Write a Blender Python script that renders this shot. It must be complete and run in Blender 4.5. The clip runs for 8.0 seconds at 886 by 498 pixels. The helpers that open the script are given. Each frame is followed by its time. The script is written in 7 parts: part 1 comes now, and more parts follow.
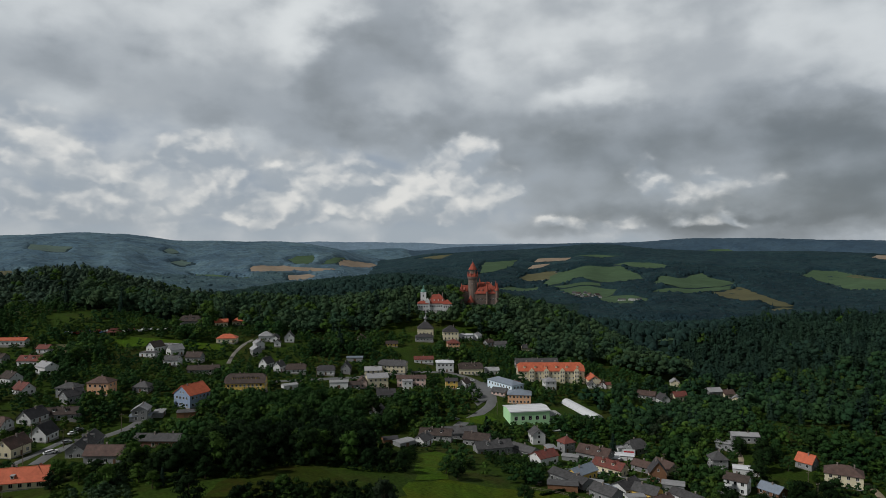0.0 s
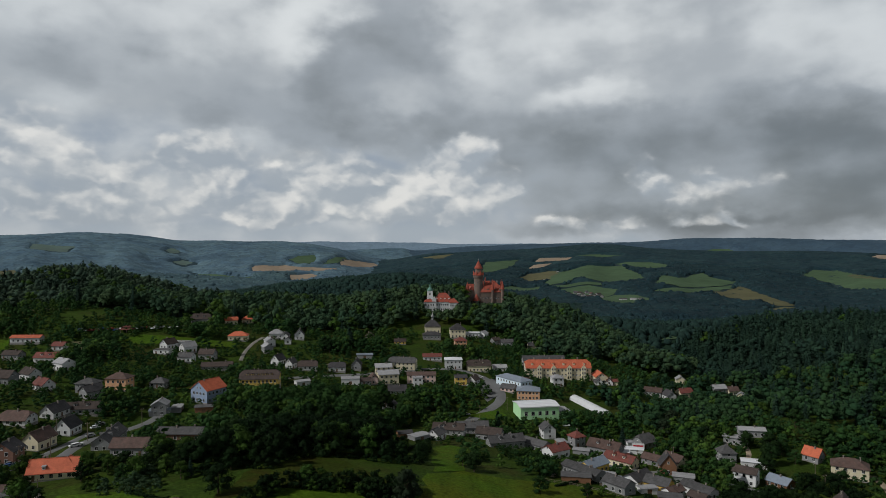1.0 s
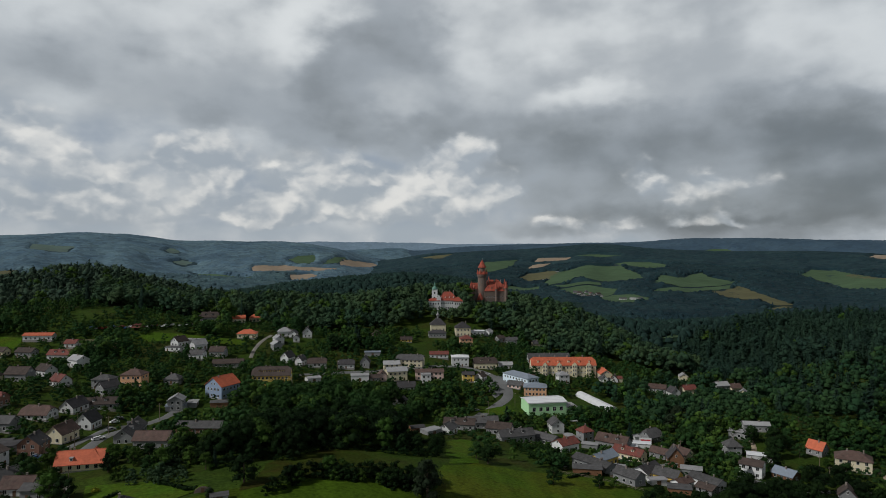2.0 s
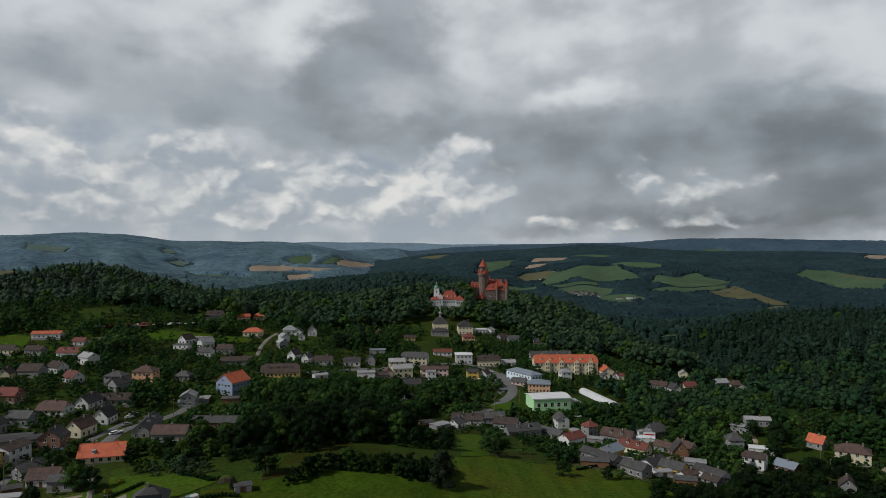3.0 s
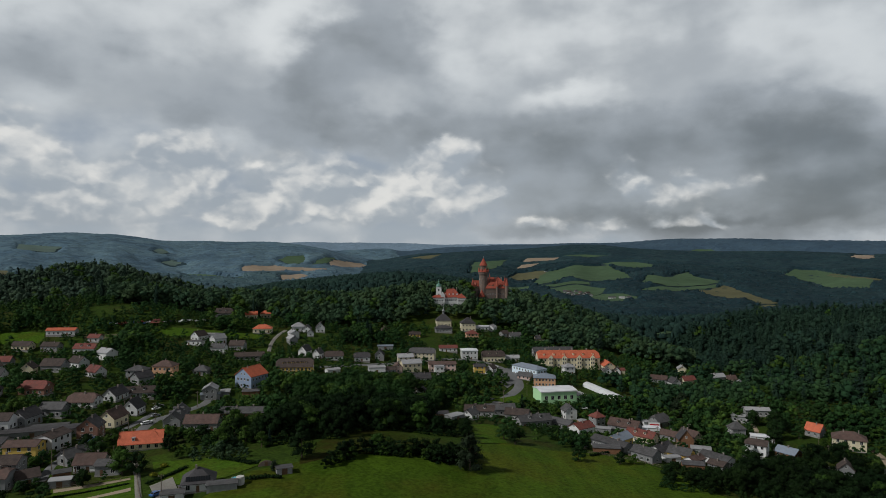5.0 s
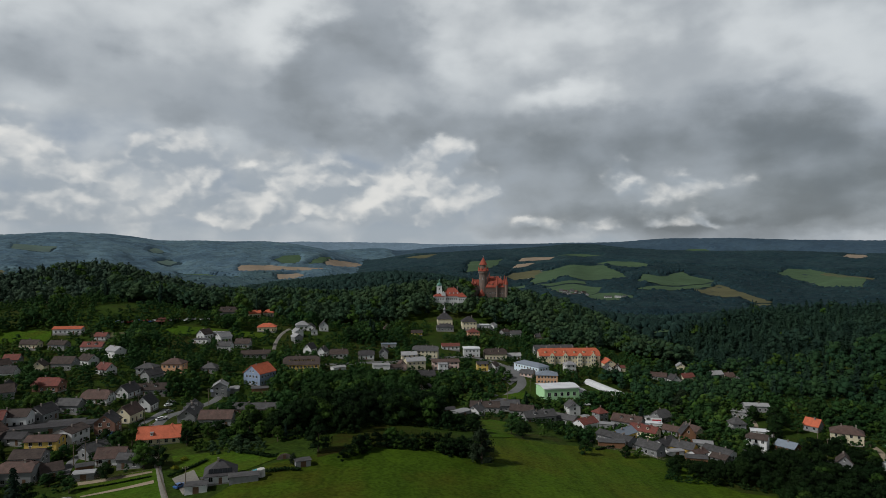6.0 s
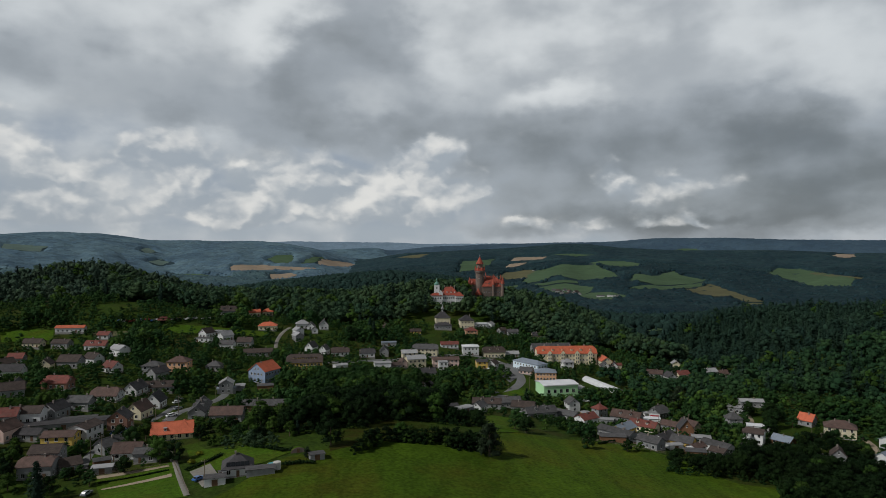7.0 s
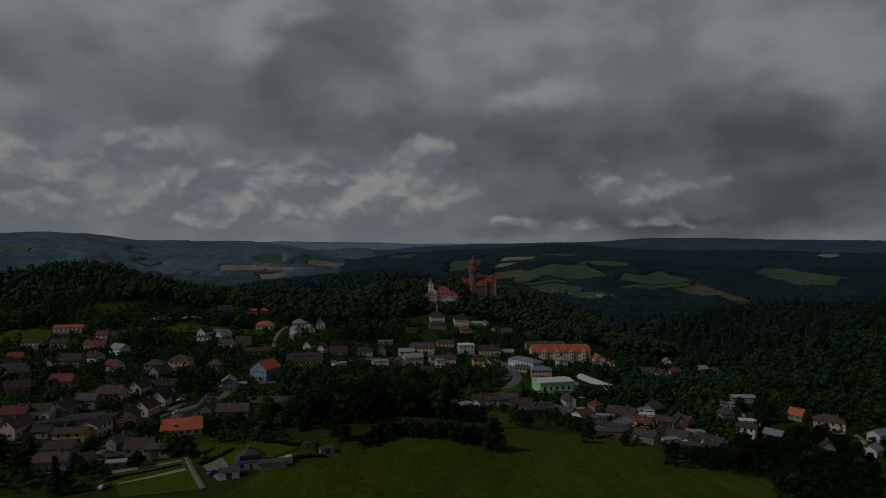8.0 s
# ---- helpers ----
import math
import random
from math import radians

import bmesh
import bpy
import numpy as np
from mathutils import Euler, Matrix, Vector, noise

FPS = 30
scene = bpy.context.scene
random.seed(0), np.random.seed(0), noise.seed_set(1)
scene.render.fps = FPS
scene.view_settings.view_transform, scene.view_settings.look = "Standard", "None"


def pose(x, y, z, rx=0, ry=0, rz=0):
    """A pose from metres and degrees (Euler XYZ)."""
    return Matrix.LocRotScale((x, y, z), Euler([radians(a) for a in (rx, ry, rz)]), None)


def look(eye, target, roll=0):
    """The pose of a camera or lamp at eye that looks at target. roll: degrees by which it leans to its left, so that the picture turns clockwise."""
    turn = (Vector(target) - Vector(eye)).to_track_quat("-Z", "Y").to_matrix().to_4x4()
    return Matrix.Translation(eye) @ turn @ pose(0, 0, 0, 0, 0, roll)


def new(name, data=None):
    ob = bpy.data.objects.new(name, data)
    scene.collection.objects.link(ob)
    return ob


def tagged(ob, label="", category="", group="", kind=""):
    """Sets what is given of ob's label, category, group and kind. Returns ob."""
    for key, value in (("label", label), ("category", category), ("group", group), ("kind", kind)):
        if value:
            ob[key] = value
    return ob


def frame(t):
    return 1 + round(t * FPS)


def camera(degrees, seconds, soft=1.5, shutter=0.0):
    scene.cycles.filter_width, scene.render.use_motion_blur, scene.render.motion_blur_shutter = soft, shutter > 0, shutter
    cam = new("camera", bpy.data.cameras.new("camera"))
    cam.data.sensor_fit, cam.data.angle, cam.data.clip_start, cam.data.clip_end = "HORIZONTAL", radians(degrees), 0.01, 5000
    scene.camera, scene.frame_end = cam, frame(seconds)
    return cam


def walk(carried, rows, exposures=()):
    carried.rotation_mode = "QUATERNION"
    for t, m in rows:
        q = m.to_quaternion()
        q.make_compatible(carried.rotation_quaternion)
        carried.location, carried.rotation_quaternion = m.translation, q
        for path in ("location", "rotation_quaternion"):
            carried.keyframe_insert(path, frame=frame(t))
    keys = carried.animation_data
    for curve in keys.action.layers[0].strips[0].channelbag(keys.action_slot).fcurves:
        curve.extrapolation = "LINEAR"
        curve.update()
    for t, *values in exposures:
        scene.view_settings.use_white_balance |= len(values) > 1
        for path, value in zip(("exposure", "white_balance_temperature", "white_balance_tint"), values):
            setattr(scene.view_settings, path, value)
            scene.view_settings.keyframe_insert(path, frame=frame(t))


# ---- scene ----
cam = camera(67.0, 8.0, soft=0.6)
ROWS = [  # seconds, x, y, z, pitch, lean, yaw
    (0.0, 0.00, 0.00, 110.00, 89.36, 0.00, -0.00),
    (0.5, -3.47, -3.34, 109.51, 89.36, 0.00, 0.00),
    (1.0, -6.94, -6.69, 109.02, 89.36, 0.00, -0.03),
    (1.5, -10.42, -10.06, 108.50, 89.37, 0.00, -0.09),
    (3.0, -20.81, -19.95, 106.91, 89.42, 0.00, -0.62),
    (3.5, -24.21, -23.31, 106.37, 89.44, 0.00, -0.87),
    (4.0, -27.59, -26.66, 105.94, 89.44, 0.00, -1.09),
    (4.5, -30.95, -29.91, 105.66, 89.46, 0.00, -1.31),
    (6.0, -41.33, -39.52, 105.22, 89.42, 0.00, -2.00),
    (6.5, -44.81, -42.72, 105.10, 89.41, 0.00, -2.34),
    (7.0, -48.27, -45.92, 104.98, 89.40, 0.00, -2.75),
    (7.5, -51.74, -49.15, 104.89, 89.40, 0.00, -3.25),
    (8.0, -55.29, -52.43, 104.80, 89.40, 0.00, -3.77),
]
EXPOSURE = 0.0
walk(cam, [(t, pose(x, y, z, pitch, lean, yaw)) for t, x, y, z, pitch, lean, yaw in ROWS],
     [(0.0, EXPOSURE), (7.3, EXPOSURE), (7.4, EXPOSURE - 0.05), (7.6, EXPOSURE - 0.35), (7.8, EXPOSURE - 0.95), (8.0, EXPOSURE - 1.63)])

# ---- sky, sun ----
world = bpy.data.worlds.new("cloudy_sky")
scene.world = world
world.use_nodes = True
wt = world.node_tree
wt.nodes.clear()


def wn(kind, **values):
    node = wt.nodes.new(kind)
    for key, value in values.items():
        node.inputs[key].default_value = value
    return node


def wmath(op, a, b=None, c=None):
    node = wt.nodes.new("ShaderNodeMath")
    node.operation = op
    for slot, value in enumerate((a, b, c)):
        if value is None:
            continue
        if isinstance(value, (int, float)):
            node.inputs[slot].default_value = value
        else:
            wt.links.new(value, node.inputs[slot])
    return node.outputs[0]


def wvec(op, a, b):
    node = wt.nodes.new("ShaderNodeVectorMath")
    node.operation = op
    wt.links.new(a, node.inputs[0])
    if isinstance(b, tuple):
        node.inputs[1].default_value = b
    else:
        wt.links.new(b, node.inputs[1])
    return node.outputs["Value" if op == "DOT_PRODUCT" else "Vector"]


SUN_ELEVATION, SUN_ROTATION = 43.0, 246.0
way = wt.nodes.new("ShaderNodeTexCoord").outputs["Generated"]
split = wt.nodes.new("ShaderNodeSeparateXYZ")
wt.links.new(way, split.inputs[0])
azimuth = wmath("ARCTAN2", split.outputs[0], split.outputs[1])
elevation = wmath("ARCSINE", split.outputs[2])
bearing = wt.nodes.new("ShaderNodeCombineXYZ")
wt.links.new(azimuth, bearing.inputs[0])
wt.links.new(elevation, bearing.inputs[1])
flat = bearing.outputs[0]


def wnoise(scale, detail, rough, stretch=(1, 1.6, 1), shift=(0, 0, 0)):
    """Cloud noise over bearing and height; stretched along the horizon."""
    m = wt.nodes.new("ShaderNodeMapping")
    m.inputs["Scale"].default_value = stretch
    m.inputs["Location"].default_value = shift
    wt.links.new(flat, m.inputs[0])
    n = wn("ShaderNodeTexNoise", Scale=scale, Detail=detail, Roughness=rough)
    n.noise_dimensions = "3D"
    wt.links.new(m.outputs[0], n.inputs["Vector"])
    return n


def drift(scale, detail, rough, wide, high):
    n = wnoise(scale, detail, rough)
    return wvec("MULTIPLY", wvec("SUBTRACT", n.outputs["Color"], (0.5, 0.5, 0.5)), (wide, high, 0.0))


# smooth layers are bent gently, heaped clouds are frayed at their edges too
bent = wvec("ADD", wvec("ADD", flat, drift(7.0, 3.0, 0.5, 0.15, 0.09)), drift(24.0, 4.0, 0.55, 0.045, 0.035))
curled = wvec("ADD", wvec("ADD", flat, drift(11.0, 3.0, 0.5, 0.07, 0.05)), drift(40.0, 3.0, 0.55, 0.022, 0.018))


def cloud(field, az, el, wide, high, turn, strength):
    """One soft cloud mass: bearing, height, half sizes in degrees, turn, strength."""
    m = wt.nodes.new("ShaderNodeMapping")
    m.vector_type = "TEXTURE"
    m.inputs["Location"].default_value = (radians(az), radians(el), 0)
    m.inputs["Rotation"].default_value = (0, 0, radians(turn))
    m.inputs["Scale"].default_value = (radians(wide), radians(high), 1)
    wt.links.new(field, m.inputs[0])
    d = wvec("DOT_PRODUCT", m.outputs[0], m.outputs[0])
    return wmath("MULTIPLY", wmath("POWER", 2.718, wmath("MULTIPLY", d, -0.5)), strength)


def total(parts):
    out = parts[0]
    for p in parts[1:]:
        out = wmath("ADD", out, p)
    return out


# grey undersides, thin bright places and heaped clouds: bearing, height, half width, half height, turn, strength
GREY_WEST = [
    (-8.0, 13.9, 2.4, 5.4, -33, 0.85), (-2.6, 17.3, 3.0, 4.3, -25, 0.45), (-10.7, 9.6, 2.3, 1.7, -0, 0.6),
    (-3.2, 8.3, 3.6, 1.1, -2, 0.6), (-17.1, 10.7, 3.3, 1.2, -0, 0.5), (-18.8, 13.0, 4.8, 2.5, -0, 0.35),
    (-28.9, 13.1, 5.6, 2.1, -0, 0.4), (4.6, 10.2, 3.4, 2.9, -0, 0.4), (10.3, 6.6, 6.6, 2.0, -4, 0.9),
    (15.8, 9.6, 4.5, 2.6, -20, 0.5),
]
GREY_EAST = [
    (25.2, 8.0, 6.3, 1.8, -0, 0.65), (30.4, 7.4, 5.4, 2.0, -5, 0.85), (32.4, 3.4, 3.5, 1.2, -0, 1),
    (26.7, 10.8, 6.6, 2.2, -12, 0.3), (27.5, 4.2, 7.6, 2.1, -0, 0.35), (25.5, 2.0, 7.1, 0.5, -0, 0.75),
    (15.8, 2.5, 4.5, 0.7, -0, 0.5), (29.4, 0.8, 7.4, 0.5, -0, 0.4), (13.1, 8.4, 4.1, 1.9, -0, 0.3),
    (21.0, 2.8, 9.0, 1.0, -0, 0.30), (33.5, 6.5, 4.5, 2.2, -0, 0.4), (12.5, 3.2, 4.5, 1.0, -0, 0.45), (36.0, 2.8, 4.0, 1.8, -0, 0.4), (20.0, 1.0, 12.0, 0.9, -0, 0.55), (9.0, 1.2, 6.0, 0.7, -0, 0.35), (-32.1, 13.6, 3.1, 1.6, -0, 0.2), (-0.2, 11.4, 1.5, 3.9, -0, 0.3),
]
THIN = [
    (-11.4, 16.6, 2.6, 3.6, -30, 0.5), (-6.9, 18.9, 2.9, 1.7, -0, 0.4), (-4.5, 12.1, 1.9, 2.4, -50, 0.35),
    (-12.6, 11.1, 1.4, 0.9, -0, 0.2), (6.6, 17.6, 8.1, 2.9, -0, 0.5), (11.3, 12.3, 3.7, 1.0, 20, 0.7),
    (14.5, 12.0, 2.3, 0.8, -0, 0.4), (24.8, 16.6, 8.0, 2.2, -0, 0.20), (31.2, 12.6, 3.9, 2.1, -0, 0.25),
    (-16.6, 17.5, 4.9, 2.1, -0, 0.35), (-26.3, 16.4, 5.8, 1.7, -0, 0.2), (20.2, 10.9, 2.6, 1.4, -0, 0.3),
]
HEAPS_WEST = [
    (-32.8, 9.0, 2.4, 1.6, -0, 0.9), (-31.4, 8.0, 1.6, 1.2, -0, 0.5), (-28.5, 5.8, 2.8, 1.3, 8, 0.85),
    (-26.3, 4.6, 1.9, 0.6, -0, 0.5), (-30.0, 2.8, 4.0, 0.8, -0, 0.9), (-27.8, 2.1, 2.3, 0.7, -0, 0.8),
    (-20.6, 5.8, 2.5, 2.0, 25, 0.75), (-22.6, 6.8, 2.1, 0.9, 10, 0.5), (-18.0, 7.5, 1.5, 1.4, -0, 0.5),
    (-14.9, 6.7, 2.7, 1.2, -0, 0.4), (-10.7, 4.9, 3.5, 1.5, 15, 0.95), (-7.9, 2.6, 4.3, 0.7, -0, 0.8),
    (-13.5, 3.0, 4.1, 0.8, -0, 0.6), (-5.0, 4.8, 3.4, 2.2, -0, 0.5), (-2.1, 3.6, 2.9, 1.2, -0, 0.6),
]
HEAPS_EAST = [
    (2.2, 7.7, 2.5, 1.5, 8, 1), (1.4, 3.6, 2.9, 1.5, -0, 1), (-0.7, 5.7, 2.4, 1.5, -0, 0.6),
    (9.2, 1.6, 1.2, 0.6, -0, 0.5), (4.6, 4.0, 2.4, 0.7, -0, 0.5), (20.8, 4.4, 2.2, 1.4, 25, 0.8),
    (16.2, 4.6, 1.7, 1.5, 30, 0.65), (24.4, 5.0, 2.6, 0.8, -0, 0.4), (28.2, 1.2, 5.6, 0.3, -0, 0.6),
    (19.4, 1.6, 5.2, 0.4, -0, 0.35), (13.1, 1.6, 2.3, 0.5, -0, 0.4), (-18.0, 1.8, 5.3, 0.4, -0, 0.4),
]
shade = total([cloud(bent, *d) for d in GREY_WEST + GREY_EAST])
glow = total([cloud(bent, *d) for d in THIN])
heap = total([cloud(curled, *d) for d in HEAPS_WEST + HEAPS_EAST])


def soft_step(value, low, high):
    """Rises smoothly from 0 to 1 between low and high."""
    node = wt.nodes.new("ShaderNodeMapRange")
    node.interpolation_type = "SMOOTHSTEP"
    node.inputs["From Min"].default_value, node.inputs["From Max"].default_value = low, high
    wt.links.new(value, node.inputs["Value"])
    return node.outputs[0]


def centred(node, amount):
    return wmath("MULTIPLY", wmath("SUBTRACT", node.outputs["Fac"], 0.5), amount)


def blend(amount, first, second):
    node = wt.nodes.new("ShaderNodeMixRGB")
    for slot, value in enumerate((amount, first, second)):
        if isinstance(value, (tuple, float)):
            node.inputs[slot].default_value = value
        else:
            wt.links.new(value, node.inputs[slot])
    return node.outputs[0]


def heads(scale, shift):
    """Rounded cauliflower heads, small ones on large ones."""
    m = wt.nodes.new("ShaderNodeMapping")
    m.inputs["Scale"].default_value = (1, 1.3, 1)
    m.inputs["Location"].default_value = shift
    wt.links.new(curled, m.inputs[0])
    n = wt.nodes.new("ShaderNodeTexVoronoi")
    n.feature = "SMOOTH_F1"
    n.voronoi_dimensions = "2D"
    n.inputs["Scale"].default_value, n.inputs["Detail"].default_value = scale, 2.0
    n.inputs["Roughness"].default_value, n.inputs["Smoothness"].default_value = 0.42, 0.75
    wt.links.new(m.outputs[0], n.inputs["Vector"])
    return wmath("SUBTRACT", 0.5, n.outputs["Distance"])


broad = wnoise(4.0, 4.0, 0.45, (1, 1.5, 1))
wisps = wnoise(9.0, 5.0, 0.45, (1, 1.6, 1), (3, 1, 0))
LUMP = (11.0, 5.0, 0.46, (1, 1.35, 1))
lumps = wnoise(*LUMP, (7, 2, 0))
lumps_above = wnoise(*LUMP, (7 - 0.006, 2 + 0.022, 0))
domes, domes_above = heads(17.0, (0.3, 0.2, 0)), heads(17.0, (0.3 - 0.004, 0.2 + 0.016, 0))
# light falls from above: brighter where a heap thins upwards
relief = total([wmath("MULTIPLY", wmath("SUBTRACT", lumps.outputs["Fac"], lumps_above.outputs["Fac"]), 2.6),
                wmath("MULTIPLY", wmath("SUBTRACT", domes, domes_above), 1.5)])

# blue-grey air behind, paler at the horizon, and the uneven grey layer higher up
back = blend(soft_step(elevation, 0.008, 0.05), (0.210, 0.240, 0.270, 1.0), (0.176, 0.207, 0.248, 1.0))
back = blend(soft_step(total([wisps.outputs["Fac"], centred(lumps, 0.4)]), 0.36, 0.68), back, (0.290, 0.310, 0.328, 1.0))
layer = blend(soft_step(total([broad.outputs["Fac"], centred(wisps, 0.8)]), 0.30, 0.72), (0.232, 0.252, 0.270, 1.0), (0.362, 0.384, 0.398, 1.0))
back = blend(soft_step(total([elevation, centred(broad, 0.10), centred(wisps, 0.09)]), 0.115, 0.18), back, layer)
back = blend(soft_step(total([glow, centred(broad, 0.6), centred(wisps, 1.0)]), 0.05, 0.80), back, (0.415, 0.433, 0.440, 1.0))

# heaped clouds: grey bases, cream tops
heap = total([heap, wmath("MULTIPLY", soft_step(elevation, 0.01, 0.06), 0.10), centred(lumps, 1.5), wmath("MULTIPLY", domes, 0.6)])
body = soft_step(heap, 0.10, 0.85)
sunny = soft_step(total([wmath("MULTIPLY", relief, 1.1), wmath("MULTIPLY", heap, 0.34), centred(wisps, 0.5)]), -0.22, 1.40)
heaped = blend(sunny, (0.205, 0.231, 0.258, 1.0), (0.462, 0.458, 0.442, 1.0))
near_horizon = wmath("SUBTRACT", 1.0, soft_step(elevation, 0.14, 0.23))
high_up = blend(wmath("MULTIPLY", wmath("MULTIPLY", body, 0.85), near_horizon), back, heaped)

# grey undersides drawn over all of it
under = soft_step(total([shade, centred(broad, 0.70), centred(wisps, 1.0), centred(lumps, 0.5)]), 0.06, 0.72)
deep = blend(soft_step(total([shade, centred(wisps, 1.9), centred(broad, 1.0), centred(lumps, 1.2)]), 0.30, 2.0), (0.196, 0.217, 0.238, 1.0), (0.080, 0.092, 0.101, 1.0))
veiled = wmath("SUBTRACT", 1.0, wmath("MULTIPLY", wmath("MULTIPLY", body, near_horizon), soft_step(heap, 0.35, 1.0)))
tone = blend(wmath("MULTIPLY", wmath("MULTIPLY", under, 0.93), veiled), high_up, deep)
clouds = wn("ShaderNodeBackground", Strength=1.0)
# sky dims above the view, an added falloff that cuts fill on the land
sky_strength = wmath("SUBTRACT", 1.72, wmath("MULTIPLY", wmath("SMOOTH_MIN", wmath("MAXIMUM", wmath("SUBTRACT", elevation, 0.36), 0.0), 0.30, 0.05), 5.2))
wt.links.new(sky_strength, clouds.inputs["Strength"])
wt.links.new(tone, clouds.inputs[0])
sky = wt.nodes.new("ShaderNodeTexSky")
sky.sky_type, sky.sun_disc = "NISHITA", False
sky.sun_elevation, sky.sun_rotation = radians(SUN_ELEVATION), radians(SUN_ROTATION)
clear = wn("ShaderNodeBackground", Strength=0.06)
wt.links.new(sky.outputs[0], clear.inputs[0])
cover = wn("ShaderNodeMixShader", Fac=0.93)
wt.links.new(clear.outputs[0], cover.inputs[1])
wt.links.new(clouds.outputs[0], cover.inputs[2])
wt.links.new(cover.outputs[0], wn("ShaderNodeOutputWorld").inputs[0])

sun = new("sun", bpy.data.lights.new("sun", "SUN"))
sun.data.energy, sun.data.angle, sun.data.color = 2.85, radians(2), (1.0, 0.985, 0.96)
to_sun = Vector((math.sin(radians(SUN_ROTATION)) * math.cos(radians(SUN_ELEVATION)),
                 math.cos(radians(SUN_ROTATION)) * math.cos(radians(SUN_ELEVATION)), math.sin(radians(SUN_ELEVATION))))
sun.matrix_world = look(to_sun * 300, (0, 0, 0))

# ---- materials ----
def material(name, base, rough=0.8, vary=0.25, grain=0.6, broad=0.08, bump=0.15, metal=0.0, per_thing=0.0, per_island=0.0, warm=None, lines=0.0, lines_axis="Z", shine=0.3):
    """A weathered surface: stains at two scales, fine relief, and a shift of tone from piece to piece."""
    m = bpy.data.materials.new(name)
    m.use_nodes = True
    t = m.node_tree
    bsdf = t.nodes["Principled BSDF"]
    bsdf.inputs["Roughness"].default_value = rough
    bsdf.inputs["Metallic"].default_value = metal
    bsdf.inputs["Specular IOR Level"].default_value = shine
    at = t.nodes.new("ShaderNodeTexCoord").outputs["Object"]
    fields = []
    for scale, detail in ((broad, 4.0), (grain, 5.0)):
        n = t.nodes.new("ShaderNodeTexNoise")
        n.inputs["Scale"].default_value, n.inputs["Detail"].default_value = scale, detail
        n.inputs["Roughness"].default_value = 0.6
        t.links.new(at, n.inputs["Vector"])
        fields.append(n.outputs["Fac"])

    def calc(op, a, b):
        node = t.nodes.new("ShaderNodeMath")
        node.operation = op
        for slot, value in enumerate((a, b)):
            if isinstance(value, (int, float)):
                node.inputs[slot].default_value = value
            else:
                t.links.new(value, node.inputs[slot])
        return node.outputs[0]

    tone = calc("ADD", calc("MULTIPLY", calc("SUBTRACT", fields[0], 0.5), 2.4 * vary), calc("MULTIPLY", calc("SUBTRACT", fields[1], 0.5), 2.0 * vary))
    if per_thing:
        info = t.nodes.new("ShaderNodeObjectInfo")
        tone = calc("ADD", tone, calc("MULTIPLY", calc("SUBTRACT", info.outputs["Random"], 0.5), per_thing))
    if per_island:
        geo = t.nodes.new("ShaderNodeNewGeometry")
        tone = calc("ADD", tone, calc("MULTIPLY", calc("SUBTRACT", geo.outputs["Random Per Island"], 0.5), per_island))
    if lines:
        wave = t.nodes.new("ShaderNodeTexWave")
        wave.bands_direction = lines_axis
        wave.inputs["Scale"].default_value, wave.inputs["Distortion"].default_value = lines, 0.6
        t.links.new(at, wave.inputs["Vector"])
        tone = calc("ADD", tone, calc("MULTIPLY", calc("SUBTRACT", wave.outputs["Fac"], 0.5), 0.12))
    factor = calc("MAXIMUM", calc("ADD", tone, 1.0), 0.15)
    scaled = t.nodes.new("ShaderNodeVectorMath")
    scaled.operation = "SCALE"
    scaled.inputs[0].default_value = base
    t.links.new(factor, scaled.inputs["Scale"])
    colour = scaled.outputs[0]
    if warm:
        mix = t.nodes.new("ShaderNodeMixRGB")
        mix.inputs[2].default_value = (*warm, 1)
        r = t.nodes.new("ShaderNodeValToRGB")
        r.color_ramp.elements[0].position, r.color_ramp.elements[1].position = 0.48, 0.68
        n = t.nodes.new("ShaderNodeTexNoise")
        n.inputs["Scale"].default_value, n.inputs["Detail"].default_value = broad * 2.3, 5.0
        t.links.new(at, n.inputs["Vector"])
        t.links.new(n.outputs["Fac"], r.inputs[0])
        t.links.new(r.outputs[0], mix.inputs[0])
        t.links.new(colour, mix.inputs[1])
        colour = mix.outputs[0]
    t.links.new(colour, bsdf.inputs["Base Color"])
    if bump:
        b = t.nodes.new("ShaderNodeBump")
        b.inputs["Strength"].default_value, b.inputs["Distance"].default_value = bump, 0.2
        t.links.new(fields[1], b.inputs["Height"])
        t.links.new(b.outputs[0], bsdf.inputs["Normal"])
    return m


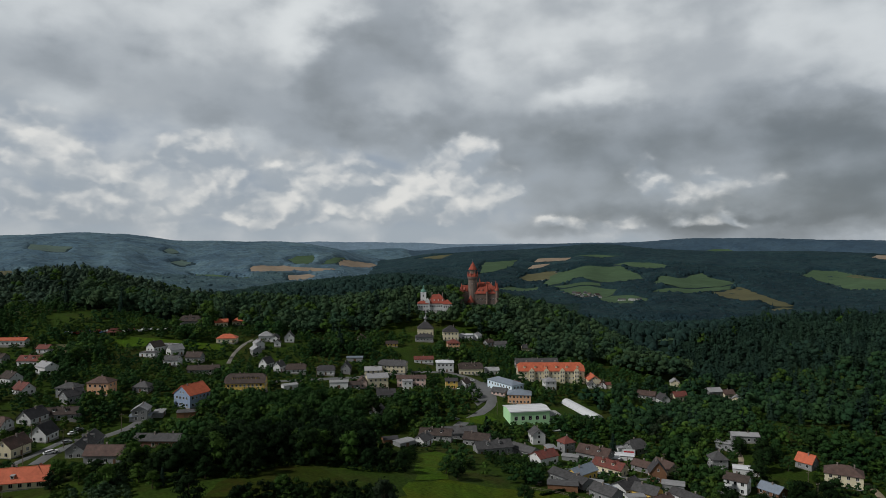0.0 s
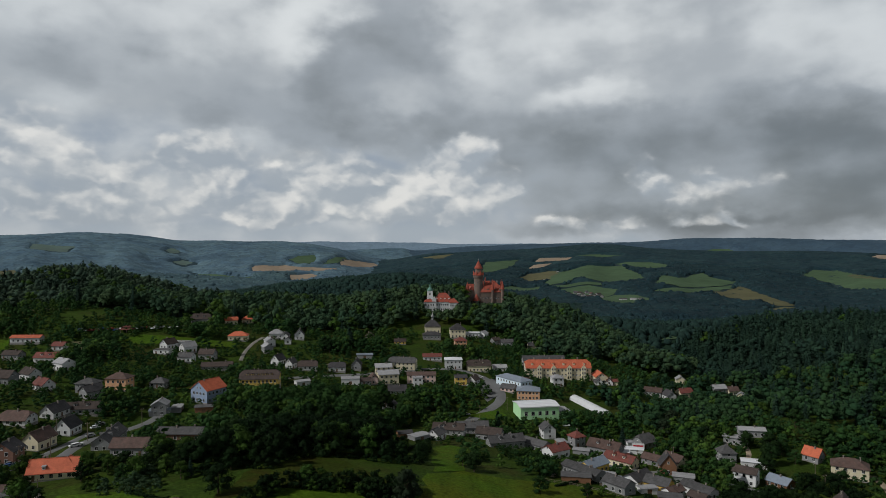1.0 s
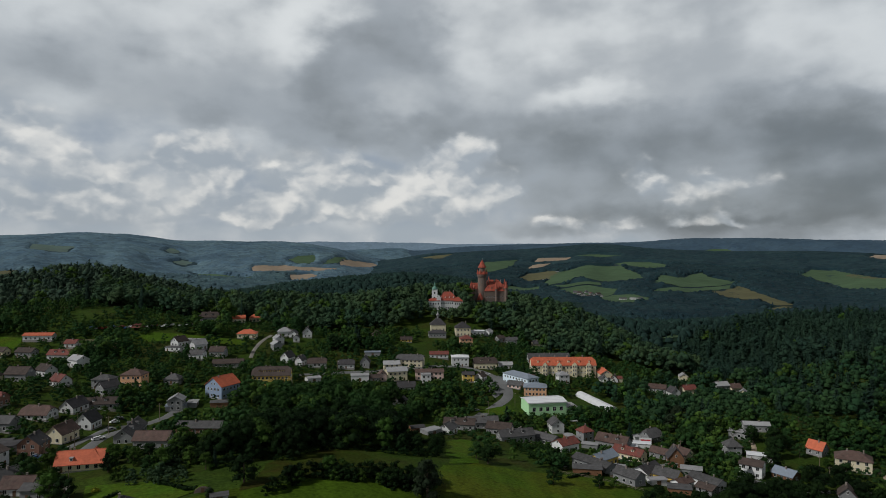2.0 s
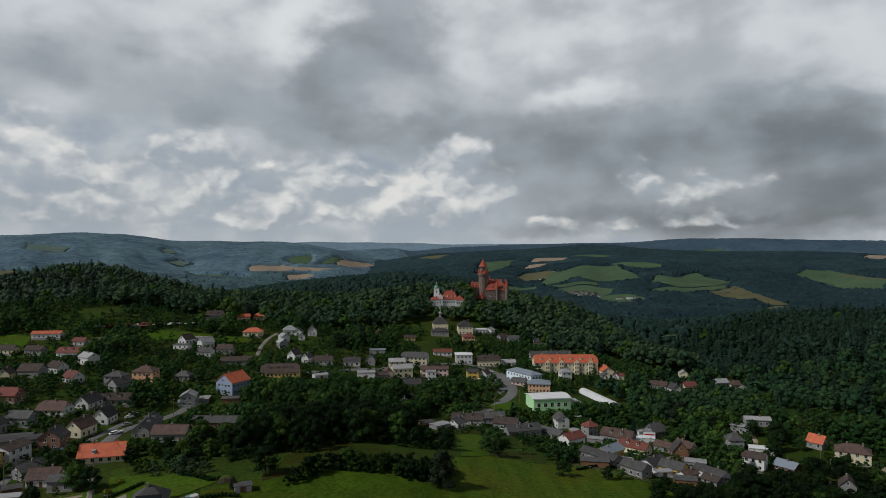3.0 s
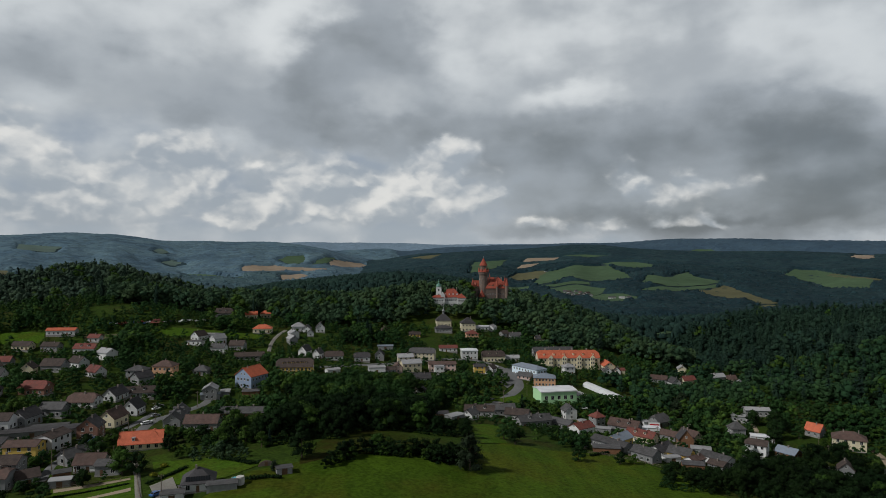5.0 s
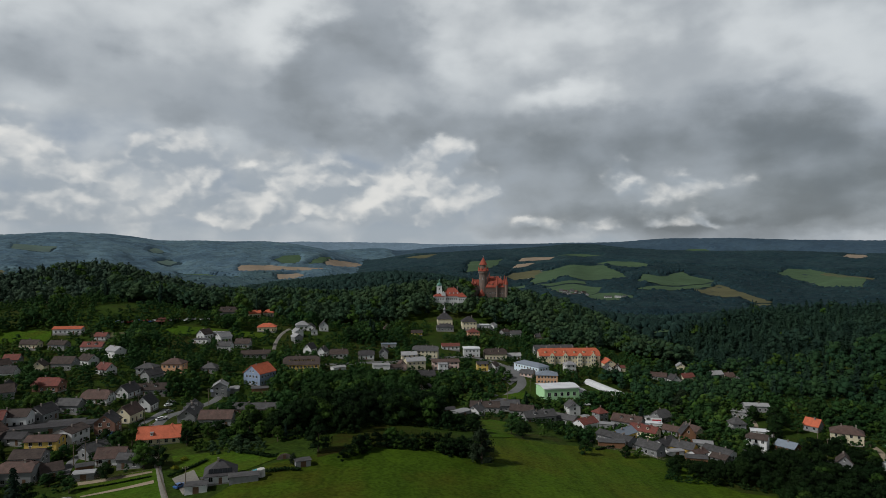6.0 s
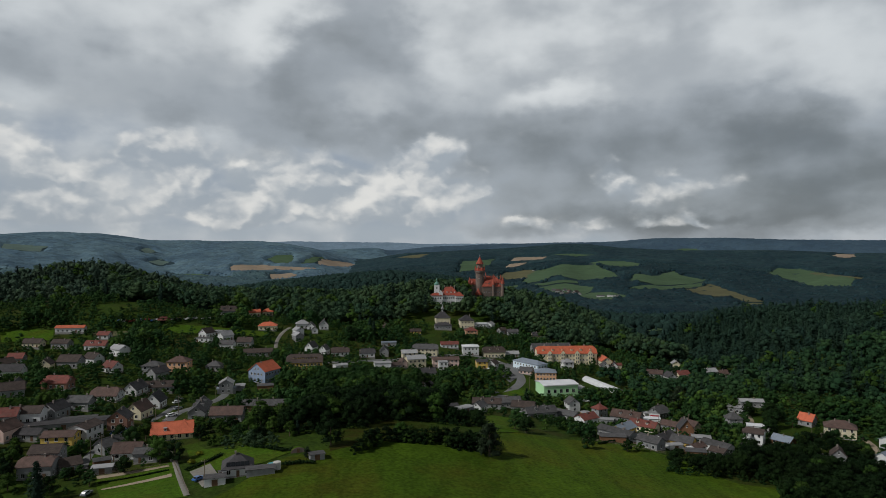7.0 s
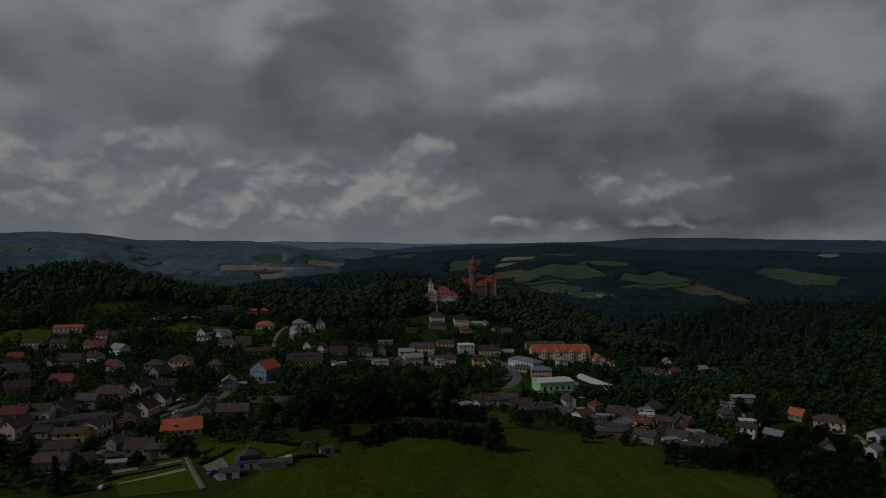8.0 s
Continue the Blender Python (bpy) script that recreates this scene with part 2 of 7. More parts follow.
ROOF = {
    "red": material("roof_red_tiles", (0.135, 0.040, 0.031), 0.8, 0.55, 1.1, 0.35, per_thing=0.3, warm=(0.105, 0.048, 0.04), lines=1.6),
    "orange": material("roof_orange_tiles", (0.40, 0.100, 0.050), 0.75, 0.35, 1.2, 0.4, per_thing=0.2, lines=1.6),
    "bright": material("roof_castle_tiles", (0.27, 0.060, 0.036), 0.8, 0.4, 0.9, 0.2, warm=(0.17, 0.048, 0.036), lines=1.2),
    "brown": material("roof_brown_tiles", (0.050, 0.037, 0.032), 0.85, 0.6, 1.1, 0.35, per_thing=0.4, lines=1.6),
    "dark": material("roof_dark_slates", (0.040, 0.038, 0.040), 0.8, 0.6, 1.1, 0.35, per_thing=0.4, lines=1.6),
    "grey": material("roof_grey_sheets", (0.064, 0.063, 0.064), 0.8, 0.55, 1.0, 0.35, per_thing=0.4, lines=1.2),
    "light": material("roof_light_grey_sheets", (0.26, 0.26, 0.265), 0.6, 0.25, 1.2, 0.2, per_thing=0.3, lines=1.2),
    "pink": material("roof_faded_red_tiles", (0.080, 0.050, 0.042), 0.85, 0.65, 1.0, 0.35, per_thing=0.35, warm=(0.072, 0.052, 0.044), lines=1.6),
    "white": material("roof_white_metal", (0.58, 0.59, 0.61), 0.45, 0.10, 1.0, 0.15, lines=1.0),
    "blue": material("roof_blue_grey_metal", (0.17, 0.20, 0.24), 0.5, 0.20, 1.0, 0.15, per_thing=0.2, lines=1.2),
}
WALL = {
    "white": material("wall_white_render", (0.52, 0.525, 0.52), 0.9, 0.16, 0.9, 0.2, per_thing=0.25),
    "cream": material("wall_cream_render", (0.56, 0.50, 0.35), 0.9, 0.16, 0.9, 0.2, per_thing=0.2),
    "yellow": material("wall_yellow_render", (0.60, 0.41, 0.10), 0.9, 0.16, 0.9, 0.2, per_thing=0.15),
    "grey": material("wall_grey_render", (0.195, 0.20, 0.202), 0.9, 0.22, 0.9, 0.2, per_thing=0.3),
    "blue": material("wall_blue_render", (0.21, 0.27, 0.37), 0.9, 0.12, 0.9, 0.2),
    "peach": material("wall_peach_render", (0.58, 0.33, 0.19), 0.9, 0.16, 0.9, 0.2, per_thing=0.15),
    "brick": material("wall_brown_brick", (0.20, 0.105, 0.075), 0.9, 0.28, 2.0, 0.2, per_thing=0.2, lines=2.2),
    "green": material("wall_green_render", (0.36, 0.60, 0.33), 0.9, 0.10, 0.9, 0.2),
    "pale": material("wall_pale_blue_render", (0.56, 0.66, 0.72), 0.9, 0.12, 0.9, 0.2),
    "rose": material("wall_rose_render", (0.55, 0.40, 0.35), 0.9, 0.16, 0.9, 0.2, per_thing=0.2),
    "timber": material("wall_brown_boards", (0.17, 0.085, 0.045), 0.85, 0.3, 1.4, 0.3, per_thing=0.3, lines=3.0, lines_axis="X"),
    "stone": material("wall_castle_stone", (0.150, 0.112, 0.092), 0.95, 0.35, 0.7, 0.1, bump=0.4, warm=(0.105, 0.092, 0.084)),
}
FRAME = material("window_frame_paint", (0.50, 0.50, 0.48), 0.6, 0.1, 2.0, 0.5)
DOOR = material("door_brown_wood", (0.10, 0.055, 0.03), 0.7, 0.3, 3.0, 0.6)
CHIMNEY = material("chimney_plaster", (0.20, 0.17, 0.15), 0.9, 0.3, 2.0, 0.5)
PLINTH = material("plinth_concrete", (0.22, 0.21, 0.20), 0.95, 0.25, 1.5, 0.3)
COPPER = material("copper_green", (0.085, 0.19, 0.15), 0.6, 0.25, 1.2, 0.3)
BARK = material("bark", (0.075, 0.055, 0.04), 0.95, 0.3, 2.0, 0.4)
ASPHALT = material("asphalt", (0.125, 0.127, 0.127), 0.9, 0.25, 0.8, 0.08)
DIRT = material("dirt_track", (0.26, 0.21, 0.15), 0.95, 0.3, 0.8, 0.1)
TRACK = material("worn_concrete_lane", (0.17, 0.16, 0.14), 0.92, 0.3, 0.8, 0.1)
CONCRETE = material("concrete", (0.40, 0.39, 0.37), 0.9, 0.2, 0.9, 0.15)
FOIL = material("tunnel_foil", (0.52, 0.53, 0.54), 0.35, 0.08, 1.0, 0.3)
METAL = material("galvanised_steel", (0.35, 0.36, 0.37), 0.45, 0.2, 1.0, 0.3, metal=0.6)
POOL = material("pool_water", (0.05, 0.30, 0.34), 0.1, 0.05, 1.0, 0.3, bump=0, shine=0.5)
SIGNRED = material("sign_red_paint", (0.45, 0.02, 0.03), 0.5, 0.05, 1.0, 0.3)
RUBBER = material("tyre_rubber", (0.02, 0.02, 0.02), 0.9, 0.1)
WOODPOLE = material("weathered_pole", (0.15, 0.12, 0.09), 0.95, 0.3, 2.0, 0.5)
def leaf_material(name, base, pale, cell=0.11, fine=0.55, bump=0.8, depth=0.6, per_thing=0.0, per_island=0.25, vary=0.5):
    """Foliage: tone and hue change from crown to crown and from sunny to shady clumps, with leafy relief."""
    m = bpy.data.materials.new(name)
    m.use_nodes = True
    t = m.node_tree
    bsdf = t.nodes["Principled BSDF"]
    bsdf.inputs["Roughness"].default_value, bsdf.inputs["Specular IOR Level"].default_value = 0.85, 0.05
    geo = t.nodes.new("ShaderNodeNewGeometry")
    crowns = t.nodes.new("ShaderNodeTexVoronoi")
    crowns.voronoi_dimensions = "2D"
    crowns.inputs["Scale"].default_value = cell
    t.links.new(geo.outputs["Position"], crowns.inputs["Vector"])
    hue = t.nodes.new("ShaderNodeSeparateColor")
    t.links.new(crowns.outputs["Color"], hue.inputs[0])

    def grain(scale, detail):
        n = t.nodes.new("ShaderNodeTexNoise")
        n.inputs["Scale"].default_value, n.inputs["Detail"].default_value = scale, detail
        t.links.new(geo.outputs["Position"], n.inputs["Vector"])
        return n.outputs["Fac"]

    def calc(op, a, b):
        node = t.nodes.new("ShaderNodeMath")
        node.operation = op
        for slot, value in enumerate((a, b)):
            if isinstance(value, (int, float)):
                node.inputs[slot].default_value = value
            else:
                t.links.new(value, node.inputs[slot])
        return node.outputs[0]

    leaves, stand = grain(fine, 4.0), grain(cell * 0.16, 3.0)
    tone = calc("ADD", calc("MULTIPLY", calc("SUBTRACT", hue.outputs[0], 0.5), 1.1 * vary), calc("MULTIPLY", calc("SUBTRACT", leaves, 0.5), 2.4 * vary))
    tone = calc("ADD", tone, calc("MULTIPLY", calc("SUBTRACT", stand, 0.5), 1.6 * vary))
    tone = calc("ADD", tone, calc("MULTIPLY", calc("SUBTRACT", geo.outputs["Random Per Island"], 0.5), per_island))
    if per_thing:
        tone = calc("ADD", tone, calc("MULTIPLY", calc("SUBTRACT", t.nodes.new("ShaderNodeObjectInfo").outputs["Random"], 0.5), per_thing))
    mix = t.nodes.new("ShaderNodeMixRGB")
    mix.inputs[1].default_value, mix.inputs[2].default_value = (*base, 1), (*pale, 1)
    share = calc("ADD", calc("MULTIPLY", hue.outputs[1], 0.6), calc("MULTIPLY", calc("SUBTRACT", stand, 0.45), 2.0))
    mix.use_clamp = True
    t.links.new(calc("MINIMUM", calc("MAXIMUM", share, 0.0), 1.0), mix.inputs[0])
    scaled = t.nodes.new("ShaderNodeVectorMath")
    scaled.operation = "SCALE"
    t.links.new(mix.outputs[0], scaled.inputs[0])
    t.links.new(calc("MAXIMUM", calc("ADD", tone, 1.0), 0.2), scaled.inputs["Scale"])
    t.links.new(scaled.outputs[0], bsdf.inputs["Base Color"])
    if bump:
        b = t.nodes.new("ShaderNodeBump")
        b.inputs["Strength"].default_value, b.inputs["Distance"].default_value = bump, depth
        t.links.new(grain(fine * 2.2, 3.0), b.inputs["Height"])
        t.links.new(b.outputs[0], bsdf.inputs["Normal"])
    return m


LEAF = {
    "oak": leaf_material("leaves_oak", (0.0110, 0.0317, 0.0097), (0.0187, 0.0413, 0.0104), per_thing=0.4),
    "lime": leaf_material("leaves_lime", (0.0252, 0.0572, 0.0107), (0.0371, 0.0654, 0.0122), per_thing=0.4),
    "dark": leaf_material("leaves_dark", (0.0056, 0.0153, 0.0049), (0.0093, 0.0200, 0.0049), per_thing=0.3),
    "silver": leaf_material("leaves_silver", (0.0159, 0.0265, 0.0140), (0.0188, 0.0294, 0.0140), per_thing=0.2, per_island=0.6),
    "spruce": leaf_material("needles_spruce", (0.0085, 0.0202, 0.0142), (0.0127, 0.0258, 0.0150), per_thing=0.3, per_island=0.6),
    "wood": leaf_material("leaves_woodland", (0.0215, 0.0475, 0.0260), (0.0400, 0.0660, 0.0280), vary=0.36),
    "valley": leaf_material("leaves_valley_wood", (0.0133, 0.0372, 0.0179), (0.0245, 0.0516, 0.0179), vary=0.36),
    "mid": leaf_material("leaves_mid_forest", (0.0115, 0.0270, 0.0241), (0.0170, 0.0350, 0.0269), fine=0.3, depth=1.2, vary=0.35),
    # deep: shade put into the leaf colour, darker and bluer than valley
    "deep": leaf_material("leaves_shade_toned_wood", (0.0119, 0.0278, 0.0206), (0.0181, 0.0378, 0.0225), vary=0.36),
    "hill": leaf_material("leaves_hill_wood", (0.0300, 0.0540, 0.0380), (0.0450, 0.0690, 0.0390), vary=0.36),
    # far is also darkened in its colour for cloud shade on eastern hills
    # far to faint: haze put into the leaf colour, bluer and paler with distance
    "far": leaf_material("leaves_blue_green_haze", (0.0120, 0.0280, 0.0355), (0.0185, 0.0380, 0.0400), 0.05, 0.12, 0.6, 2.5, vary=0.3),
    "haze": leaf_material("leaves_grey_green_haze", (0.044, 0.078, 0.096), (0.062, 0.102, 0.106), 0.05, 0.12, 0.6, 2.5, vary=0.3),
    "distant": leaf_material("leaves_blue_haze", (0.062, 0.106, 0.144), (0.082, 0.130, 0.150), 0.04, 0.10, 0.3, 1.5, per_island=0.08, vary=0.34),
    "slate": leaf_material("leaves_slate_blue_haze", (0.0342, 0.0600, 0.0874), (0.0437, 0.0720, 0.0963), 0.04, 0.10, 0.3, 1.5, per_island=0.08, vary=0.2),
    "faint": leaf_material("leaves_pale_blue_haze", (0.140, 0.200, 0.260), (0.150, 0.210, 0.265), 0.04, 0.10, 0.4, 2.5, per_island=0.08, vary=0.15),
}


def grass_material(name, base, dry, lush, patch=0.025, swathe=0.0):
    """Grass in tufts and patches: green ground tone, dry and lush places, mown swathes where there are any."""
    m = bpy.data.materials.new(name)
    m.use_nodes = True
    t = m.node_tree
    bsdf = t.nodes["Principled BSDF"]
    bsdf.inputs["Roughness"].default_value, bsdf.inputs["Specular IOR Level"].default_value = 0.92, 0.04
    at = t.nodes.new("ShaderNodeNewGeometry").outputs["Position"]

    def spots(scale, detail, low, high, stretch=(1, 1, 1)):
        p = t.nodes.new("ShaderNodeMapping")
        p.inputs["Scale"].default_value = stretch
        t.links.new(at, p.inputs[0])
        n = t.nodes.new("ShaderNodeTexNoise")
        n.inputs["Scale"].default_value, n.inputs["Detail"].default_value, n.inputs["Roughness"].default_value = scale, detail, 0.62
        t.links.new(p.outputs[0], n.inputs["Vector"])
        r = t.nodes.new("ShaderNodeMapRange")
        r.inputs["From Min"].default_value, r.inputs["From Max"].default_value = low, high
        t.links.new(n.outputs["Fac"], r.inputs["Value"])
        return r.outputs[0], n.outputs["Fac"]

    def mixed(kind, amount, first, second):
        node = t.nodes.new("ShaderNodeMixRGB")
        node.blend_type = kind
        for slot, value in enumerate((amount, first, second)):
            if isinstance(value, (tuple, float)):
                node.inputs[slot].default_value = value
            else:
                t.links.new(value, node.inputs[slot])
        return node.outputs[0]

    colour = mixed("MIX", spots(patch, 4.0, 0.46, 0.62)[0], (*base, 1), (*dry, 1))
    colour = mixed("MIX", spots(patch * 3.1, 5.0, 0.50, 0.72)[0], colour, (*lush, 1))
    tufts, height = spots(0.75, 6.0, 0.30, 0.70)
    colour = mixed("MULTIPLY", 1.0, colour, mixed("MIX", tufts, (0.55, 0.58, 0.5, 1), (1.4, 1.4, 1.3, 1)))
    if swathe:
        lanes, _ = spots(swathe, 2.0, 0.40, 0.60, (1.0, 0.16, 1.0))
        colour = mixed("MULTIPLY", 1.0, colour, mixed("MIX", lanes, (0.86, 0.88, 0.85, 1), (1.12, 1.12, 1.1, 1)))
    t.links.new(colour, bsdf.inputs["Base Color"])
    b = t.nodes.new("ShaderNodeBump")
    b.inputs["Strength"].default_value, b.inputs["Distance"].default_value = 0.6, 0.35
    t.links.new(height, b.inputs["Height"])
    t.links.new(b.outputs[0], bsdf.inputs["Normal"])
    return m


GRASS = grass_material("meadow_grass", (0.034, 0.062, 0.005), (0.046, 0.052, 0.006), (0.044, 0.080, 0.006), 0.022, 0.16)
# brighter copy of the meadow grass: sunlight put into the colour
SUNNY_GRASS = grass_material("sun_toned_meadow_grass", (0.040, 0.071, 0.006), (0.056, 0.070, 0.007), (0.050, 0.090, 0.007), 0.022, 0.16)
BROWN_GRASS = grass_material("darker_brown_grass", (0.024, 0.034, 0.005), (0.030, 0.029, 0.006), (0.026, 0.046, 0.005), 0.05)
LAWN = grass_material("garden_lawn", (0.040, 0.080, 0.007), (0.050, 0.074, 0.008), (0.048, 0.100, 0.008), 0.06)
FIELD_GREEN = material("field_green_crop", (0.054, 0.090, 0.048), 0.9, 0.3, 0.03, 0.006, bump=0.1, shine=0.05)
# paler, bluer copy of the green field: distance haze put into the colour
FIELD_HAZED = material("field_hazed_pasture", (0.086, 0.124, 0.108), 0.9, 0.3, 0.03, 0.006, bump=0.1, shine=0.05)
FIELD_TAN = material("field_ripe_grain", (0.235, 0.185, 0.135), 0.9, 0.3, 0.03, 0.006, bump=0.1, shine=0.05)
FIELD_OLIVE = material("field_olive_stubble", (0.088, 0.086, 0.046), 0.9, 0.3, 0.03, 0.006, bump=0.1, shine=0.05)


def ground_material():
    """Garden grass round the village, dark woodland floor beyond it, haze tint far out."""
    m = grass_material("ground_cover", (0.024, 0.044, 0.007), (0.032, 0.038, 0.009), (0.036, 0.064, 0.008), 0.03)
    t = m.node_tree
    bsdf = t.nodes["Principled BSDF"]
    inner = bsdf.inputs["Base Color"].links[0].from_socket
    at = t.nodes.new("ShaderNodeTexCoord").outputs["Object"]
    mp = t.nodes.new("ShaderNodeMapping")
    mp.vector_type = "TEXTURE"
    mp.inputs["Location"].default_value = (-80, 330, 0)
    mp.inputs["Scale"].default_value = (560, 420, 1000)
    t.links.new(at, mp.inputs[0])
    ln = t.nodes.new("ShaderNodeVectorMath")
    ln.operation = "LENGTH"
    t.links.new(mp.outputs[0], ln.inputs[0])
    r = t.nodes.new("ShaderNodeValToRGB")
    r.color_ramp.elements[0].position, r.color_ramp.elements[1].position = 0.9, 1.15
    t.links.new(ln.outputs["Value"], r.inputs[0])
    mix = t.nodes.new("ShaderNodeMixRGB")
    # wooded valley, then haze put into the colour of the hills further out
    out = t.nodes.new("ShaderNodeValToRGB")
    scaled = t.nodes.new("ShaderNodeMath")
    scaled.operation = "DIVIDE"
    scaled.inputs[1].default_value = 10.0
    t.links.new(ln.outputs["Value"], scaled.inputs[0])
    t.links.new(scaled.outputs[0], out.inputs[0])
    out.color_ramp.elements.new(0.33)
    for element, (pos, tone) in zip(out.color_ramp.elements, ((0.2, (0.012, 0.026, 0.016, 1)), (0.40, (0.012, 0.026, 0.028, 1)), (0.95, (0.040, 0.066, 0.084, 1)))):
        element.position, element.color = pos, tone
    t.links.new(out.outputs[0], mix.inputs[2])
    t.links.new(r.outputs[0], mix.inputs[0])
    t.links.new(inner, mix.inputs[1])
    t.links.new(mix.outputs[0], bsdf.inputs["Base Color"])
    return m


GROUND = ground_material()


def glass_material():
    m = bpy.data.materials.new("window_glass")
    m.use_nodes = True
    b = m.node_tree.nodes["Principled BSDF"]
    b.inputs["Base Color"].default_value = (0.012, 0.014, 0.016, 1)
    b.inputs["Roughness"].default_value = 0.2
    b.inputs["Specular IOR Level"].default_value = 0.3
    return m


GLASS = glass_material()

# ---- relief of the land ----
SLOPES = [  # centre x, y, spread x, y, height
    (-440, 810, 75, 90, 33.6),
    (60, 740, 80, 70, 22.5),
    (-700, 600, 300, 300, 31.9),
    (0, -200, 500, 350, 31.1),
    (-3500, 1000, 1500, 2000, 99.9),
    (3800, 1500, 1500, 2000, 65.5),
    (300, 850, 75, 75, -14.0),
]
# knolls of the village: distance, then heights from west to east every 70 m
KNOLLS_NEAR = [
    (170, 1.6, 1.1, 0.8, -3.3, -0, -1.3, -4.2, -2.9, -5.9, -4.8),
    (230, -0.1, -1.9, 2.1, -4.2, 6.7, 4.8, -4.6, -3, -4, -5.3),
    (290, -2.2, -2.8, 5.9, -0.2, -2.6, -3.5, 1.5, -5.6, -2.8, -4.6),
    (350, 3.2, 2.9, 3.5, -9.8, 7.3, -2, -7, -6.1, 2.5, -7),
    (410, 3.2, -15.7, 9.5, 4.4, -0.2, -6.6, 1.6, -5.7, 3.4, -4.2),
    (470, 5.2, -1.8, 3.6, -6.1, -0.2, -1.6, 1.1, -7.7, -5.3, -14.4),
]
KNOLLS_FAR = [
    (530, 5.5, 11.7, 7.6, 4.2, 8.8, 1.7, -5.8, 3.8, 2.5, -12.8),
    (590, 3.5, 6, 3.6, 3.5, -1, -0.5, 2.6, -6.9, -3.7, -6.2),
    (650, 2, 4.1, 2.1, 2.5, -0.2, 4.2, 1.1, -8.2, 7.1, -18.2),
    (710, -2.6, 2.6, 4.4, 6.3, 4.9, 11.8, 0.4, -3.7, 8.1, -34.1),
    (770, 5.2, -1.2, 4.4, 4.6, 1.5, 5.5, 0.9, -1.4, 1.9, -22.5),
]
KNOLLS = [(-380 + 70 * k, row[0], 58, 52, row[k + 1]) for row in KNOLLS_NEAR + KNOLLS_FAR for k in range(10)]
# far ridges: name, distance, depth towards the village, depth beyond, then bearing in degrees and height of the crest
RIDGES = [
    ("copse", 1330, 230, 330, [(-34, -30), (-26, -20), (-19, -2), (-14, 17), (-9, 30), (-4, 37), (-1, 33), (3, 20), (7, -28), (10, -60), (40, -60)]),
    ("spur", 2120, 260, 330, [(-40, 36), (-30, 22), (-24, 6), (-19, -8), (-15, -22), (-9, -45), (-5, -60), (40, -60)]),
    ("hump", 2560, 150, 200, [(-40, -60), (-17.5, -60), (-16, -20), (-14.2, -9), (-12.6, -22), (-11, -60), (40, -60)]),
    ("range", 3750, 640, 900, [(-45, 120), (-33.5, 126), (-30, 141), (-28, 144), (-25.5, 137), (-23.6, 119), (-22, 105), (-18, 103), (-13.5, 98), (-11, 86), (-9, 62), (-7, 20), (-5, -30), (0, -60), (40, -60)]),
    ("knob", 4450, 260, 260, [(-40, -60), (-11, -60), (-9, 10), (-7, 40), (-4.8, 54), (-3.4, 46), (-2.4, 0), (0, -60), (40, -60)]),
    ("massif", 3600, 760, 700, [(-40, -60), (-9, -58), (-7.5, -35), (-5, -10), (-3, 12), (-1, 30), (2.5, 46), (6, 58), (9, 70), (12, 82), (14.5, 80), (17, 66), (20, 56), (26, 52), (33, 48), (45, 40)]),
    ("rim", 4560, 300, 200, [(-40, -60), (-2, 40), (2, 66), (6, 78), (12, 92), (17, 100), (20.5, 121), (25, 122), (28, 116), (33, 108), (45, 100)]),
    ("skyline", 4860, 160, 500, [(-40, 90), (-16, 92), (-9, 98), (-3, 90), (2, 84), (10, 80), (40, 80)]),
]
VALLEY_Z = -60.0
BASE_Z = -1.1
RELIEF = np.array(SLOPES + KNOLLS)


def ridge_heights(x, y):
    """How much each far ridge rises above the valleys at a place, one row a ridge."""
    r, bearing = np.hypot(x, y), np.degrees(np.arctan2(x, np.maximum(y, 1.0)))
    rows = []
    for k, (_, far_off, near, beyond, crest) in enumerate(RIDGES):
        top = np.interp(bearing, [c[0] for c in crest], [c[1] for c in crest]) - VALLEY_Z
        folds = 1 + 0.10 * np.sin(bearing * 0.31 + 1.7 * k) + 0.06 * np.sin(bearing * 0.83 + k) + 0.025 * np.sin(bearing * 1.9 + 2 * k)
        depth = np.where(r < far_off, near * folds, beyond)
        rows.append(top * np.exp(-0.5 * ((r - far_off) / depth) ** 2))
    return np.array(rows)


def ground_z(x, y):
    """Height of the land; takes numbers or arrays."""
    x, y = np.asarray(x, float), np.asarray(y, float)
    z = np.full(np.broadcast(x, y).shape, BASE_Z)
    for gx, gy, sx, sy, h in RELIEF:
        z = z + h * np.exp(-0.5 * (((x - gx) / sx) ** 2 + ((y - gy) / sy) ** 2))
    z = z + 0.5 * np.sin(x / 17 + 0.7) * np.sin(y / 23)
    rise = ridge_heights(x, y)
    hills = VALLEY_Z + np.sum(rise ** 5, 0) ** 0.2
    r = np.hypot(x, y)
    hills = hills + np.clip((r - 1200) / 900, 0, 1) * (3.5 * np.sin(x / 150 + np.sin(y / 330)) * np.sin(y / 210 + x / 700) + 1.6 * np.sin(x / 63 + y / 90))
    far = np.clip((y - np.where(x < -150, 930, 870)) / 240, 0, 1)
    far = far * far * (3 - 2 * far)
    return z + (hills - z) * far

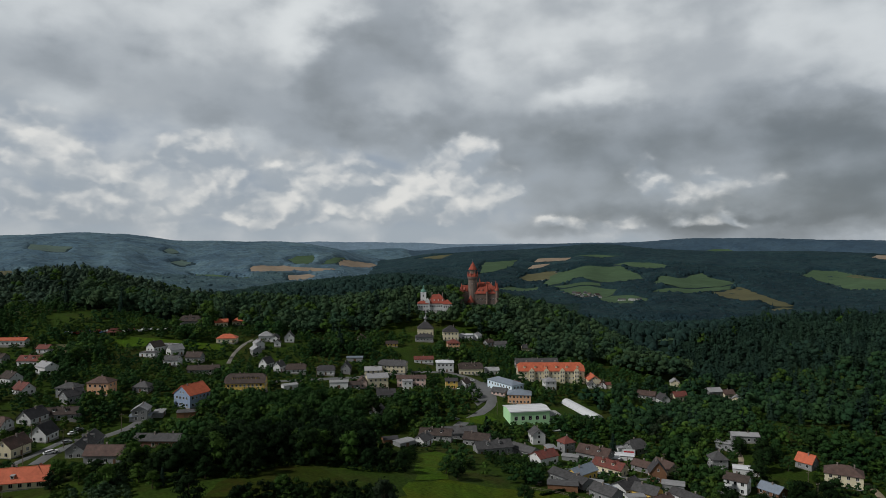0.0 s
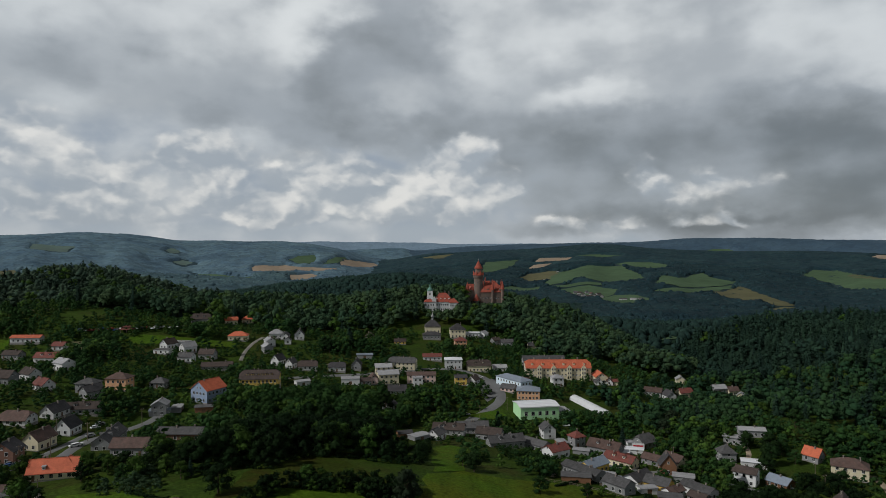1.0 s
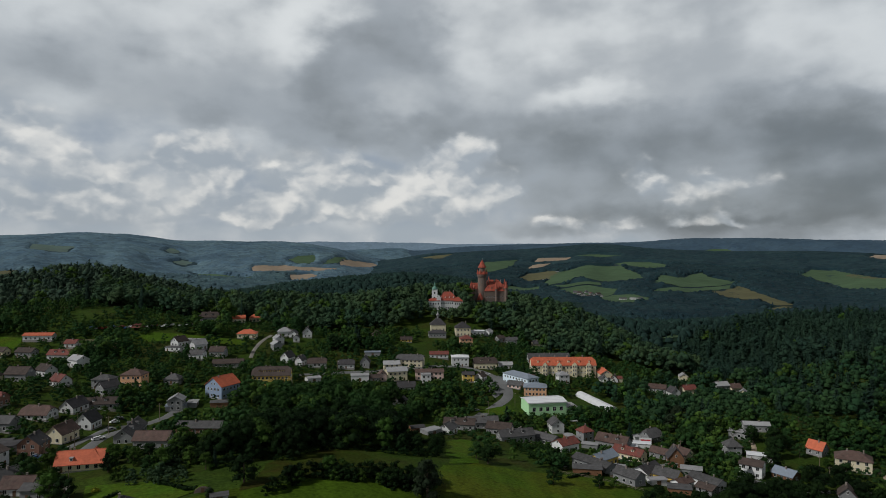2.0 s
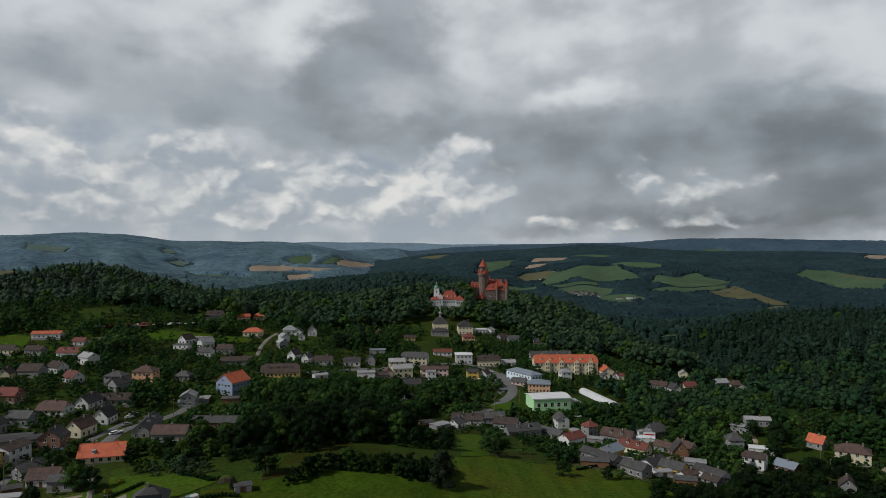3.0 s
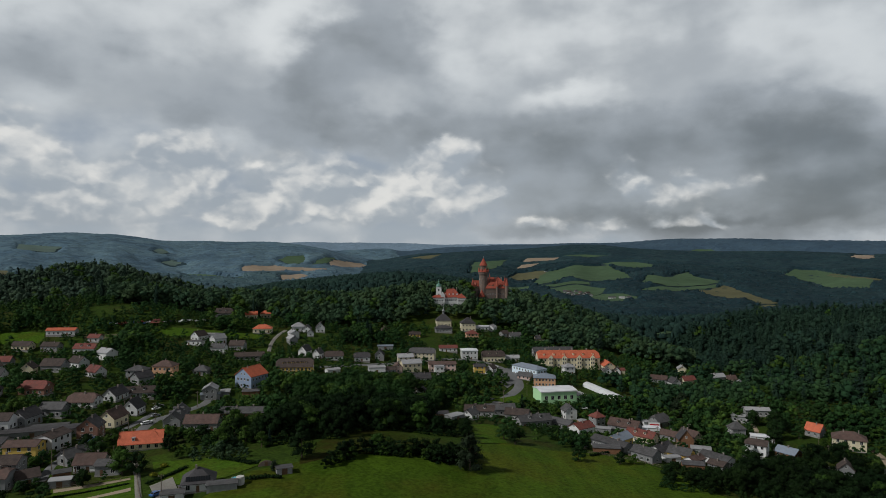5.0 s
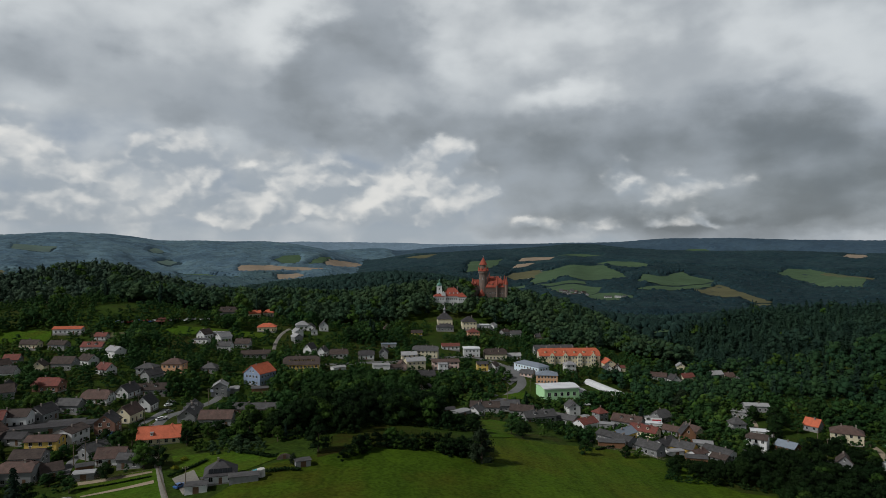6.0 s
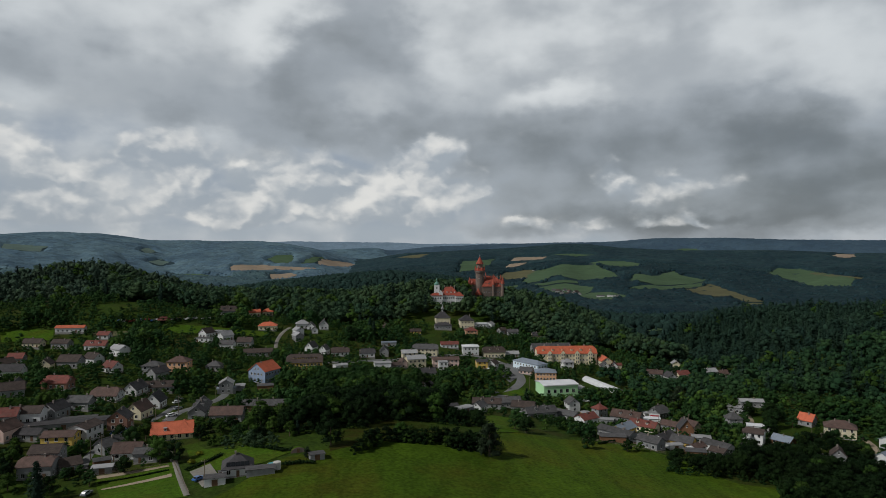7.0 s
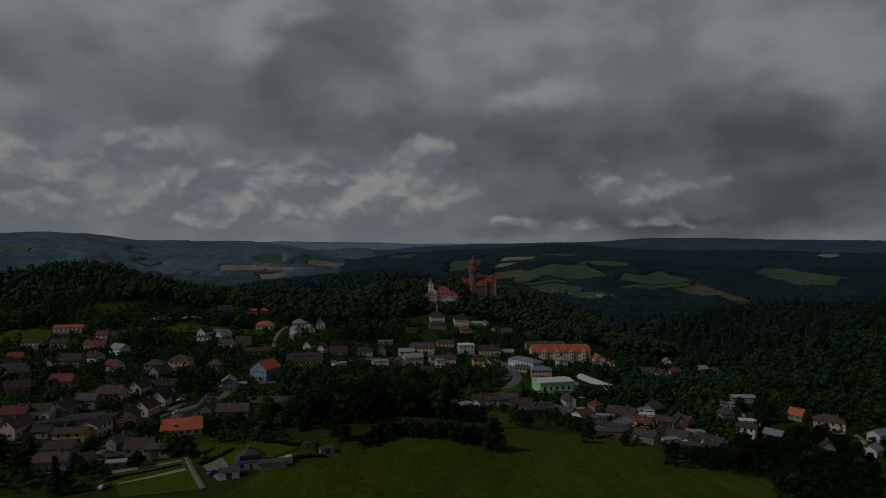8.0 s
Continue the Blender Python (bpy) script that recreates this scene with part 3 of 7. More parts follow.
# ---- building helpers ----
def mesh_of(name, verts, faces, mats, smooth=False, index=None):
    """A mesh from computed corners; faces all of one size are set in bulk."""
    me = bpy.data.meshes.new(name)
    if isinstance(verts, np.ndarray):
        n = faces.shape[1]
        me.vertices.add(len(verts))
        me.vertices.foreach_set("co", verts.astype(np.float32).ravel())
        me.loops.add(faces.size)
        me.loops.foreach_set("vertex_index", faces.astype(np.int32).ravel())
        me.polygons.add(len(faces))
        me.polygons.foreach_set("loop_start", np.arange(0, faces.size, n, dtype=np.int32))
        if index is not None:
            me.polygons.foreach_set("material_index", index.astype(np.int32))
        me.update(calc_edges=True)
    else:
        me.from_pydata(verts, [], faces)
    for m in mats if isinstance(mats, (list, tuple)) else [mats]:
        me.materials.append(m)
    if smooth:
        me.polygons.foreach_set("use_smooth", [True] * len(me.polygons))
    me.validate()
    return me


def part(name, me, parent, label="", m=None):
    """One mesh object under a thing or a part."""
    ob = new(name, me)
    ob.parent = parent
    if m is not None:
        ob.matrix_basis = m
    return tagged(ob, label)


def thing(name, label, category, m, group="", kind=""):
    ob = new(name)
    ob.matrix_basis = m
    return tagged(ob, label, category, group, kind)


class Solid:
    """Collects boxes, prisms and rings into one mesh."""

    def __init__(self):
        self.v, self.f = [], []

    def add(self, verts, faces):
        n = len(self.v)
        self.v += [tuple(p) for p in verts]
        self.f += [tuple(i + n for i in f) for f in faces]
        return self

    def box(self, x0, x1, y0, y1, z0, z1, taper=0.0):
        t = taper
        return self.add([(x0, y0, z0), (x1, y0, z0), (x1, y1, z0), (x0, y1, z0), (x0 + t, y0 + t, z1), (x1 - t, y0 + t, z1), (x1 - t, y1 - t, z1), (x0 + t, y1 - t, z1)],
                        [(3, 2, 1, 0), (4, 5, 6, 7), (0, 1, 5, 4), (1, 2, 6, 5), (2, 3, 7, 6), (3, 0, 4, 7)])

    def lathe(self, rings, sides, cx=0.0, cy=0.0, spin=0.0):
        """Rings of (radius, z), capped at both ends."""
        vs, fs = [], []
        for r, z in rings:
            vs += [(cx + r * math.cos(2 * math.pi * k / sides + spin), cy + r * math.sin(2 * math.pi * k / sides + spin), z) for k in range(sides)]
        for i in range(len(rings) - 1):
            for k in range(sides):
                a, b = i * sides + k, i * sides + (k + 1) % sides
                fs.append((a, b, b + sides, a + sides))
        fs.append(tuple(reversed(range(sides))))
        fs.append(tuple(range((len(rings) - 1) * sides, len(rings) * sides)))
        return self.add(vs, fs)

    def mesh(self, name, mats, smooth=False):
        return mesh_of(name, self.v, self.f, mats, smooth)


# ---- land ----
def steps(lo, hi, fine_lo, fine_hi, step, most):
    """Grid lines: even inside the village, wider and wider outside it."""
    out = list(np.arange(fine_lo, fine_hi + 0.1, step))
    d, x = step, out[-1]
    while x < hi:
        d = min(d * 1.12, most)
        x += d
        out.append(x)
    d, x = step, out[0]
    while x > lo:
        d = min(d * 1.12, most)
        x -= d
        out.insert(0, x)
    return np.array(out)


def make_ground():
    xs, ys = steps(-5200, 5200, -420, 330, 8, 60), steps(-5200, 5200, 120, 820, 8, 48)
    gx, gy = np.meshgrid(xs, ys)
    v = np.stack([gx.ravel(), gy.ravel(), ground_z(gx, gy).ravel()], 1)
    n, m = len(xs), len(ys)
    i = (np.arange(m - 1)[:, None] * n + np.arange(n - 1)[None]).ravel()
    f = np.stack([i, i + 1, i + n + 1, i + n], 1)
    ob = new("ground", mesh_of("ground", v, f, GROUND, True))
    return tagged(ob, "rolling green land with gardens and woodland floor", "ground", kind="structure")


make_ground()


def inside(poly, x, y):
    """Which of the points lie in the polygon."""
    x, y = np.asarray(x, float), np.asarray(y, float)
    hit = np.zeros(x.shape, bool)
    for (x0, y0), (x1, y1) in zip(poly, poly[1:] + poly[:1]):
        if y0 == y1:
            continue
        cross = ((y0 > y) != (y1 > y)) & (x < (x1 - x0) * (y - y0) / (y1 - y0) + x0)
        hit ^= cross
    return hit


def drape(name, poly, mat, label, category, lift=0.15, cell=12.0, kind="structure", ragged=0.0):
    """A patch of land cover that follows the relief."""
    pts = []
    for (x0, y0), (x1, y1) in zip(poly, poly[1:] + poly[:1]):
        n = max(1, int(math.hypot(x1 - x0, y1 - y0) / cell))
        for k in range(n):
            s = k / n
            px, py = x0 + (x1 - x0) * s, y0 + (y1 - y0) * s
            w = ragged * noise.noise((px / (9 + 3 * ragged), py / (9 + 3 * ragged), 0.3))
            pts.append((px + w, py + ragged * noise.noise((px / (9 + 3 * ragged), py / (9 + 3 * ragged), 7.7))))
    bm = bmesh.new()
    bm.faces.new([bm.verts.new((px, py, 0)) for px, py in pts])
    for axis in (0, 1):
        lo, hi = min(p[axis] for p in pts), max(p[axis] for p in pts)
        at = lo + cell
        while at < hi:
            co, no = [0, 0, 0], [0, 0, 0]
            co[axis], no[axis] = at, 1
            bmesh.ops.bisect_plane(bm, geom=bm.verts[:] + bm.edges[:] + bm.faces[:], plane_co=co, plane_no=no)
            at += cell
    bmesh.ops.triangulate(bm, faces=bm.faces[:])
    for v in bm.verts:
        v.co.z = float(ground_z(v.co.x, v.co.y)) + lift
    for f in bm.faces:
        if f.normal.z < 0:
            f.normal_flip()
    me = bpy.data.meshes.new(name)
    bm.to_mesh(me)
    bm.free()
    me.materials.append(mat)
    return tagged(new(name, me), label, category, kind=kind)


ROADS = []
VISTAS = []  # road stretches that trees must not hide from the camera


def road(name, pts, width, mat, label, lift=0.25, keep_in_view=False):
    """A lane along a smooth line, following the relief."""
    line = []
    p = [Vector(q) for q in pts]
    for i in range(len(p) - 1):
        a, b, c, d = p[max(i - 1, 0)], p[i], p[i + 1], p[min(i + 2, len(p) - 1)]
        n = max(2, int((c - b).length / 4))
        for k in range(n):
            s = k / n
            line.append(0.5 * ((2 * b) + (c - a) * s + (2 * a - 5 * b + 4 * c - d) * s * s + (3 * b - a - 3 * c + d) * s ** 3))
    line.append(p[-1])
    ROADS.extend((q.x, q.y, width / 2) for q in line)
    if keep_in_view:
        VISTAS.extend((q.x, q.y, 0, 6, 6, 0.5) for q in line[::3])
    vs, fs = [], []
    for i, q in enumerate(line):
        way = (line[min(i + 1, len(line) - 1)] - line[max(i - 1, 0)]).normalized()
        side = Vector((-way.y, way.x))
        for k in range(-2, 3):
            e = q + side * width * k / 4
            vs.append((e.x, e.y, float(ground_z(e.x, e.y)) + lift - (0.4 if abs(k) == 2 else 0)))
    for i in range(len(line) - 1):
        for k in range(4):
            a = i * 5 + k
            fs.append((a, a + 5, a + 6, a + 1))
    me = mesh_of(name, vs, fs, mat, True)
    return tagged(new(name, me), label, "road", kind="structure")

FAR_FIELDS = []


def far_field(outline, mat, label, lift, cell):
    """A field on the distant hills, kept clear of trees."""
    FAR_FIELDS.append(outline)
    return drape("field", outline, mat, label, "field", lift, 24, ragged=16)

# ---- fields, meadows and roads ----
far_field([(138, 2560), (163, 2792), (188, 2936), (291, 2968), (340, 3024), (291, 2848), (227, 2656)],
          FIELD_GREEN, "green field on a distant hillside", 1.2, 35)
far_field([(399, 2952), (430, 3032), (566, 2968), (537, 2888), (466, 2888)],
          FIELD_TAN, "ripe grain field on a distant hillside", 1.2, 35)
far_field([(355, 2800), (390, 2872), (460, 2824), (406, 2776)],
          FIELD_TAN, "small ripe grain field among woods", 1.2, 35)
far_field([(566, 2992), (699, 3000), (788, 2936), (682, 2928)],
          FIELD_GREEN, "thin green strip below the hilltop woods", 1.2, 35)
far_field([(288, 2528), (339, 2656), (443, 2624), (442, 2552), (379, 2400), (302, 2448)],
          FIELD_OLIVE, "pale mown meadow on a distant slope", 1.2, 35)
far_field([(442, 2576), (523, 2624), (555, 2648), (711, 2664), (692, 2512), (700, 2416), (687, 2272), (608, 2208), (524, 2248), (495, 2288), (469, 2352), (433, 2288), (351, 2256), (349, 2320)],
          FIELD_GREEN, "wide green crop field on a distant slope", 1.2, 35)
far_field([(689, 2728), (769, 2752), (843, 2712), (878, 2592), (822, 2488), (740, 2608)],
          FIELD_GREEN, "narrow green field below the hilltop woods", 1.2, 35)
far_field([(744, 2312), (787, 2240), (949, 2464), (937, 2344), (950, 2304), (1010, 2264), (877, 2128), (703, 2000), (660, 2088)],
          FIELD_GREEN, "green pasture on a distant slope", 1.2, 35)
far_field([(604, 1952), (657, 1964), (760, 2016), (956, 2192), (900, 2096), (733, 1920), (634, 1896)],
          FIELD_GREEN, "green pasture strip between hedges", 1.2, 35)
far_field([(777, 1940), (953, 2144), (915, 1940), (895, 1832), (896, 1756), (886, 1680), (834, 1684), (829, 1764), (783, 1832)],
          FIELD_OLIVE, "olive stubble field on a distant slope", 1.2, 35)
far_field([(769, 1600), (840, 1668), (865, 1640), (783, 1580)],
          FIELD_OLIVE, "pale meadow strip on a distant slope", 1.2, 35)
far_field([(1281, 2392), (1405, 2536), (1472, 2504), (1432, 2272), (1404, 2088), (1295, 1920), (1241, 2024), (1275, 2200), (1268, 2288)],
          FIELD_GREEN, "large green pasture on the eastern hills", 1.2, 35)
far_field([(1433, 2480), (1432, 2272), (1428, 2072), (1406, 2040), (1376, 2184)],
          FIELD_OLIVE, "stubble field on the eastern hills", 1.2, 35)
far_field([(419, 1828), (488, 1952), (546, 1896), (554, 1780), (468, 1688), (430, 1748)],
          FIELD_GREEN, "green pasture by a far farm", 1.2, 35)
far_field([(368, 2136), (464, 2144), (537, 2064), (440, 1872), (382, 1840)],
          FIELD_GREEN, "rough grass round a far hamlet", 1.2, 35)
far_field([(165, 2128), (222, 2264), (322, 2272), (310, 2184), (205, 2096)],
          FIELD_GREEN, "green meadow behind the castle hill", 1.2, 35)
far_field([(352, 2240), (515, 2208), (511, 2144), (397, 2176)],
          FIELD_GREEN, "meadow strip above a far hamlet", 1.2, 35)
far_field([(-786, 2720), (-779, 2760), (-677, 2824), (-592, 2760), (-434, 2792), (-502, 2656), (-641, 2672), (-716, 2616), (-758, 2640)],
          FIELD_TAN, "ripe grain field in the far valley", 1.2, 35)
far_field([(-472, 3008), (-460, 3224), (-359, 3480), (-334, 3376), (-379, 3120), (-454, 2920)],
          FIELD_TAN, "ripe grain field in the far valley", 1.2, 35)
far_field([(-582, 2488), (-509, 2576), (-477, 2520), (-496, 2424), (-544, 2384)],
          FIELD_TAN, "ripe grain field in the near valley", 1.2, 35)
far_field([(-690, 2960), (-657, 3064), (-596, 3112), (-571, 2912), (-609, 2840)],
          FIELD_GREEN, "green pasture in the far valley", 1.2, 35)
far_field([(-531, 2872), (-523, 3008), (-496, 3192), (-475, 3272), (-475, 2960)],
          FIELD_GREEN, "green pasture strips in the far valley", 1.2, 35)
far_field([(-1024, 2688), (-860, 2584), (-716, 2480), (-686, 2376), (-831, 2496)],
          FIELD_GREEN, "green meadow in the valley", 1.2, 35)
far_field([(-1559, 2296), (-1443, 2272), (-1107, 1724), (-1135, 1672)],
          FIELD_OLIVE, "pale pasture strip in the west valley", 1.2, 35)
far_field([(-1733, 2816), (-1555, 2816), (-1530, 2696), (-1660, 2672)],
          FIELD_HAZED, "haze-toned pasture on the western hills", 1.2, 35)
far_field([(-1273, 3040), (-1274, 3144), (-1212, 3080), (-1223, 2992)],
          FIELD_HAZED, "haze-toned pasture on the western hills", 1.2, 35)
far_field([(-1151, 2816), (-1135, 2928), (-1068, 2880), (-1102, 2800)],
          FIELD_HAZED, "small pasture on the western hills", 1.2, 35)
far_field([(-150, 3480), (-41, 3496), (66, 3544), (-25, 3224)],
          FIELD_OLIVE, "pale field between far hills", 1.2, 35)
far_field([(1778, 2792), (2328, 3464), (1829, 2688), (1768, 2664)],
          FIELD_TAN, "ripe grain field near the skyline", 1.2, 35)
far_field([(1533, 4000), (1624, 4024), (1699, 3976), (1698, 3928), (1334, 3264)],
          FIELD_GREEN, "clearing below the far skyline", 1.2, 35)
far_field([(257, 832), (278, 840), (298, 832), (279, 828)],
          FIELD_GREEN, "small meadow on the valley floor", 1.2, 20)
drape("meadow", [(87.7, 643.9), (140.9, 650.9), (141.5, 628.8), (91.7, 615.9)],
      GRASS, "mown slope above the long school", "meadow", 0.3, 8, ragged=0)
drape("meadow", [(-421.2, 652.3), (-392.1, 673.3), (-319.3, 552.4), (-341.8, 536.4)],
      FIELD_OLIVE, "pale clearing on the wooded hill", "meadow", 0.5, 12, ragged=0)
drape("meadow", [(-354.4, 468.7), (-333.7, 475.9), (-319.3, 476.3), (-310.5, 461.8), (-331.7, 457.7), (-344.5, 452.2)],
      LAWN, "mown playing field beside the club house", "meadow", 0.25, 8, ragged=2)
drape("meadow", [(-279.8, 472.6), (-260.6, 476.8), (-252.2, 457.4), (-271.3, 458.2)],
      FIELD_OLIVE, "dry unmown grass between gardens", "meadow", 0.25, 8, ragged=3)
drape("meadow", [(-243.7, 485.2), (-234.3, 500.2), (-195.9, 510.2), (-166.3, 512.1), (-166.3, 499.1), (-200.6, 490.2), (-235.2, 476.2)],
      LAWN, "bright lawn beside the parked cars", "meadow", 0.25, 8, ragged=0)
drape("meadow", [(-290.9, 475.2), (-261.0, 479.2), (-238.7, 475.2), (-242.9, 460.2), (-262.7, 454.2), (-282.4, 461.2)],
      FIELD_OLIVE, "dry grass plot between hedges", "meadow", 0.25, 8, ragged=0)
drape("meadow", [(-111.6, 155.9), (-105.1, 164.5), (-99.3, 181.2), (-93.4, 192.8), (-77.8, 200.8), (-65.6, 213.0), (-47.5, 218.8), (-33.1, 226.9), (-18.6, 227.9), (-7.6, 236.2), (30.2, 245.6), (59.5, 246.7), (67.0, 227.1), (81.3, 211.2), (96.8, 209.1), (94.9, 194.2), (83.0, 168.0), (-43.0, 101.3), (-109.7, 109.7)],
      GRASS, "sloping green meadow with mown swathes", "meadow", 0.12, 9, ragged=3)
drape("meadow", [(-80.0, 206.7), (-76.0, 226.5), (-65.5, 243.6), (-53.8, 255.6), (-42.5, 250.6), (-32.0, 236.2), (-22.0, 230.0), (-30.0, 224.0), (-48.2, 216.3), (-60.8, 212.0), (-70.0, 204.0), (-76.0, 199.0)],
      BROWN_GRASS, "darker brownish grass between the copse and the hedge", "meadow", 0.17, 6, ragged=5)
# sunlit part of the meadow, painted as a brighter patch
drape("meadow", [(-15.0, 241.0), (-12.0, 252.0), (2.0, 261.0), (20.0, 262.0), (40.0, 262.0), (52.0, 261.0), (62.0, 252.0), (70.0, 240.0), (82.0, 213.0), (96.0, 209.0), (95.0, 194.0), (83.0, 168.0), (30.0, 141.0), (-14.0, 120.0), (-24.0, 160.0), (-10.0, 196.0), (-11.0, 226.0)],
      SUNNY_GRASS, "sun-toned yellow-green grass below the farm gardens", "meadow", 0.19, 7, ragged=5)
drape("meadow", [(-10.5, 252.0), (-10.8, 303.9), (-3.7, 315.9), (4.7, 308.9), (1.8, 262.0)],
      LAWN, "lush grass plot between trees", "meadow", 0.2, 8, ragged=2)
drape("meadow", [(115.5, 445.8), (137.4, 455.8), (137.3, 425.8), (127.0, 409.8), (117.5, 425.8)],
      LAWN, "grass slope with scattered fruit trees", "meadow", 0.2, 8, ragged=2)
drape("meadow", [(-157.3, 188.8), (-134.1, 198.7), (-116.9, 161.8), (-141.9, 161.0)],
      LAWN, "mown back garden lawn", "meadow", 0.2, 6, ragged=0)
drape("garden_bed", [(-156.3, 188.7), (-154.5, 185.6), (-133.3, 193.6), (-134.4, 195.7)],
      DIRT, "narrow dug garden bed of bare soil", "bed", 0.3, 6, ragged=0)
drape("garden_bed", [(-148.8, 175.3), (-147.9, 174.3), (-128.4, 182.4), (-129.8, 185.5)],
      DIRT, "narrow dug garden bed of bare soil", "bed", 0.3, 6, ragged=0)
drape("meadow", [(-133.0, 210.6), (-107.4, 209.4), (-90.7, 198.6), (-106.0, 179.3), (-119.8, 188.0), (-126.3, 196.3)],
      LAWN, "mown lawn round the slate-roofed house", "meadow", 0.2, 6, ragged=0)
drape("yard", [(-123.7, 185.2), (-118.7, 191.9), (-110.5, 175.5), (-114.3, 168.7)],
      TRACK, "paved yard with a parked car", "yard", 0.3, 6, ragged=0)
drape("yard", [(14.0, 460.9), (36.4, 499.9), (36.9, 453.9), (21.9, 424.9)],
      ASPHALT, "wide paved square where the roads meet", "square", 0.22, 6, ragged=0)
drape("yard", [(5.3, 392.9), (26.3, 408.8), (32.4, 398.8), (21.7, 388.8)],
      LAWN, "grass verge beside the square", "verge", 0.3, 6, ragged=0)
road("road", [(1.8, 352.9), (10.1, 385.8), (21.1, 407.8), (30.6, 429.9), (32.5, 456.9), (26.9, 480.9), (17.3, 498.9), (4.7, 507.9)], 8, ASPHALT, "curving grey asphalt village road with verges", keep_in_view=True)
road("road", [(-157.1, 256.1), (-160.5, 281.0), (-155.5, 304.0), (-152.0, 324.0), (-152.8, 343.0)], 6, ASPHALT, "grey village street lined with parked cars", keep_in_view=True)
road("road", [(-152.1, 473.1), (-154.8, 492.1), (-154.9, 513.1), (-151.9, 533.2)], 3.6, TRACK, "pale concrete lane climbing between gardens", keep_in_view=True)
road("road", [(-115.8, 436.0), (-85.9, 453.0), (-57.3, 470.0), (-22.6, 495.0), (4.7, 507.9)], 6, ASPHALT, "asphalt road along the upper houses")
road("road", [(-163.8, 193.5), (-165.6, 198.2), (-170.6, 217.4), (-167.5, 235.3), (-165.8, 264.3), (-167.2, 297.3)], 4, ASPHALT, "grey lane between house gardens")
road("road", [(-117.3, 162.8), (-124.9, 179.2), (-136.2, 204.8), (-141.4, 214.0)], 2.8, TRACK, "narrow concrete driveway beside a lawn")
road("road", [(116.9, 285.6), (125.7, 277.6), (135.6, 268.6), (150.4, 265.6), (172.7, 264.5)], 5, ASPHALT, "narrow grey lane below the villas")
road("road", [(104.3, 310.8), (90.5, 299.8), (81.1, 302.8), (72.0, 307.8), (57.1, 311.8)], 4, ASPHALT, "narrow lane between farmyards")
road("road", [(187.7, 295.1), (183.5, 278.3), (175.1, 260.7)], 4, DIRT, "sandy track on the slope")
road("road", [(137.5, 310.8), (145.8, 325.8), (149.6, 338.8)], 3, DIRT, "dirt path between gardens")
road("road", [(265, 2304), (329, 2349), (423, 2584), (450, 2609)], 9, CONCRETE, "pale farm track crossing a far field")

# ---- houses ----
ROOF_WORD = {"red": "red tiled", "orange": "bright orange tiled", "brown": "dark brown tiled", "dark": "dark slate", "grey": "grey sheet",
             "light": "pale grey sheet", "pink": "faded red tiled", "white": "white metal", "blue": "blue-grey metal"}
WALL_WORD = {"white": "white rendered", "cream": "cream rendered", "yellow": "yellow rendered", "grey": "grey rendered", "blue": "pale blue rendered",
             "peach": "peach rendered", "brick": "brown brick", "green": "light green", "pale": "pale blue rendered", "rose": "rose rendered",
             "timber": "brown boarded", "stone": "grey stone"}
FOOTPRINTS = []
window_meshes = {}


def window_mesh(w, h):
    """A frame with a middle bar and a deeper sill, and its dark pane; shared by windows of one size."""
    key = (round(w, 1), round(h, 1))
    if key not in window_meshes:
        b = 0.055
        xs, zs = (-w / 2 - 0.02, -w / 2 + b, -0.025, 0.025, w / 2 - b, w / 2 + 0.02), (-0.05, b, h - b, h)
        v = [(px, -0.13 if pz < 0 else -0.07, pz) for pz in zs for px in xs] + [(px, 0.02, pz) for pz in zs for px in xs]
        holes = {(1, 1), (1, 3)}
        f = []
        for r in range(3):
            for c in range(5):
                if (r, c) in holes:
                    continue
                q = (r * 6 + c, r * 6 + c + 1, (r + 1) * 6 + c + 1, (r + 1) * 6 + c)
                f.append(q)
                for (dr, dc), (m, n) in zip(((-1, 0), (0, 1), (1, 0), (0, -1)), ((0, 1), (1, 2), (2, 3), (3, 0))):
                    if (r + dr, c + dc) in holes or not (0 <= r + dr < 3 and 0 <= c + dc < 5):
                        f.append((q[n], q[m], 24 + q[m], 24 + q[n]))
        g = Solid().box(-w / 2 + b, w / 2 - b, -0.025, 0.015, b, h - b)
        both = mesh_of("window", v + g.v, f + [tuple(i + 48 for i in k) for k in g.f], [FRAME, GLASS])
        for poly in list(both.polygons)[len(f):]:
            poly.material_index = 1
        window_meshes[key] = (mesh_of("window", v, f, FRAME), g.mesh("pane", GLASS), both)
    return window_meshes[key]


def add_window(owner, x, y, z, turn, w=1.1, h=1.35, near=False):
    """turn: degrees by which the window's outer side turns from -y."""
    frame_me, pane_me, both = window_mesh(w, h)
    win = part("window", frame_me if near else both, owner, m=pose(x, y, z, 0, 0, turn))
    if near:
        part("pane", pane_me, win)
    return win


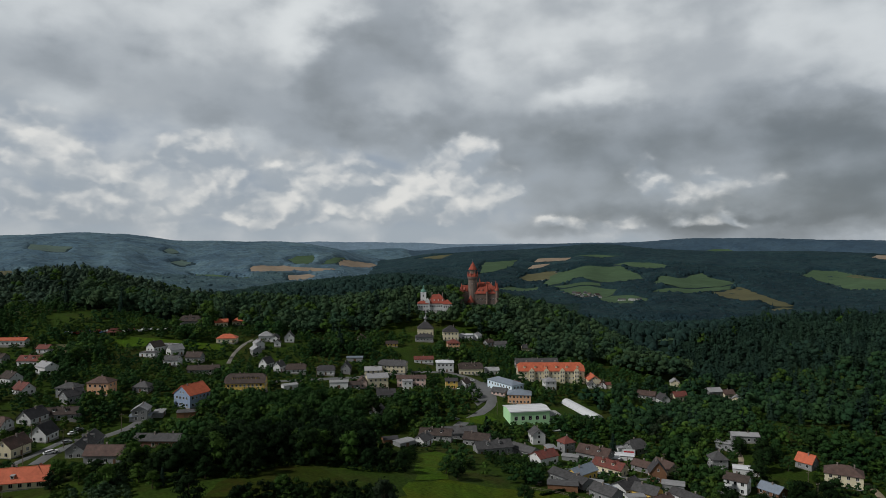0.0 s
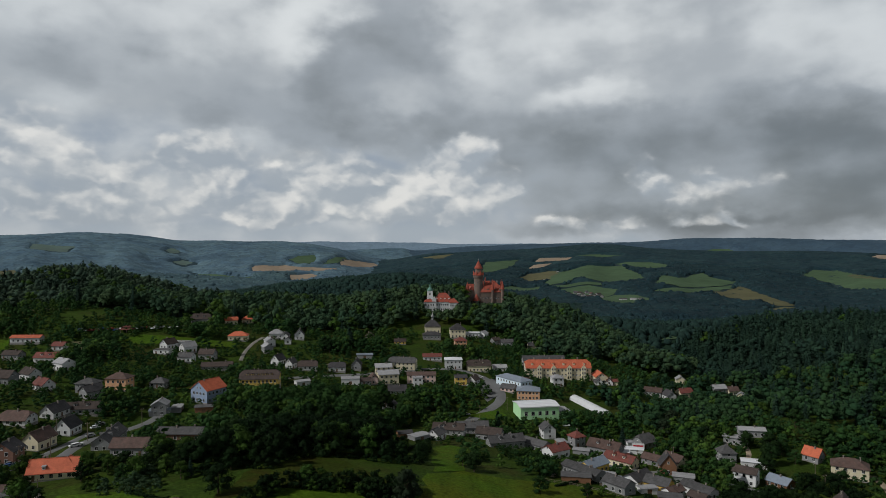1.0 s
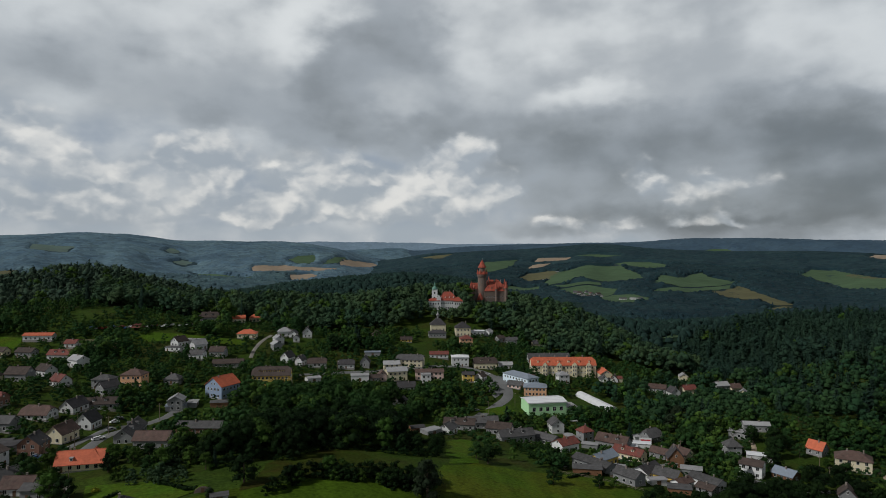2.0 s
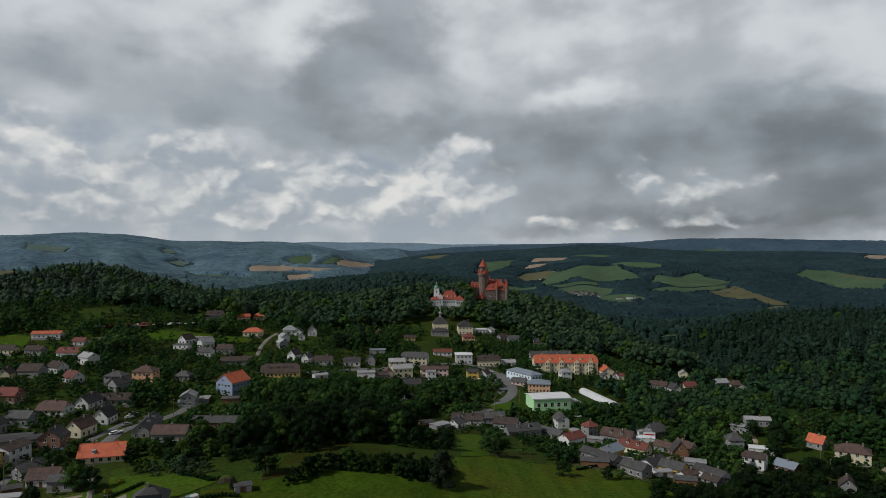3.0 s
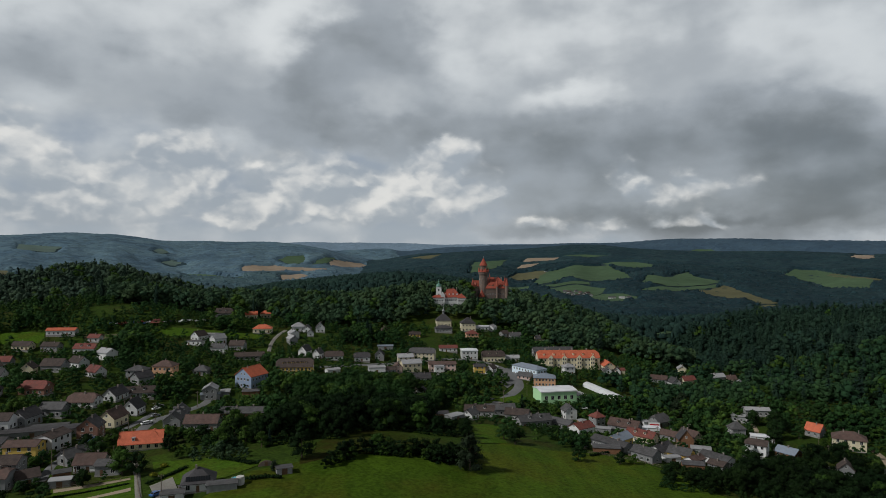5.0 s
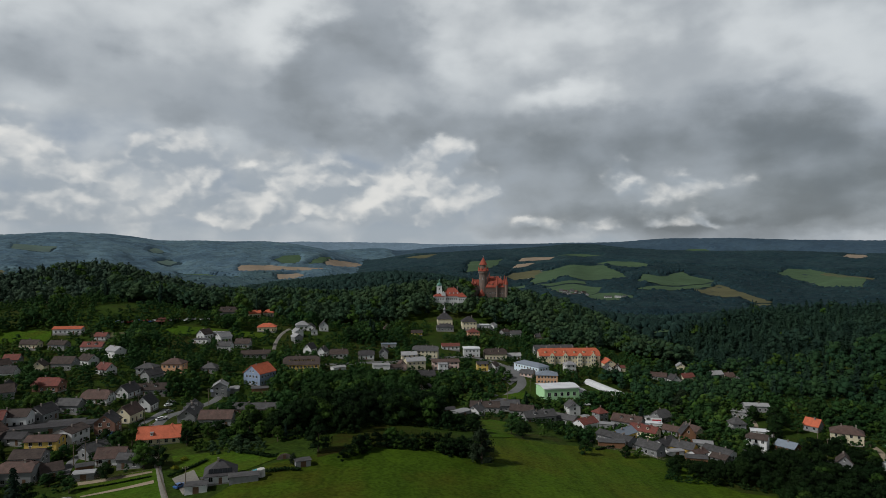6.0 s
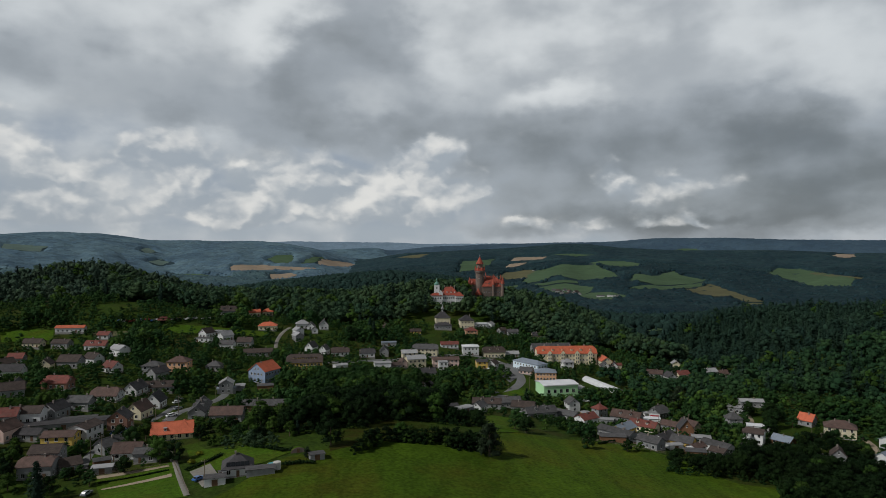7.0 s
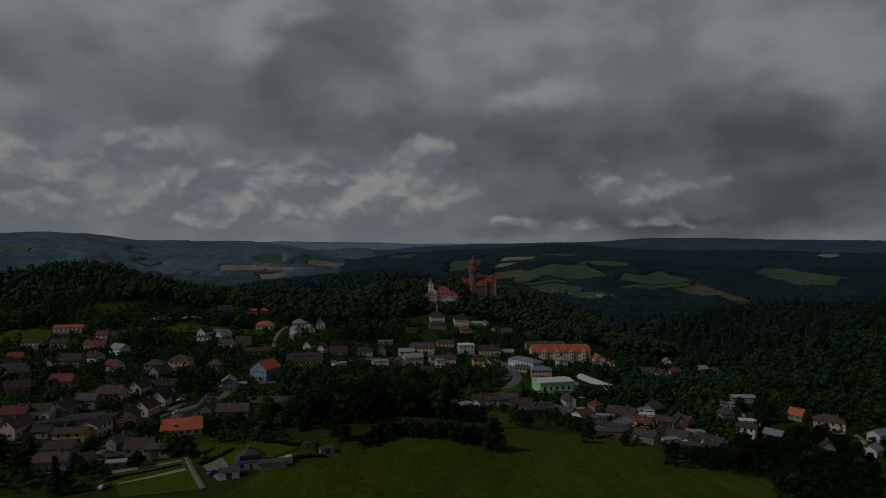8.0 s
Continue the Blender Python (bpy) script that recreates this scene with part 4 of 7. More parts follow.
def roof_shell(kind, L, W, eave, rise, over=0.5, thick=0.22, hip=None):
    """Roof mesh with thickness; ridge along x."""
    a, b = L / 2 + over, W / 2 + over
    drop = rise * over / (W / 2)
    z0, z1 = eave - drop, eave + rise
    if kind == "hip":
        r = max(L / 2 - (hip or W / 2), 0.15)
    elif kind == "half":
        r = L / 2 - W * 0.16
    else:
        r = a
    s = Solid()
    if kind == "flat":
        s.box(-a + 0.25, a - 0.25, -b + 0.25, b - 0.25, eave - 0.02, eave + 0.28)
        return s
    if kind == "half":
        k = 0.62
        zk = z0 + (z1 - z0) * k
        top = [(-a, -b, z0), (a, -b, z0), (a, b, z0), (-a, b, z0), (-r, 0, z1), (r, 0, z1),
               (-a, -b * (1 - k), zk), (a, -b * (1 - k), zk), (a, b * (1 - k), zk), (-a, b * (1 - k), zk)]
        n = len(top)
        low = [(x, y, z - thick) for x, y, z in top]
        f = [(0, 1, 7, 5, 4, 6), (2, 3, 9, 4, 5, 8), (7, 8, 5), (9, 6, 4)]
        f += [tuple(n + i for i in reversed(g)) for g in f]
        f += [(0, n, n + 1, 1), (2, n + 2, n + 3, 3), (1, n + 1, n + 7, 7), (8, n + 8, n + 2, 2), (7, n + 7, n + 8, 8),
              (3, n + 3, n + 9, 9), (9, n + 9, n + 6, 6), (6, n + 6, n, 0)]
        return s.add(top + low, f)
    top = [(-a, -b, z0), (a, -b, z0), (a, b, z0), (-a, b, z0), (-r, 0, z1), (r, 0, z1)]
    n = 6
    low = [(x, y, z - thick) for x, y, z in top]
    f = [(0, 1, 5, 4), (2, 3, 4, 5)]
    if kind == "hip":
        f += [(1, 2, 5), (3, 0, 4)]
        rim = [(0, 1), (1, 2), (2, 3), (3, 0)]
    else:
        rim = [(0, 1), (1, 5), (5, 2), (2, 3), (3, 4), (4, 0)]
    f += [tuple(n + i for i in reversed(g)) for g in f]
    f += [(i, n + i, n + j, j) for i, j in rim]
    return s.add(top + low, f)


def body_solid(kind, L, W, eave, rise, depth=1.5, sunk=0.16):
    """Walls up to the roof, with gable triangles where the roof has them."""
    a, b = L / 2, W / 2
    s = Solid()
    if kind in ("gable", "half"):
        k = 0.6 if kind == "half" else 1.0
        top = eave + rise * k - sunk
        e = eave - sunk
        if kind == "gable":
            v = [(-a, -b, -depth), (a, -b, -depth), (a, b, -depth), (-a, b, -depth), (-a, -b, e), (a, -b, e), (a, b, e), (-a, b, e), (-a, 0, top), (a, 0, top)]
            f = [(3, 2, 1, 0), (0, 1, 5, 4), (2, 3, 7, 6), (1, 2, 6, 9, 5), (3, 0, 4, 8, 7), (4, 5, 9, 8), (6, 7, 8, 9)]
        else:
            c = b * (1 - k)
            v = [(-a, -b, -depth), (a, -b, -depth), (a, b, -depth), (-a, b, -depth), (-a, -b, e), (a, -b, e), (a, b, e), (-a, b, e),
                 (-a, -c, top), (a, -c, top), (a, c, top), (-a, c, top)]
            f = [(3, 2, 1, 0), (0, 1, 5, 4), (2, 3, 7, 6), (1, 2, 6, 10, 9, 5), (3, 0, 4, 8, 11, 7), (4, 5, 9, 8), (6, 7, 11, 10), (8, 9, 10, 11)]
        return s.add(v, f)
    return s.box(-a, a, -b, b, -depth, eave - (0.04 if kind == "flat" else sunk))


def house(x, y, turn, L, W, eave, pitch, kind, roof, wall, dormers=0, chimneys=1, name="house", label="", bays=None, ends=None, category="", floors=None, gable_wall=""):
    """A house with its ridge along turn; L along the ridge, W across it; pitch in degrees."""
    rise = W / 2 * math.tan(radians(pitch))
    z = float(ground_z(x, y))
    words = {"gable": "gabled roof", "half": "half-hipped roof", "hip": "hipped roof", "flat": "flat roof"}[kind]
    label = label or f"{WALL_WORD[wall]} {name.replace('_', ' ')} with a {ROOF_WORD[roof]} {words}"
    ob = thing(name, label, category or name.split("_")[-1], pose(x, y, z, 0, 0, turn))
    FOOTPRINTS.append((x, y, turn, L, W, eave + rise))
    rnd = random.Random(int(x * 31 + y * 17))
    walls = part("wall", body_solid(kind, L, W, eave, rise).mesh("wall", WALL[wall]), ob)
    part("plinth", Solid().box(-L / 2 - 0.06, L / 2 + 0.06, -W / 2 - 0.06, W / 2 + 0.06, -1.6, 0.45).mesh("plinth", PLINTH), ob)
    cover = part("roof", roof_shell(kind, L, W, eave, rise).mesh("roof", ROOF[roof]), ob)
    if kind in ("gable", "half"):
        part("ridge_cap", Solid().box(-L / 2 - (0.5 if kind == "gable" else -W * 0.16), L / 2 + (0.5 if kind == "gable" else -W * 0.16), -0.16, 0.16, eave + rise - 0.10, eave + rise + 0.07).mesh("ridge_cap", ROOF[roof]), cover)
    floors = floors or max(1, int(eave / 2.7))
    bays = bays or max(2, int(L / 3.0))
    ends = ends or max(1, int(W / 3.6))
    near = y < 300
    door_at = rnd.randrange(bays)
    for side in (-1, 1):
        for fl in range(floors):
            zs = 1.0 + fl * (eave - 0.2) / floors
            for k in range(bays):
                wx = (k + 0.5) / bays * L * 0.92 - L * 0.46
                if fl == 0 and side == -1 and k == door_at and name == "house":
                    part("door", Solid().box(wx - 0.5, wx + 0.5, -W / 2 - 0.09, -W / 2 + 0.05, 0.1, 2.2).mesh("door", DOOR), ob)
                    continue
                add_window(ob, wx, side * (W / 2 + 0.01), zs, 0 if side < 0 else 180, 1.25, 1.45, near)
            for k in range(ends):
                wy = (k + 0.5) / ends * W * 0.8 - W * 0.4
                add_window(ob, side * (L / 2 + 0.01), wy, zs, 90 if side > 0 else -90, 1.25, 1.45, near)
        if kind in ("gable", "half") and rise > 2.2:
            for wy in ((-1.1, 1.1) if W > 8.5 else (0,)):
                add_window(ob, side * (L / 2 + 0.01), wy, eave + 0.35, 90 if side > 0 else -90, 0.9, 1.1)
    for k in range(chimneys):
        cx, cy = (rnd.random() - 0.5) * L * 0.55, rnd.choice((-0.6, 0.5))
        if kind == "flat":
            cy = rnd.uniform(-0.3, 0.3) * W
        top = eave + rise + 0.65 if kind != "flat" else eave + 1.1
        c = Solid().box(cx - 0.26, cx + 0.26, cy - 0.26, cy + 0.26, eave + rise * 0.6 if kind != "flat" else eave, top)
        c.box(cx - 0.33, cx + 0.33, cy - 0.33, cy + 0.33, top, top + 0.1)
        part("chimney", c.mesh("chimney", CHIMNEY), ob)
    for side in (-1, 1) if dormers else ():
        for k in range(dormers):
            dx = ((k + 0.5) / dormers - 0.5) * L * 0.72
            dy = W / 2 * 0.62
            dz = eave + rise * 0.30
            d = Solid().box(dx - 0.75, dx + 0.75, *sorted((side * 0.2, side * dy)), dz - 0.3, dz + 1.25)
            dorm = part("dormer", d.mesh("dormer", WALL[wall]), ob)
            rr = Solid()
            y0, y1 = side * 0.1, side * (dy + 0.25)
            rr.add([(dx - 0.95, y0, dz + 1.2), (dx, y0, dz + 1.75), (dx + 0.95, y0, dz + 1.2), (dx - 0.95, y1, dz + 1.2), (dx, y1, dz + 1.75), (dx + 0.95, y1, dz + 1.2)],
                   [(0, 1, 4, 3), (1, 2, 5, 4), (3, 4, 5), (2, 1, 0), (0, 3, 5, 2)])
            part("dormer_roof", rr.mesh("dormer_roof", ROOF[roof]), dorm)
            part("window", window_mesh(0.9, 0.9)[2], dorm, m=pose(dx, side * (dy + 0.01), dz + 0.15, 0, 0, 0 if side < 0 else 180))
    return ob


def shed(x, y, turn, L, W, eave, roof="grey", wall="timber", slope=8, name="shed", label="", kind="gable"):
    """A small outbuilding with plain walls, a door and a shallow roof."""
    rise = W / 2 * math.tan(radians(slope))
    ob = thing(name, label or f"{WALL_WORD[wall]} {name} with a shallow {ROOF_WORD[roof]} roof", name, pose(x, y, float(ground_z(x, y)), 0, 0, turn))
    FOOTPRINTS.append((x, y, turn, L, W, eave + rise))
    part("wall", body_solid(kind, L, W, eave, rise, 1.2).mesh("wall", WALL[wall]), ob)
    part("roof", roof_shell(kind, L, W, eave, rise, 0.35, 0.14).mesh("roof", ROOF[roof]), ob)
    part("door", Solid().box(-0.9, 0.9, -W / 2 - 0.06, -W / 2 + 0.04, 0, min(2.1, eave - 0.3)).mesh("door", DOOR), ob)
    return ob

# ---- village houses: place, turn of the ridge, length, width, eave, pitch ----
house(-176.1, 189.7, 7, 10.7, 8.2, 5, 28, "half", "pink", "grey")
house(-178.8, 200.8, 7, 9.8, 8.2, 6, 25, "gable", "brown", "grey")
house(-185.1, 222.1, 5, 11.5, 8.2, 5.5, 18, "gable", "pink", "yellow")
house(-180.7, 232.9, 80, 10.7, 8.2, 6, 20, "gable", "brown", "white")
house(-174.0, 249.6, 95, 8.2, 8.2, 5.5, 38, "gable", "dark", "brick")
house(-173.8, 269.6, 82, 10.7, 7.4, 4.5, 42, "gable", "pink", "cream")
house(-175.0, 292.7, 88, 9, 7.4, 4, 45, "gable", "dark", "white")
house(-164.3, 217.1, 62, 9, 6.1, 3.4, 36, "gable", "grey", "grey")
house(-153.5, 208.6, 5, 9.8, 7.4, 3.2, 36, "gable", "pink", "white")
house(-144.4, 203.2, 3, 8.2, 6.1, 3.8, 22, "gable", "grey", "grey")
house(-203.6, 231.1, -3, 13.9, 7.4, 3, 22, "gable", "dark", "grey")
house(-210.2, 228.4, 80, 9.8, 7.4, 5, 38, "gable", "pink", "rose")
house(-213.9, 251.6, 7, 12.3, 8.2, 5, 28, "gable", "brown", "white")
house(-208.0, 262.3, 80, 9.8, 7.4, 4.2, 38, "gable", "dark", "grey")
house(-203.9, 277.1, -3, 10.7, 7.4, 4.2, 32, "gable", "grey", "grey")
house(-200.9, 298.0, -3, 13.1, 9, 3, 36, "half", "pink", "white")
house(-194.1, 315.7, 82, 11.5, 7.4, 3.4, 42, "gable", "dark", "white")
house(-186.3, 326.3, 10, 15.6, 7.4, 3.4, 34, "gable", "brown", "grey", dormers=2, chimneys=2)
house(-201.8, 361.1, -3, 10.7, 8.2, 6, 28, "hip", "grey", "grey")
house(-190.8, 373.6, -3, 12.3, 9, 7, 30, "hip", "pink", "peach")
house(-172.7, 384.7, -3, 9, 7.4, 3.4, 34, "hip", "grey", "grey")
house(-152.5, 337.7, 100, 8.2, 7.4, 6, 30, "gable", "light", "grey")
house(-148.3, 276.4, 98, 21.3, 7.4, 4, 38, "gable", "grey", "grey", dormers=2, chimneys=2)
house(-270.7, 338.5, 3, 12.3, 7.4, 4, 40, "gable", "dark", "white")
house(-263.7, 360.1, 98, 7.4, 6.6, 4.5, 40, "gable", "brown", "cream")
house(-253.1, 367.6, -3, 12.3, 9, 4.6, 36, "gable", "brown", "grey")
house(-245.1, 379.3, 152, 9.8, 7.4, 4, 38, "gable", "brown", "white")
house(-270.6, 439.6, -3, 14.8, 8.2, 4, 34, "gable", "red", "white", dormers=2)
house(-240.7, 406.1, 148, 10.7, 8.2, 5, 30, "gable", "light", "white")
house(-224.2, 357.2, 152, 9, 7.4, 3.6, 40, "gable", "red", "white")
house(-230.9, 309.5, -3, 13.1, 8.2, 4, 36, "half", "red", "brick")
house(-242.7, 289.0, 30, 10.7, 7.4, 3.8, 40, "gable", "brown", "grey")
house(-305.8, 474.4, 4, 20.5, 6.6, 4, 24, "gable", "orange", "white", chimneys=2)
house(-205.4, 477.5, 66, 9.8, 7.4, 4, 42, "gable", "brown", "white")
house(-190.8, 475.8, 50, 9.8, 7.4, 4.4, 40, "gable", "light", "white")
house(-182.5, 451.3, -5, 9.8, 7.4, 4, 34, "gable", "grey", "white")
house(-158.3, 442.1, 10, 19.7, 7.4, 3.2, 30, "gable", "brown", "grey", chimneys=2)
house(-194.3, 586.1, 20, 10.7, 7.4, 4, 34, "gable", "orange", "cream")
house(-187.2, 611.8, 10, 9.8, 7.4, 4.5, 34, "hip", "orange", "cream")
house(-168.0, 520.8, 6, 14.8, 9, 4, 30, "hip", "orange", "cream")
house(-212.5, 563.0, 6, 15.6, 9.8, 4.5, 38, "half", "brown", "grey", dormers=2, chimneys=2)
house(-141.7, 535.5, 10, 10.7, 9, 4.5, 32, "hip", "light", "white")
house(-141.3, 512.4, 120, 9, 6.6, 4.5, 34, "gable", "light", "white")
house(-139.4, 498.3, 120, 9, 6.6, 4.5, 34, "gable", "light", "grey")
house(-123.9, 539.6, 100, 9, 7.4, 4.4, 48, "gable", "dark", "white")
house(-129.0, 520.9, 100, 5.7, 4.9, 3.4, 40, "gable", "grey", "white")
house(-124.6, 471.5, 70, 9, 6.6, 4, 46, "gable", "dark", "white")
house(-113.7, 464.0, 70, 6.6, 5.7, 4.4, 46, "gable", "grey", "white")
house(-101.8, 463.4, 8, 13.1, 8.2, 3.4, 36, "half", "brown", "white")
house(-81.5, 466.4, 4, 11.5, 7.4, 3.6, 36, "half", "dark", "white")
house(-69.0, 475.8, 90, 8.2, 6.6, 4, 48, "gable", "dark", "grey")
house(-71.2, 586.1, 10, 7.4, 6.6, 3.4, 40, "hip", "brown", "rose")
house(-44.1, 575.7, 4, 9.8, 6.6, 2.8, 30, "gable", "brown", "yellow")
house(-44.9, 454.6, 14, 13.9, 9.8, 7, 24, "gable", "light", "cream")
house(-36.5, 490.2, 172, 19.7, 11.5, 6, 28, "half", "grey", "cream", chimneys=2)
house(-22.0, 463.4, 4, 19.7, 10.7, 6, 14, "gable", "pink", "rose", chimneys=2)
house(1.3, 511.4, 2, 13.1, 10.7, 7.5, 12, "hip", "white", "white")
house(21.0, 513.4, 4, 18, 10.7, 5, 34, "half", "brown", "cream", dormers=2, chimneys=2)
house(5.7, 463.1, 4, 8.2, 7.4, 5.5, 20, "gable", "dark", "yellow")
house(14.8, 466.7, 60, 7.4, 6.6, 3.6, 40, "gable", "brown", "white")
house(-15.3, 527.2, 4, 14.8, 6.6, 3.6, 30, "gable", "red", "white")
house(-36.7, 429.9, 8, 11.5, 7.4, 3.2, 38, "gable", "dark", "white")
house(-24.2, 453.9, 6, 6.6, 6.6, 6, 5, "flat", "light", "white")
house(-54.3, 448.9, 100, 7.4, 5.7, 4.5, 42, "gable", "pink", "rose")
house(-60.1, 443.9, 10, 9, 5.7, 3.2, 30, "gable", "brown", "grey")
house(-49.7, 474.0, 10, 11.5, 8.2, 5.5, 26, "gable", "light", "cream")
house(77.5, 486.8, 10, 8.2, 7.4, 6.5, 30, "hip", "light", "white")
house(6.8, 616.0, 4, 13.9, 12.3, 8, 38, "hip", "dark", "cream")
house(9.0, 589.0, 6, 10.7, 9.8, 6, 30, "hip", "red", "peach")
house(20.0, 623.0, 4, 14.8, 8.2, 4, 6, "gable", "white", "white")
house(31.3, 627.0, 60, 8.2, 7.4, 4, 30, "gable", "light", "white")
house(52.8, 617.9, 10, 11.5, 7.4, 3.6, 34, "gable", "grey", "white")
house(42.3, 617.0, 30, 7.4, 6.6, 3.4, 34, "gable", "brown", "grey")
house(77.6, 619.9, 6, 9, 7.4, 4.6, 36, "half", "dark", "cream")
house(110.4, 495.8, 90, 6.6, 5.7, 2.6, 44, "gable", "grey", "white")
house(119.2, 497.8, 70, 6.6, 5.7, 2.6, 44, "gable", "brown", "white")
house(146.3, 478.8, 150, 12.3, 7.4, 3.4, 32, "gable", "pink", "grey")
house(154.4, 468.8, 100, 8.2, 6.6, 4, 44, "gable", "dark", "white")
house(172.5, 488.7, 10, 9.8, 7.4, 4, 36, "gable", "red", "cream")
house(215.9, 533.8, 12, 11.5, 7.4, 4, 34, "gable", "light", "grey")
house(227.2, 533.8, 10, 9, 7.4, 4, 36, "gable", "pink", "cream")
house(227.8, 518.6, 60, 7.4, 5.7, 4, 36, "gable", "light", "cream")
house(185.2, 533.9, 80, 7.4, 6.6, 4, 34, "gable", "light", "cream")
house(159.3, 352.8, 170, 13.3, 6.2, 4, 20, "gable", "light", "grey")
house(146.2, 341.8, 140, 10.9, 6.2, 4, 12, "gable", "light", "grey")
house(130.1, 315.8, 90, 7, 7, 5.5, 40, "hip", "grey", "grey")
house(126.2, 285.8, 142, 9.4, 7, 6, 26, "gable", "brown", "white")
house(139.3, 281.8, 123, 9.4, 7, 3, 30, "gable", "blue", "timber")
house(171.8, 314.8, 125, 7.6, 6.6, 3.6, 44, "gable", "orange", "grey")
house(176.6, 293.8, 150, 14.5, 9.8, 6.0, 30, "hip", "pink", "cream", chimneys=2, label="large cream villa with a faded red hipped roof")
house(64.2, 347.8, 26, 6.6, 6.6, 5.6, 36, "hip", "red", "grey")
house(50.6, 359.8, 100, 7.8, 7, 5.6, 38, "gable", "grey", "white")
house(40.5, 331.8, 133, 14, 7, 3.6, 26, "gable", "grey", "grey")
house(48.2, 317.8, 32, 10.9, 7.8, 4.4, 30, "gable", "red", "white")
house(75.9, 332.8, 142, 16.4, 8.6, 4.4, 34, "gable", "pink", "grey", dormers=2, chimneys=2)
house(99.6, 345.8, 28, 9.4, 7.8, 3.6, 42, "half", "grey", "grey")
house(77.7, 309.8, 136, 14.8, 7, 3.8, 34, "gable", "red", "cream", dormers=2)
house(60.4, 290.9, 40, 13.3, 7, 4.2, 32, "gable", "blue", "yellow")
house(53.6, 279.9, 128, 18.7, 7, 3.8, 22, "gable", "grey", "grey", chimneys=2)
house(75.8, 275.9, 40, 11.7, 7.8, 3.6, 28, "gable", "dark", "white")
house(96.0, 298.8, 80, 7, 7, 5, 52, "gable", "dark", "timber")
house(103.5, 310.8, 120, 10.1, 7, 3.6, 36, "gable", "pink", "cream")
house(94.2, 314.8, 133, 8.6, 5.5, 3.2, 34, "gable", "pink", "grey")
house(-3.5, 345.9, 170, 16.4, 7.4, 3.6, 32, "gable", "brown", "grey", dormers=2, chimneys=2)
house(9.3, 355.9, 4, 16.4, 8.2, 4, 30, "gable", "grey", "grey", chimneys=2)
house(-10.0, 328.9, 60, 8.2, 6.6, 3.4, 38, "gable", "grey", "white")
house(17.7, 342.9, 160, 13.1, 7.4, 4, 34, "gable", "brown", "grey")
house(24.4, 327.9, 16, 18, 7.4, 3.8, 34, "gable", "grey", "grey", dormers=2, chimneys=2)
house(37.8, 519.9, 4, 10.7, 6.6, 3.4, 30, "gable", "light", "white")
house(64.0, 261.7, 128, 10.9, 7, 4.0, 30, "gable", "grey", "grey")
house(82.4, 268.7, 138, 10.1, 7, 4, 32, "gable", "grey", "yellow")
house(86.2, 262.7, 30, 7.8, 5.5, 3, 26, "gable", "pink", "white")
house(98.6, 267.6, 123, 14, 6.2, 3.6, 26, "gable", "grey", "white")
house(95.0, 258.3, 128, 7, 5.5, 2.8, 24, "gable", "brown", "grey")
house(150.6, 255.6, 60, 7, 6.2, 3.6, 44, "gable", "brown", "grey")
house(169.4, 250.4, 30, 7, 6.2, 3.8, 34, "gable", "blue", "white")
house(189.6, 273.1, 20, 9.4, 7, 5, 28, "gable", "blue", "white")
house(38.9, 454.9, 150, 9.8, 6.6, 3, 34, "gable", "grey", "rose")
house(50.7, 475.9, 150, 9, 7.4, 4, 34, "gable", "pink", "cream")
house(-38.1, 387.1, 60, 7.4, 5.7, 3, 36, "gable", "grey", "white")
house(-130.8, 259.1, 1, 13.9, 7.4, 4, 36, "gable", "pink", "grey")
house(-120.1, 287.0, -1, 23, 7.4, 3.6, 28, "gable", "grey", "brick", chimneys=2)
house(-196.6, 354.1, 60, 9.8, 7.4, 4.2, 38, "gable", "dark", "grey")
house(-276.4, 464.2, -3, 8.2, 6.6, 3.4, 34, "gable", "red", "white")
house(-199.4, 487.2, -5, 11.5, 6.6, 3.4, 10, "flat", "light", "white")
house(-203.3, 463.1, -7, 11.5, 6.6, 3, 10, "flat", "grey", "white")
house(-173.8, 468.1, -5, 10.7, 7.4, 4, 38, "gable", "brown", "grey")
house(-134.1, 534.1, 90, 7.4, 5.7, 3.6, 40, "gable", "grey", "white")
house(-219.8, 246.2, 9, 9.8, 7.4, 4.6, 36, "gable", "red", "grey")
house(-245.8, 299.2, 110, 9, 6.6, 3.6, 40, "gable", "dark", "white")
house(-311.9, 402.4, 60, 9, 7.4, 4.2, 38, "gable", "brown", "white")
house(-320.0, 449.9, -5, 13.1, 7.4, 3.6, 34, "gable", "brown", "cream")
house(-300.1, 450.0, -7, 12.3, 7.4, 3.6, 32, "gable", "brown", "grey")
house(-314.6, 419.6, 5, 9.8, 7.4, 4, 38, "gable", "red", "grey")
shed(-159.5, 199.9, 30, 5.5, 4.5, 2.8, "grey", "timber", 15)
shed(-155.9, 192.7, 15, 6.5, 4, 2.6, "light", "grey", 6)
shed(-168.7, 195.3, 40, 7, 6, 3, "brown", "grey", 35)
shed(-156.4, 206.7, 30, 4, 3, 2.2, "brown", "timber", 30)
shed(-196.9, 248.8, 18, 34, 8, 2.8, "dark", "grey", 4)
shed(-194.3, 255.6, 18, 14, 7, 2.6, "grey", "grey", 4)
shed(-111.2, 171.6, 14, 6.5, 4.2, 2.6, "grey", "white", 5)
shed(-81.4, 190.2, 20, 5, 3.6, 2.2, "grey", "grey", 5)
shed(91.1, 334.8, 165, 9, 5, 2.6, "white", "white", 5)
shed(83.8, 330.8, 165, 7, 4, 2.4, "white", "grey", 5)
shed(139.8, 307.8, 160, 11, 6, 3, "white", "white", 8)
shed(67.8, 274.9, 160, 7, 4, 2.4, "blue", "grey", 6)
